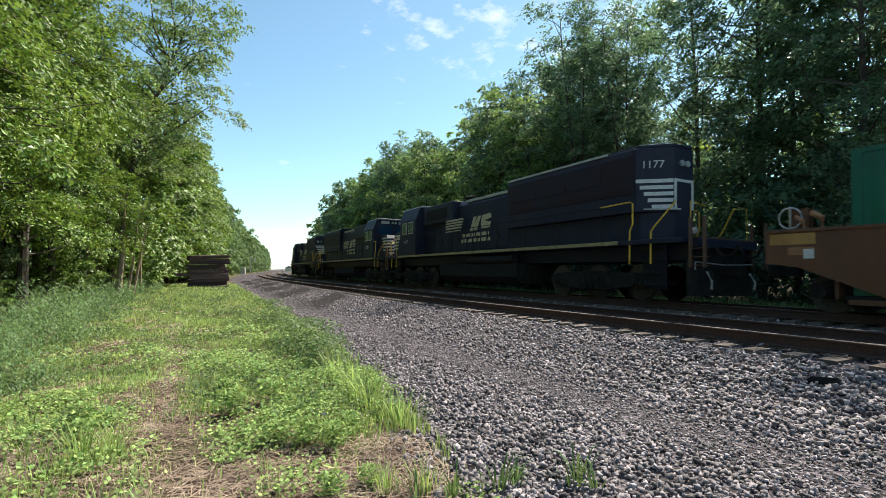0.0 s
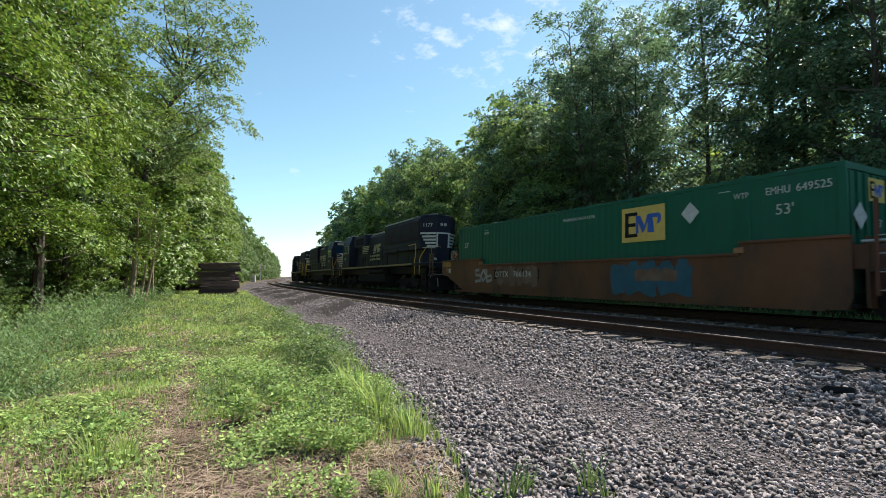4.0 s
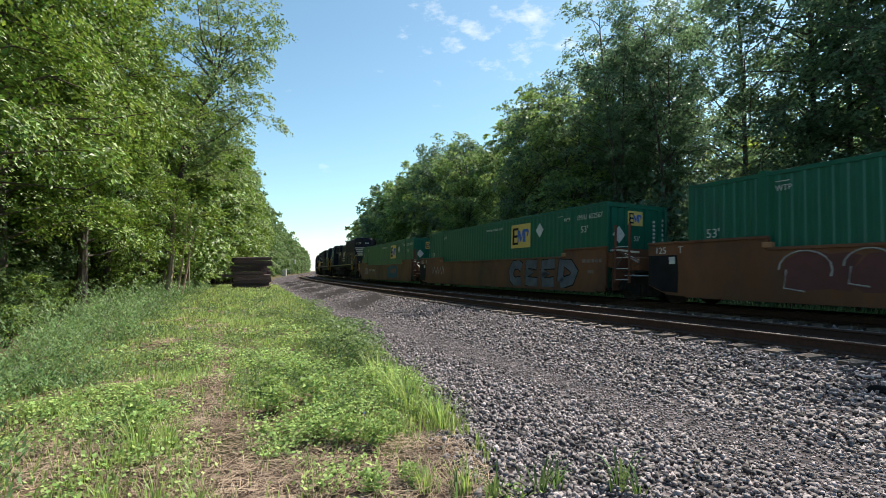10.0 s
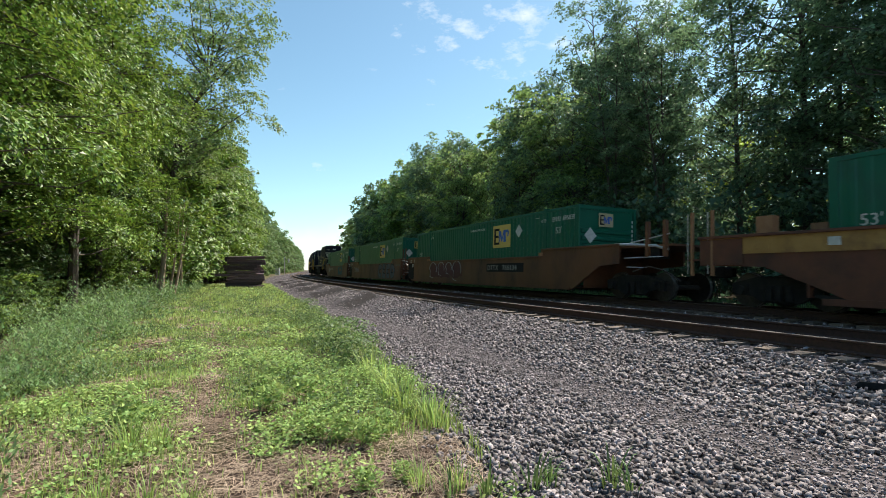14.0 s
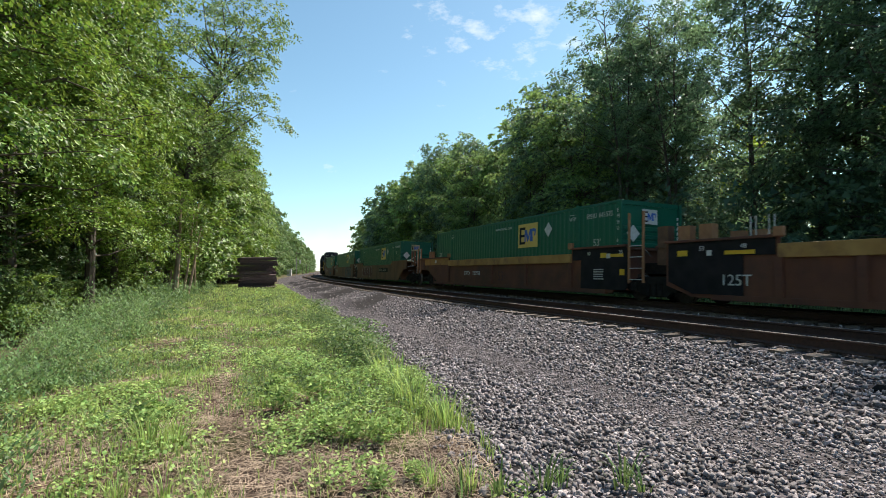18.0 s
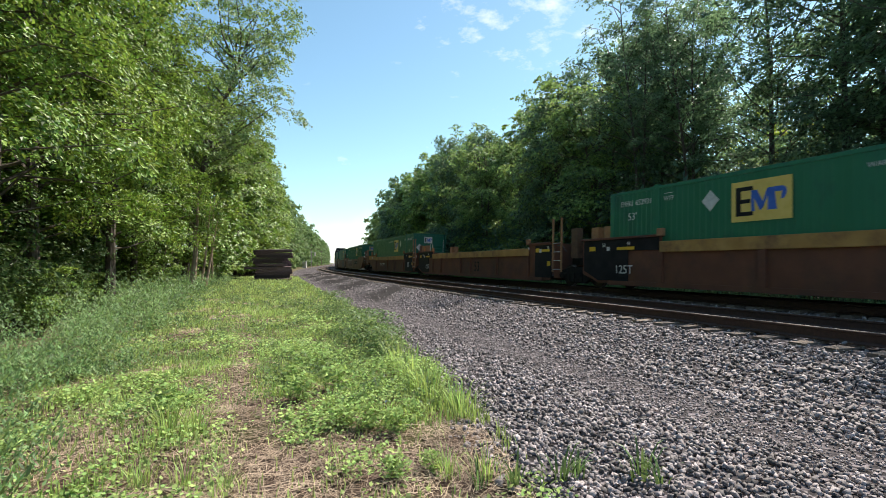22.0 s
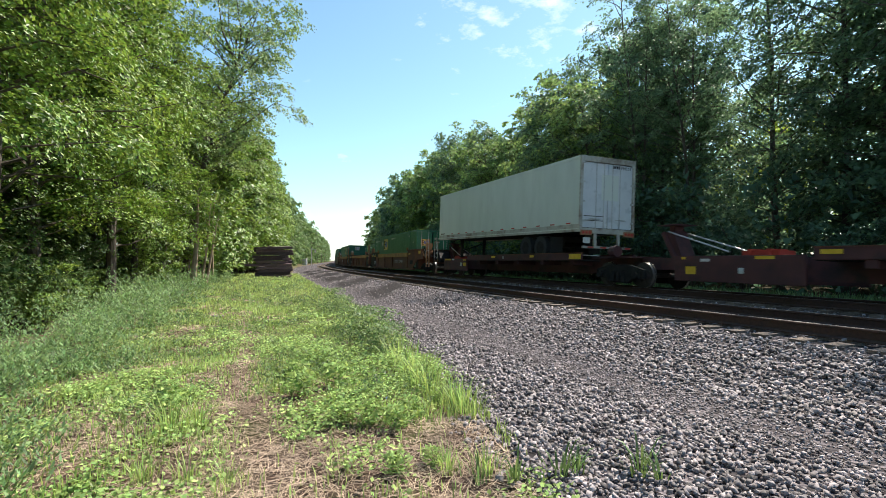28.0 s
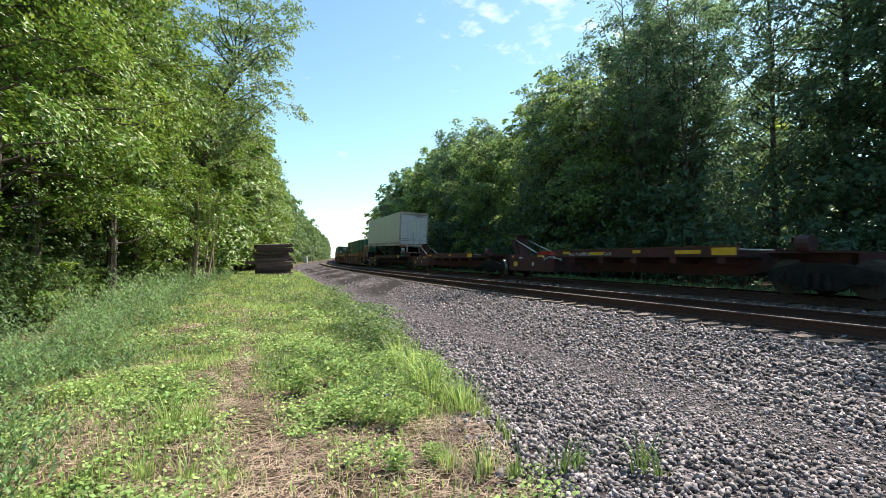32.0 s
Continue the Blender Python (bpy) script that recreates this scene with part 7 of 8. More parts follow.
def trailer(front):
    L, W = 7.72, 1.295
    ob = thing("semi_trailer", "long white van trailer with scuffed rear doors, on a spine car", "trailer")
    z0, z1 = 1.08, 4.02
    body = part("side_panel", Build().box(-L, L, W - 0.03, W, z0 + 0.28, z1 - 0.1), "trailer", ob)
    part("side_panel", Build().box(-L, L, -W, -W + 0.03, z0 + 0.28, z1 - 0.1), "trailer", ob)
    part("front_wall", Build().box(L - 0.03, L, -W + 0.03, W - 0.03, z0 + 0.28, z1 - 0.1), "trailer", ob)
    part("roof", Build().box(-L, L, -W + 0.03, W - 0.03, z1 - 0.06, z1 - 0.02), "trailer", ob)
    part("floor", Build().box(-L, L, -W + 0.03, W - 0.03, z0 + 0.06, z0 + 0.28), "under", ob)
    for k in (-1, 1):
        part("top_rail", Build().box(-L, L, k * W - 0.03, k * W + 0.012, z1 - 0.12, z1), "trailer", ob, bevel=0.01)
        part("bottom_rail", Build().box(-L, L, k * W - 0.03, k * W + 0.015, z0, z0 + 0.3), "frame_dirty", ob, bevel=0.01)
        part("rail_flange", Build().box(-L, L, k * W - 0.03, k * W + 0.03, z0 + 0.1, z0 + 0.13), "trailer", ob)
    strip = shared("strip", lambda: Build().box(-0.15, 0.15, 0, 0.005, 0, 0.05).mesh("reflector_strip"))
    for i in range(12):
        part("reflector_strip", strip, "red", ob, at=pose(L - 2.35 - i * 1.13, W + 0.016, z0 + 0.32))
    part("lettering", Build().box(L - 1.0, L - 0.35, W, W + 0.004, z0 + 0.36, z0 + 0.42), "umber", ob)
    # rear frame and doors
    x = -L
    part("rear_frame", Build().box(x - 0.07, x + 0.02, -W, -W + 0.12, z0, z1).box(x - 0.07, x + 0.02, W - 0.12, W, z0, z1).box(x - 0.07, x + 0.02, -W + 0.12, W - 0.12, z1 - 0.22, z1).box(x - 0.09, x + 0.02, -W + 0.12, W - 0.12, z0 - 0.04, z0 + 0.16), "frame_dirty", ob, bevel=0.012)
    for k in (-1, 1):
        d = part("rear_door", Build().box(x - 0.03, x + 0.02, k * 0.59 - 0.575, k * 0.59 + 0.575, z0 + 0.18, z1 - 0.24), "door_white", ob, "scuffed white rear door", bevel=0.01)
        for q in (0.0, 0.36):
            part("lock_rod", Build().tube([(x - 0.05, k * (0.2 + q), z0 + 0.1), (x - 0.05, k * (0.2 + q), z1 - 0.2)], 0.014, 8), "bright", d)
        part("rod_handle", Build().box(x - 0.07, x - 0.05, k * 0.6 - 0.25, k * 0.6 + 0.25, z0 + 0.5, z0 + 0.54), "bright", d)
        for q in range(4):
            part("hinge", Build().box(x - 0.08, x - 0.02, k * 1.15 - 0.06, k * 1.15 + 0.06, z0 + 0.4 + q * 0.75, z0 + 0.47 + q * 0.75), "bright", d)
        box = part("lamp_box", Build().box(x - 0.1, x - 0.04, k * 1.0 - 0.26, k * 1.0 + 0.26, z0 - 0.12, z0 + 0.08), "tan", ob, "rusty tail-lamp box")
        for q in (-0.15, 0.0, 0.15):
            part("tail_lamp", Build().disc((x - 0.105, k * 1.0 + q, z0 - 0.02), (1, 0, 0), 0.055, 0.02, 14), "red", box)
        part("guard_upright", Build().box(x - 0.06, x + 0.02, k * 0.55 - 0.06, k * 0.55 + 0.06, z0 - 0.55, z0), "frame_dirty", ob)
    part("guard_bar", Build().box(x - 0.08, x, -1.15, 1.15, z0 - 0.62, z0 - 0.53), "frame_dirty", ob, "rear underride bar", bevel=0.01)
    for i in range(4):
        part("reflector_strip", Build().box(x - 0.085, x - 0.08, -1.1 + i * 0.58, -0.82 + i * 0.58, z0 - 0.605, z0 - 0.545), "red", ob)
    part("door_patch", Build().box(x - 0.034, x - 0.03, -0.5, 0.3, 2.35, 3.35), "trailer", ob)
    part("sill_plate", Build().box(x - 0.055, x - 0.03, 0.2, 1.1, z0 + 0.45, z0 + 0.47).box(x - 0.055, x - 0.03, 0.2, 1.1, z0 + 0.62, z0 + 0.64), "under", ob)
    bars_at = Build()
    for i in range(4):
        bars_at.box(x - 0.036, x - 0.032, -0.28 - i * 0.085, -0.22 - i * 0.085, 3.62, 3.74)
    part("lettering", bars_at, "tar", ob)
    letters("034551", 0.17, ob, x - 0.036, -0.58, 3.62, TAIL, "tar")
    part("number_plate", Build().box(x - 0.06, x - 0.03, 0.8, 1.1, z0 - 0.42, z0 - 0.2), "mark", ob)
    # running gear
    for ax in (-4.9, -3.65):
        part("axle", Build().tube([(ax, -1.0, 0.5), (ax, 1.0, 0.5)], 0.06, 10), "under", ob)
        for k in (-1, 1):
            for q in (0.78, 1.1):
                w = part("wheel", Build().disc((ax, k * q, 0.5), (0, 1, 0), 0.5, 0.26, 26), "tyre", ob, smooth=True, bevel=0.02)
            # rims take the dark underframe colour in place of the shade under the trailer
            part("rim", Build().disc((ax, k * 1.2, 0.5), (0, 1, 0), 0.28, 0.08, 20), "under", w)
    part("suspension", Build().box(-5.6, -2.8, -0.55, -0.45, 0.6, 1.08).box(-5.6, -2.8, 0.45, 0.55, 0.6, 1.08).box(-5.6, -5.5, -0.55, 0.55, 0.75, 1.0).box(-2.9, -2.8, -0.55, 0.55, 0.75, 1.0), "under", ob)
    for k in (-1, 1):
        part("landing_leg", Build().box(4.9, 5.05, k * 0.75 - 0.07, k * 0.75 + 0.07, 0.02, 1.1).box(4.8, 5.15, k * 0.75 - 0.12, k * 0.75 + 0.12, 0.0, 0.04), "under", ob)
    part("leg_brace", Build().tube([(4.97, -0.7, 0.9), (4.97, 0.7, 0.4)], 0.03, 8), "under", ob)
    part("mud_flap", Build().box(-5.75, -5.73, 0.65, 1.25, 0.3, 0.95), "tyre", ob)
    part("mud_flap", Build().box(-5.75, -5.73, -1.25, -0.65, 0.3, 0.95), "tyre", ob)
    TRAIN.append((ob, front, front - 16.0, 0.92 + 0.13))
    ob["nose_up"] = 1.0
    return ob


# ---- locomotives
def locomotive(f, r, number, flip=False):
    """Six-axle hood unit. Its own front is +x; flip: it runs cab last."""
    ob = thing("locomotive", "black six-axle diesel locomotive with white bands and yellow handrails", "locomotive", "locomotives")
    hx = (f - r) / 2
    root = ob
    s = -1 if flip else 1

    def P(name, b, mat, par=None, label="", bevel=0.0, smooth=False, at=None):
        m = at or Matrix()
        if s < 0 and par is None:
            m = pose(0, 0, 0, 0, 0, 180) @ m
        return part(name, b, mat, par or root, label, at=m if at is not None or s < 0 and par is None else None, bevel=bevel, smooth=smooth)
    rear, nose = -hx + 0.8, hx - 0.9
    P("underframe", Build().box(rear - 0.2, nose + 0.4, -0.9, 0.9, 1.15, 1.6).box(rear - 0.3, nose + 0.45, -1.5, 1.5, 1.6, 1.74), "loco", bevel=0.02)
    for k in (-1, 1):
        P("sill_stripe", Build().box(rear + 1.9, nose - 1.6, k * 1.505 - 0.004, k * 1.505 + 0.004, 1.625, 1.735), "sill", label="dusty yellow sill stripe")
    # hood with flared radiator housing
    h = [(-0.92, 1.74), (0.92, 1.74), (0.92, 4.05), (0.72, 4.3), (-0.72, 4.3), (-0.92, 4.05)]
    P("engine_hood", Build().sweep(h, -2.3, 6.2), "loco", bevel=0.03)
    # rear hood: its corners are cut off at 45 degrees
    e, w, n = rear + 0.8, 1.14, 0.42

    def plan(w, n, z0, z1):
        ring = [(-2.3, -w), (-2.3, w), (e + 0.75, w), (e, n), (e, -n), (e + 0.75, -w)]
        v = [(x, y, z0) for x, y in ring] + [(x, y, z1) for x, y in ring]
        return v, [tuple(range(6)), tuple(reversed(range(6, 12)))] + [(i + 6, (i + 1) % 6 + 6, (i + 1) % 6, i) for i in range(6)]
    P("rear_hood", Build().add(*plan(0.95, 0.42, 1.74, 2.6)).add(*plan(w, n, 2.6, 4.5)), "loco", bevel=0.025)
    P("radiator_housing", Build().sweep([(-1.15, 3.1), (1.15, 3.1), (1.18, 3.3), (1.2, 4.3), (1.12, 4.56), (-1.12, 4.56), (-1.2, 4.3), (-1.18, 3.3)], e + 0.82, -2.3), "loco_red", label="sooty dark maroon radiator housing", bevel=0.08)
    P("hood_cap", Build().add(*plan(w - 0.12, n - 0.05, 4.5, 4.62)), "loco", bevel=0.03)
    P("antenna_rail", Build().tube([(e + 0.2, 0.3, 4.62), (e + 0.2, 0.3, 4.72), (e + 0.9, 0.5, 4.72), (e + 0.9, 0.5, 4.62)], 0.02, 6), "bright")
    for i in range(3):
        P("radiator_fan", Build().disc((rear + 3.4 + i * 1.5, 0, 4.62), (0, 0, 1), 0.7, 0.1, 24), "under")
    P("blower_duct", Build().box(2.4, 5.9, -1.2, 1.2, 3.35, 4.36), "loco", bevel=0.06)
    P("dynamic_brake_grille", Build().box(3.0, 5.4, 1.2, 1.215, 3.55, 4.1), "under")
    P("exhaust_stack", Build().box(-0.9, 0.7, -0.35, 0.35, 4.3, 4.5), "under", bevel=0.03)
    for k in (-1, 1):
        # pale strips added along the roof edges as their sunlit highlight
        P("roof_edge", Build().box(rear + 2.7, -2.35, k * 1.13 - 0.04, k * 1.13 + 0.04, 4.5, 4.57), "bright", label="bright strip put in as the sun on the roof edge")
        P("roof_edge", Build().box(-1.9, 1.6, k * 0.84 - 0.05, k * 0.84 + 0.05, 4.18, 4.3), "bright")
        for i in range(9):
            d = P("engine_door", Build().box(-2.1 + i * 0.88, -1.3 + i * 0.88, k * 0.925 - 0.012, k * 0.925 + 0.012, 1.85, 3.1), "loco", bevel=0.008)
            part("door_latch", Build().box(-1.42 + i * 0.88, -1.36 + i * 0.88, k * 0.95 - 0.015, k * 0.95 + 0.015, 2.3, 2.5), "under", d)
        for i in range(3):
            P("radiator_grille", Build().box(rear + 2.9 + i * 1.7, rear + 4.4 + i * 1.7, k * 1.195 - 0.008, k * 1.195 + 0.008, 3.6, 4.2), "loco_red")
    # cab and nose
    cab = P("cab", Build().sweep([(-1.5, 1.74), (1.5, 1.74), (1.5, 3.75), (1.25, 4.45), (-1.25, 4.45), (-1.5, 3.75)], 6.2, 8.5), "loco", bevel=0.04)
    P("cab_roof", Build().box(5.9, 8.75, -1.2, 1.2, 4.42, 4.5), "bright", bevel=0.03)
    P("nose", Build().prism([(8.5, 1.74), (nose, 1.74), (nose, 3.0), (nose - 0.25, 3.25), (8.5, 3.35)], -1.1, 1.1), "loco", bevel=0.05)
    for k in (-1, 1):
        for x in (6.55, 7.45):
            win = P("cab_window", Build().box(x, x + 0.68, k * 1.505 - 0.01, k * 1.505 + 0.01, 2.95, 3.65), "bright")
            part("pane", Build().box(x + 0.06, x + 0.62, k * 1.52 - 0.008, k * 1.52 + 0.008, 3.01, 3.59), "pane", win)
        P("windshield", Build().box(8.5, 8.53, min(k * 0.12, k * 1.12), max(k * 0.12, k * 1.12), 3.4, 4.05), "pane", label="blue-reflecting windshield pane")
        P("headlamp", Build().disc((8.54, k * 0.12, 4.25), (1, 0, 0), 0.09, 0.05, 14), "bright")
        P("ditch_lamp", Build().disc((nose + 0.45, k * 0.95, 1.5), (1, 0, 0), 0.1, 0.06, 14), "bright")
        P("rear_lamp", Build().disc((rear + 0.77, k * 0.12, 4.05), (1, 0, 0), 0.09, 0.06, 14), "bright", label="rear headlight")
    for i in range(5):
        for k in (-1, 1):
            P("nose_band", Build().box(nose - 1.0 + i * 0.09, nose + 0.006, k * 1.1 - 0.006, k * 1.1 + 0.006, 2.98 - i * 0.2, 3.08 - i * 0.2), "mark")
        P("nose_band", Build().box(nose, nose + 0.008, -1.09, 1.09, 2.8 - i * 0.2, 2.9 - i * 0.2), "mark")
    # bands on the cut-off corners, door on the rear end
    for k in (-1, 1):
        turn = pose(e + 0.375, k * (w + n) / 2, 0, 0, 0, 43.8 * k)
        for i in range(5):
            P("rear_band", Build().box(-0.5, 0.52 - i * 0.11, -0.006 * k, 0.008 * k, 3.46 - i * 0.19, 3.57 - i * 0.19), "mark", label="white band", at=turn)
        if not flip and k > 0:
            letters(number, 0.32, ob, 0, 0, 0, wide=0.85).matrix_basis = turn @ Matrix.Translation((0.38, 0.012, 3.9)) @ SIDE
    for y0, y1, z0, z1 in ((-n, n, 2.7, 2.78), (-n, n, 3.5, 3.58), (-n, -n + 0.1, 2.78, 3.5), (n - 0.1, n, 2.78, 3.5)):
        P("rear_band", Build().box(e - 0.008, e, y0, y1, z0, z1), "mark")
    P("rear_door", Build().box(e - 0.02, e, -0.3, 0.3, 1.8, 3.48), "loco", bevel=0.01)
    P("rear_platform_rail", Build().tube([(e + 0.5, 1.1, 2.66), (e - 0.35, 0.6, 2.62)], 0.025, 8), "bright")
    P("horn", Build().tube([(2.0, 0.3, 4.55), (2.6, 0.3, 4.6)], 0.05, 10, 0.1).tube([(2.0, 0, 4.6), (2.7, 0, 4.66)], 0.05, 10, 0.11), "under")
    if not flip:
        letters(number, 0.3, ob, 7.9, 1.51, 2.4)
    else:
        letters(number, 0.3, ob, -6.9, 1.51, 2.4)
        P("number_board", Build().box(8.5, 8.54, -0.95, -0.35, 4.15, 4.35).box(8.5, 8.54, 0.35, 0.95, 4.15, 4.35), "mark")
    # emblem on the hood as plain shapes
    ex = 3.1 if not flip else 1.8
    for i in range(5):
        part("emblem_band", Build().prism([(ex - 1.9 + i * 0.07, 3.3 - i * 0.13), (ex - i * 0.0, 3.3 - i * 0.13), (ex - 0.05, 3.38 - i * 0.13), (ex - 1.8 + i * 0.07, 3.38 - i * 0.13)], 1.215 if not flip else 0.94, 1.222 if not flip else 0.948), "cream", ob)
    part("emblem_shape", Build().prism([(ex - 2.0, 2.75), (ex - 2.35, 3.4), (ex - 2.6, 3.4), (ex - 2.4, 3.0), (ex - 2.75, 3.4), (ex - 3.0, 3.4), (ex - 2.65, 2.75)][::-1], 0.95, 0.958), "cream", ob)
    part("emblem_shape", Build().prism([(ex - 3.05, 2.8), (ex - 3.75, 2.8), (ex - 3.85, 3.05), (ex - 3.3, 3.15), (ex - 3.9, 3.25), (ex - 3.8, 3.45), (ex - 3.1, 3.4), (ex - 3.0, 3.1)][::-1], 0.95, 0.958), "cream", ob)
    bars(ob, ex - 1.3, ex - 3.7, 2.48, 0.16, 0.945, 7, mat="cream")
    bars(ob, ex - 1.2, ex - 3.8, 2.22, 0.16, 0.945, 8, mat="cream")
    # tank, bogies, ends
    P("fuel_tank", Build().sweep([(-1.1, 0.35), (1.1, 0.35), (1.38, 0.6), (1.38, 1.15), (-1.38, 1.15), (-1.38, 0.6)], -3.3, 3.3), "under", bevel=0.04)
    P("air_reservoir", Build().tube([(-3.1, 1.3, 1.32), (0.4, 1.3, 1.32)], 0.17, 14), "under", smooth=True)
    for x in (-hx + 4.2, hx - 4.2):
        bogie(ob, x, 0.53, (-1.75, 0.0, 1.75))
    for x, d in ((-hx + 0.55, -1), (hx - 0.55, 1)):
        part("pilot", Build().prism([(x, 0.22), (x + d * 0.12, 0.22), (x + d * 0.08, 1.55), (x, 1.55)][::d], -1.3, 1.3), "under", ob, "grimy end pilot plate")
        coupler(ob, x, d)
        part("anticlimber", Build().box(min(x, x + d * 0.3), max(x, x + d * 0.3), -1.25, 1.25, 1.5, 1.72), "loco", ob)
        part("platform_edge", Build().box(min(x - d * 0.9, x + d * 0.3), max(x - d * 0.9, x + d * 0.3), -1.25, 1.25, 1.725, 1.755), "brown", ob, "worn brown platform edge")
        for k in (-1, 1):
            for q in (0.12, 0.52):
                # tan ladder posts and steps, drawn brown with their shade in the colour
                part("end_post", Build().box(x + d * q - 0.03, x + d * q + 0.03, k * 1.3 - 0.04, k * 1.3 + 0.04, 0.95, 2.25), "brown", ob, "brown end ladder post")
            for i in range(3):
                part("end_step", Build().box(min(x + d * 0.12, x + d * 0.52), max(x + d * 0.12, x + d * 0.52), k * 1.2 - 0.1, k * 1.2 + 0.1, 1.0 + i * 0.22, 1.02 + i * 0.22), "brown", ob)
            part("jumper_cable", Build().tube([(x + d * 0.2, k * 0.5, 1.6), (x + d * 0.5, k * 0.55, 1.25), (x + d * 0.75, k * 0.5, 1.3), (x + d * 0.9, k * 0.5, 1.55)], 0.035, 8), "under", ob)
            part("hose_fitting", Build().tube([(x + d * 0.3, k * 0.9, 0.85), (x + d * 0.45, k * 0.92, 0.6), (x + d * 0.42, k * 0.9, 0.4)], 0.028, 6), "bright", ob)
        part("cut_lever", Build().tube([(x + d * 0.18, -1.2, 1.1), (x + d * 0.2, 0, 1.05), (x + d * 0.18, 1.2, 1.1), (x + d * 0.25, 1.3, 0.9)], 0.018, 6), "bright", ob)
        part("marker_lamp", Build().disc((x - d * 0.05, 0.9, 1.95), (1, 0, 0), 0.08, 0.08, 12), "bright", ob)
        for k in (-1, 1):
            part("air_hose", Build().tube([(x + d * 0.1, k * 0.7, 1.1), (x + d * 0.35, k * 0.75, 0.8), (x + d * 0.4, k * 0.7, 0.45)], 0.03, 8), "under", ob)
            part("end_rail", Build().tube([(x + d * 0.05, k * 1.2, 1.7), (x + d * 0.05, k * 1.2, 2.7), (x + d * 0.05, k * 0.6, 2.62)], 0.012, 6), "yellow", ob, "yellow end handrail")
        for k in (-1, 1):
            st = part("step_well", Build().box(min(x - d * 1.55, x - d * 0.75), max(x - d * 1.55, x - d * 0.75), k * 1.1 - 0.02, k * 1.1 + 0.02, 0.35, 1.6), "loco", ob)
            for i in range(4):
                part("step", Build().box(min(x - d * 1.55, x - d * 0.8), max(x - d * 1.55, x - d * 0.8), min(k * 1.12, k * 1.45), max(k * 1.12, k * 1.45), 0.45 + i * 0.33, 0.48 + i * 0.33), "under", st)
            part("handrail", Build().tube([(x - d * 2.9, k * 1.46, 2.82), (x - d * 1.72, k * 1.46, 2.86), (x - d * 1.62, k * 1.47, 2.8), (x - d * 1.62, k * 1.47, 2.2), (x - d * 1.72, k * 1.47, 2.0), (x - d * 1.72, k * 1.48, 1.05)], 0.022, 8), "yellow", ob, "yellow step handrail")
            part("handrail", Build().tube([(x - d * 0.35, k * 1.25, 2.75), (x - d * 0.85, k * 1.47, 2.1), (x - d * 0.98, k * 1.47, 1.95), (x - d * 0.98, k * 1.48, 1.05)], 0.022, 8), "yellow", ob, "yellow step handrail")
    for k in (-1, 1):
        part("walkway_rail", Build().tube([(-hx + 3.4, k * 1.46, 2.8), (hx - 5.2, k * 1.46, 2.8)], 0.016, 6), "under", ob)
        st = shared("stanchion", lambda: Build().tube([(0, 0, 1.74), (0, 0, 2.8)], 0.016, 6).mesh("stanchion"))
        for i in range(8):
            part("stanchion", st, "under", ob, at=pose(-hx + 3.4 + i * 1.95, k * 1.46, 0))
    TRAIN.append((ob, f, r, 0.0))
    return ob


def make_train():
    locomotive(69.3, 47.9, "8113")
    locomotive(47.7, 25.3, "7577", True)
    locomotive(25.6, 3.0, "1177")
    well_smooth(1.4, -17.5, -0.23, True, False, -3.6, 1)
    well_smooth(-18.5, -37.1, -19.85, False, False, None, 2)
    well_smooth(-38.1, -59.8, -39.45, False, True, -49.1, 3)
    well_ribbed(-60.75, -81.0, -63.7, True, False, (-68.2, "729993"), True)
    well_ribbed(-82.1, -101.1, -83.6, False, False, (-92.25, "53"), False)
    well_ribbed(-102.2, -123.4, -103.65, False, True, (-112.9, "729993"), True)
    container(-0.23, "649525", "upright", both=True)
    container(-19.85, "652567", "upright")
    container(-39.45, "695838", "level", False, 0.02)
    container(-63.85, "641575", "level", False, 0.01, 0.28, True)
    container(-103.65, "652931", "doors", True, 0.009, 0.2)
    spine_car(-123.9, -142.9, True, False)
    trailer(-124.92)
    spine_car(-143.1, -159.1, False, False)
    spine_car(-159.3, -175.7, False, False, "ALL PURPOSE SPINE CAR")
    spine_car(-175.9, -192.4, False, False)


make_train()


# ---------------------------------------------------------------- the stack of old ties and far trackside things
def make_pile():
    pile = thing("tie_stack", "stack of old dark creosoted railway ties on the grass", "tie stack", at=pose(-16.1, 40.6, 0.22, 0, 0, 20))
    rnd = random.Random(3)
    tie = [Build().box(-h, h, -0.115, 0.115, -0.098, 0.098).mesh("old_tie") for h in (1.25, 1.38, 1.12)]
    z = 0.1
    for layer in range(11):
        sag, slip = rnd.uniform(-1.4, 1.4), rnd.uniform(-0.15, 0.15)
        for k in range(6):
            part("tie", rnd.choice(tie), "old_tie", pile, at=pose(slip + rnd.uniform(-0.22, 0.22), (k - 2.5) * 0.26 + rnd.uniform(-0.07, 0.07), z + rnd.uniform(0, 0.02), rnd.uniform(-7, 7), sag + rnd.uniform(-0.8, 0.8), rnd.uniform(-2.5, 2.5)))
        z += 0.222 + 0.02 * rnd.random()
    part("tie", tie[0], "old_tie", pile, at=pose(-0.85, -0.75, 1.02, 0, 1, 2))
    part("tie", tie[1], "old_tie", pile, at=pose(0.1, -1.05, 0.08, 12, 1.5, -3))


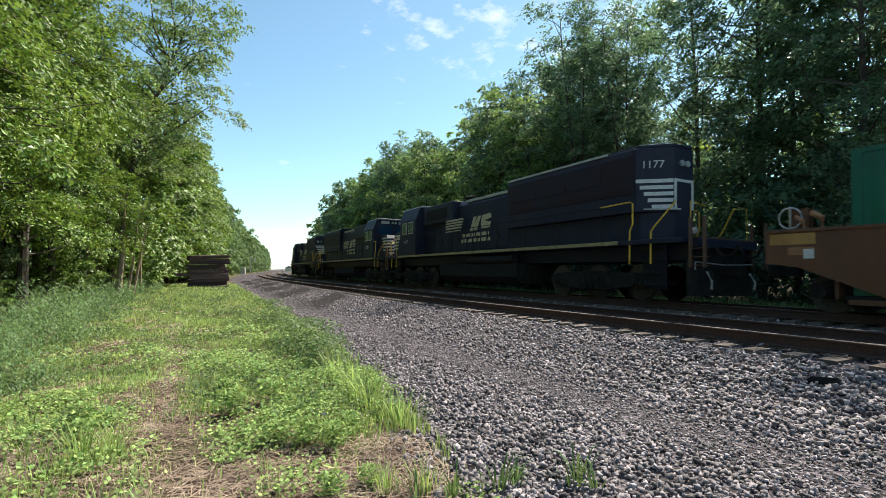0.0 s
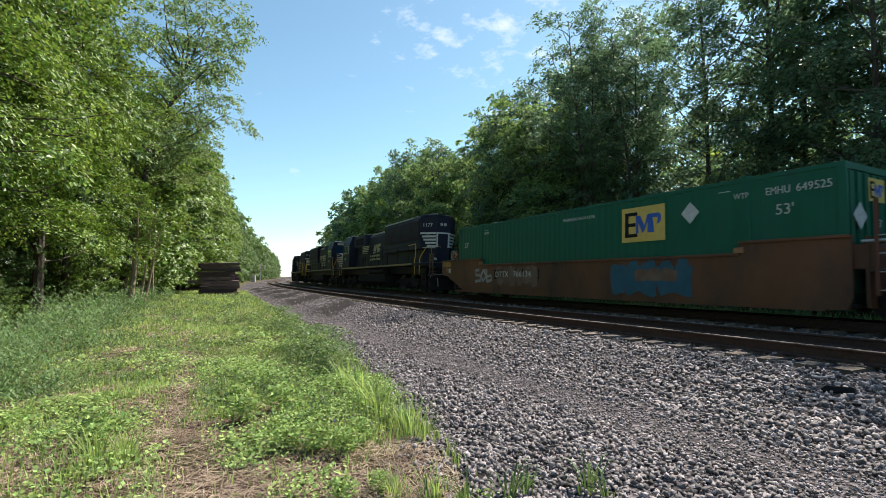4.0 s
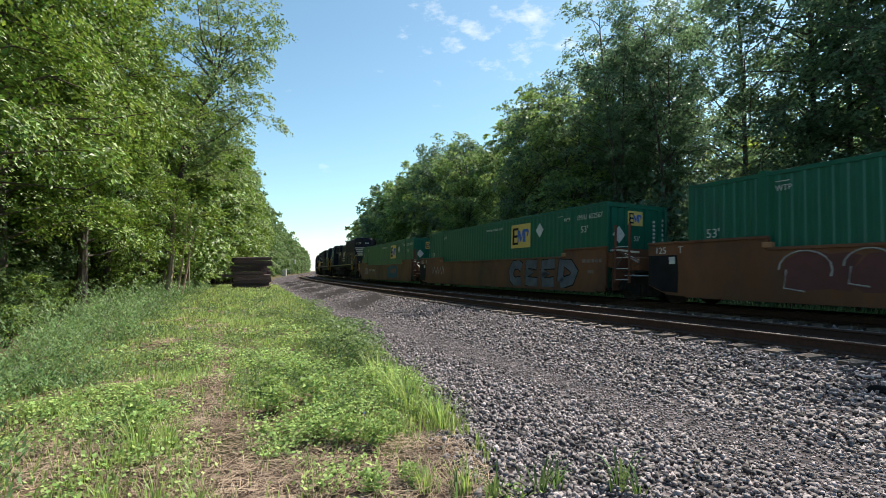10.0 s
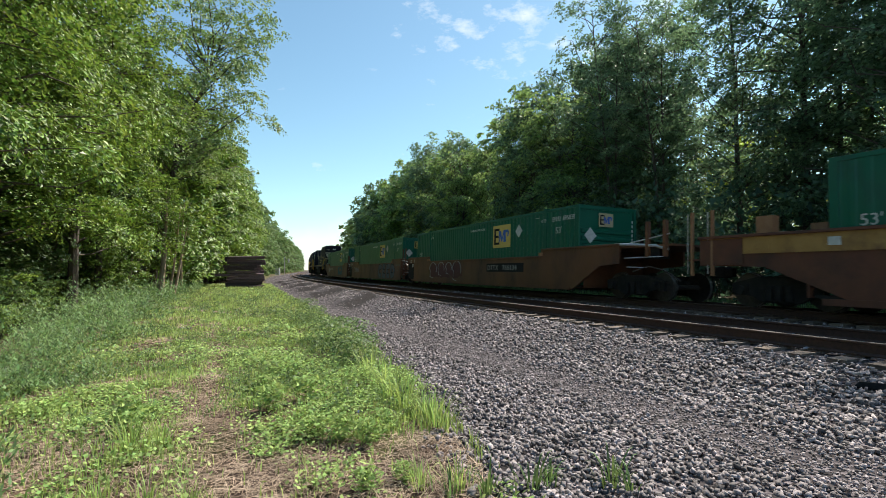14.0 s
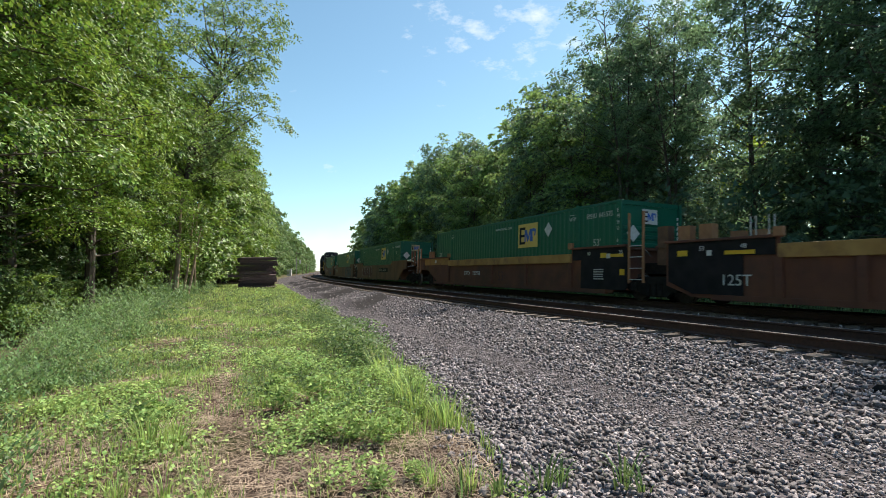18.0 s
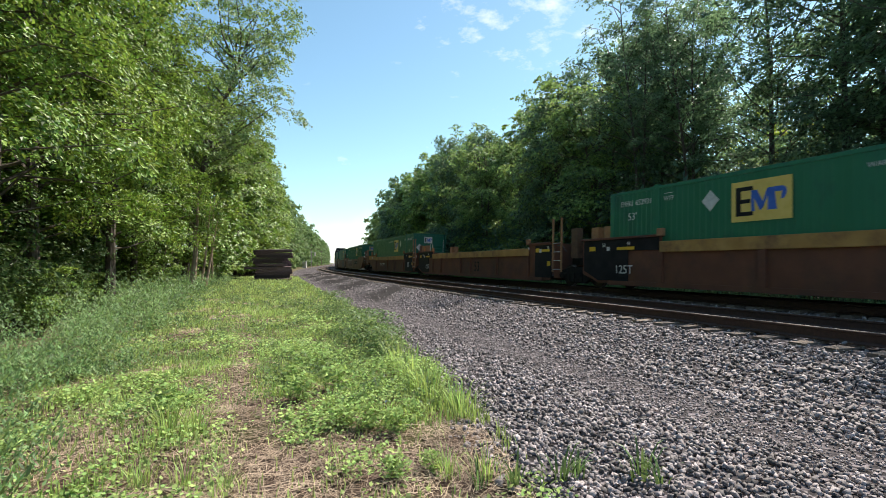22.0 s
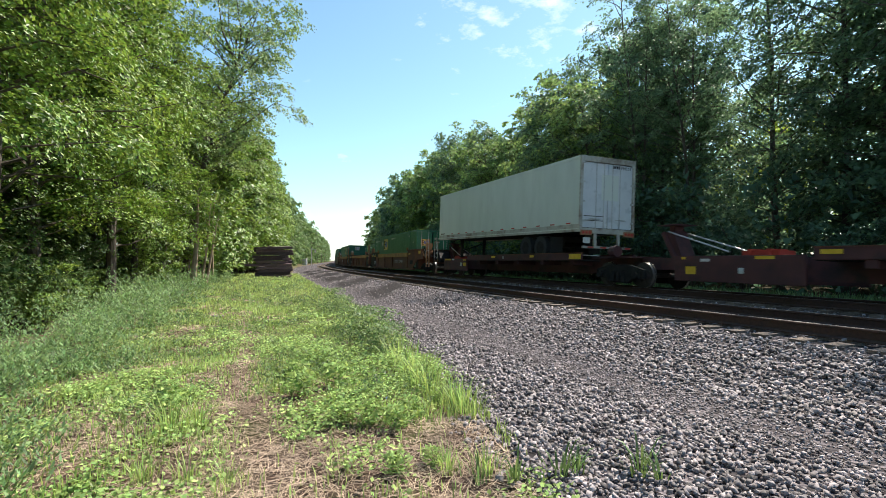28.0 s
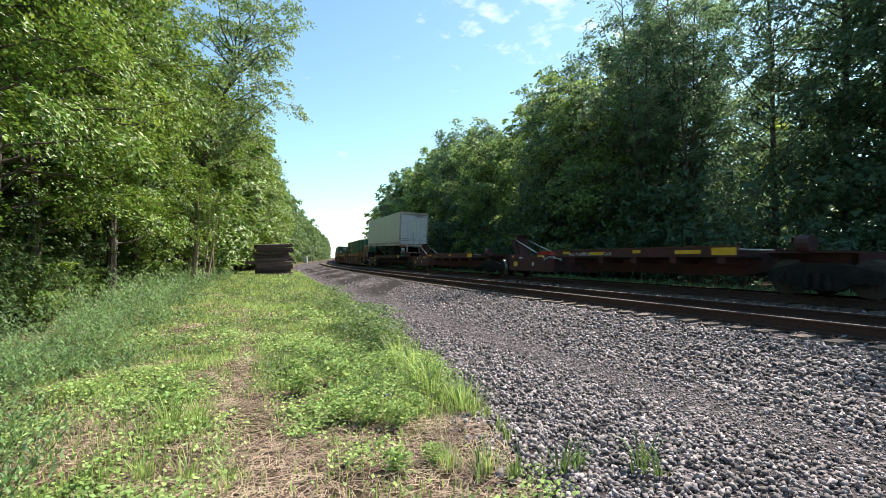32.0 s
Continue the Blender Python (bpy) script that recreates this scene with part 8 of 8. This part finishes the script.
def make_far():
    # a signal mast with a pale cabinet, and a low white shed where the line runs out of sight
    x, y, _ = line(150, -3.6)
    z = float(height(150, -3.6))
    mast = thing("signal_mast", "slim grey signal mast beside the line", "signal", at=pose(float(x), float(y), z))
    part("pole", Build().tube([(0, 0, 0), (0, 0, 5.2)], 0.09, 8), "bright", mast)
    part("arm", Build().box(-0.1, 1.3, -0.06, 0.06, 4.6, 4.75), "bright", mast)
    part("signal_head", Build().box(1.0, 1.4, -0.15, 0.15, 3.6, 4.8), "mark", mast, "pale signal head")
    cab = thing("relay_cabinet", "pale metal relay cabinet beside the line", "cabinet", at=pose(float(x) - 1.4, float(y) - 2.0, z))
    part("body", Build().box(-0.6, 0.6, -0.5, 0.5, 0, 2.0), "mark", cab, bevel=0.02)
    part("lid", Build().box(-0.7, 0.7, -0.6, 0.6, 2.0, 2.1), "mark", cab)
    x, y, _ = line(330, 9.5)
    shed = thing("white_shed", "small white shed far off beside the line", "shed", at=pose(float(x), float(y), 0.1, 0, 0, 20))
    part("wall", Build().box(-2.2, 2.2, -1.6, 1.6, 0, 2.5), "trailer", shed)
    part("roof", Build().prism([(-2.4, 2.5), (2.4, 2.5), (0, 3.5)], -1.8, 1.8), "bright", shed)
    for i in range(4):
        s = 170 + i * 45
        x, y, _ = line(s, -4.6)
        p = thing("utility_pole", "grey wooden utility pole along the line", "utility pole", "utility poles", at=pose(float(x), float(y), float(height(s, -4.6))))
        part("pole", Build().tube([(0, 0, 0), (0, 0, 8)], 0.14, 8, 0.1), "tie", p)
        part("crossarm", Build().box(-1.1, 1.1, -0.06, 0.06, 7.2, 7.35), "tie", p)


def make_litter():
    x, y = -0.9, 5.45
    s, o = nearest(x, y)
    bit = Build()
    rnd = random.Random(4)
    ring = [(0.05 * math.cos(a) * rnd.uniform(0.7, 1.2), 0.035 * math.sin(a) * rnd.uniform(0.7, 1.2), 0.012 + rnd.uniform(0, 0.02)) for a in np.linspace(0, 2 * math.pi, 9)[:-1]]
    bit.add([(0, 0, 0.04)] + ring + [(0, 0, 0.0)], [(0, i + 1, (i + 1) % 8 + 1) for i in range(8)] + [(9, (i + 1) % 8 + 1, i + 1) for i in range(8)])
    tagged(part("litter", bit, "blue", None, at=pose(x, y, float(height(s, o)))), "crumpled scrap of blue plastic on the soil", "litter")
    x, y = 4.9, 5.72
    s, o = nearest(x, y)
    old = thing("broken_tie", "broken end of a dark wooden tie lying in the ballast", "tie", at=pose(x, y, float(height(s, o)) + 0.03, 20, 3, 120))
    part("timber", Build().prism([(-0.16, -0.06), (0.15, -0.06), (0.17, -0.03), (0.12, 0.02), (-0.15, 0.03)], -0.09, 0.09), "tar", old, bevel=0.01)
    # pale stones in the grass
    for x, y, k in ((-6.75, 13.2, 0.1), (-7.0, 13.5, 0.07), (-6.3, 12.7, 0.06)):
        s, o = nearest(x, y)
        tagged(part("field_stone", mesh_from("field_stone", stone_shape(np.random.default_rng(int(k * 100))), BOX), "stone_piece", None, at=pose(x, y, float(height(s, o)) + k * 0.15, 0, 0, 30) @ Matrix.Scale(k * 2, 4)), "pale field stone half hidden in grass", "stone", "field stones")


make_pile()
make_far()
make_litter()


def motions():
    for ob, a, b, lift in TRAIN:
        up = pose(0, 0, 0, 0, -ob.get("nose_up", 0.0), 0)
        walk(ob, [(t, ride(t, a, b, lift) @ up) for t in range(33)])
    times = [i / 15 for i in range(481)]
    turned = [math.degrees(gone(t)) for t in times]
    for w, x, r in WHEELS:
        walk(w, [(t, pose(x, 0, r, 0, a / r, 0)) for t, a in zip(times, turned)])


motions()
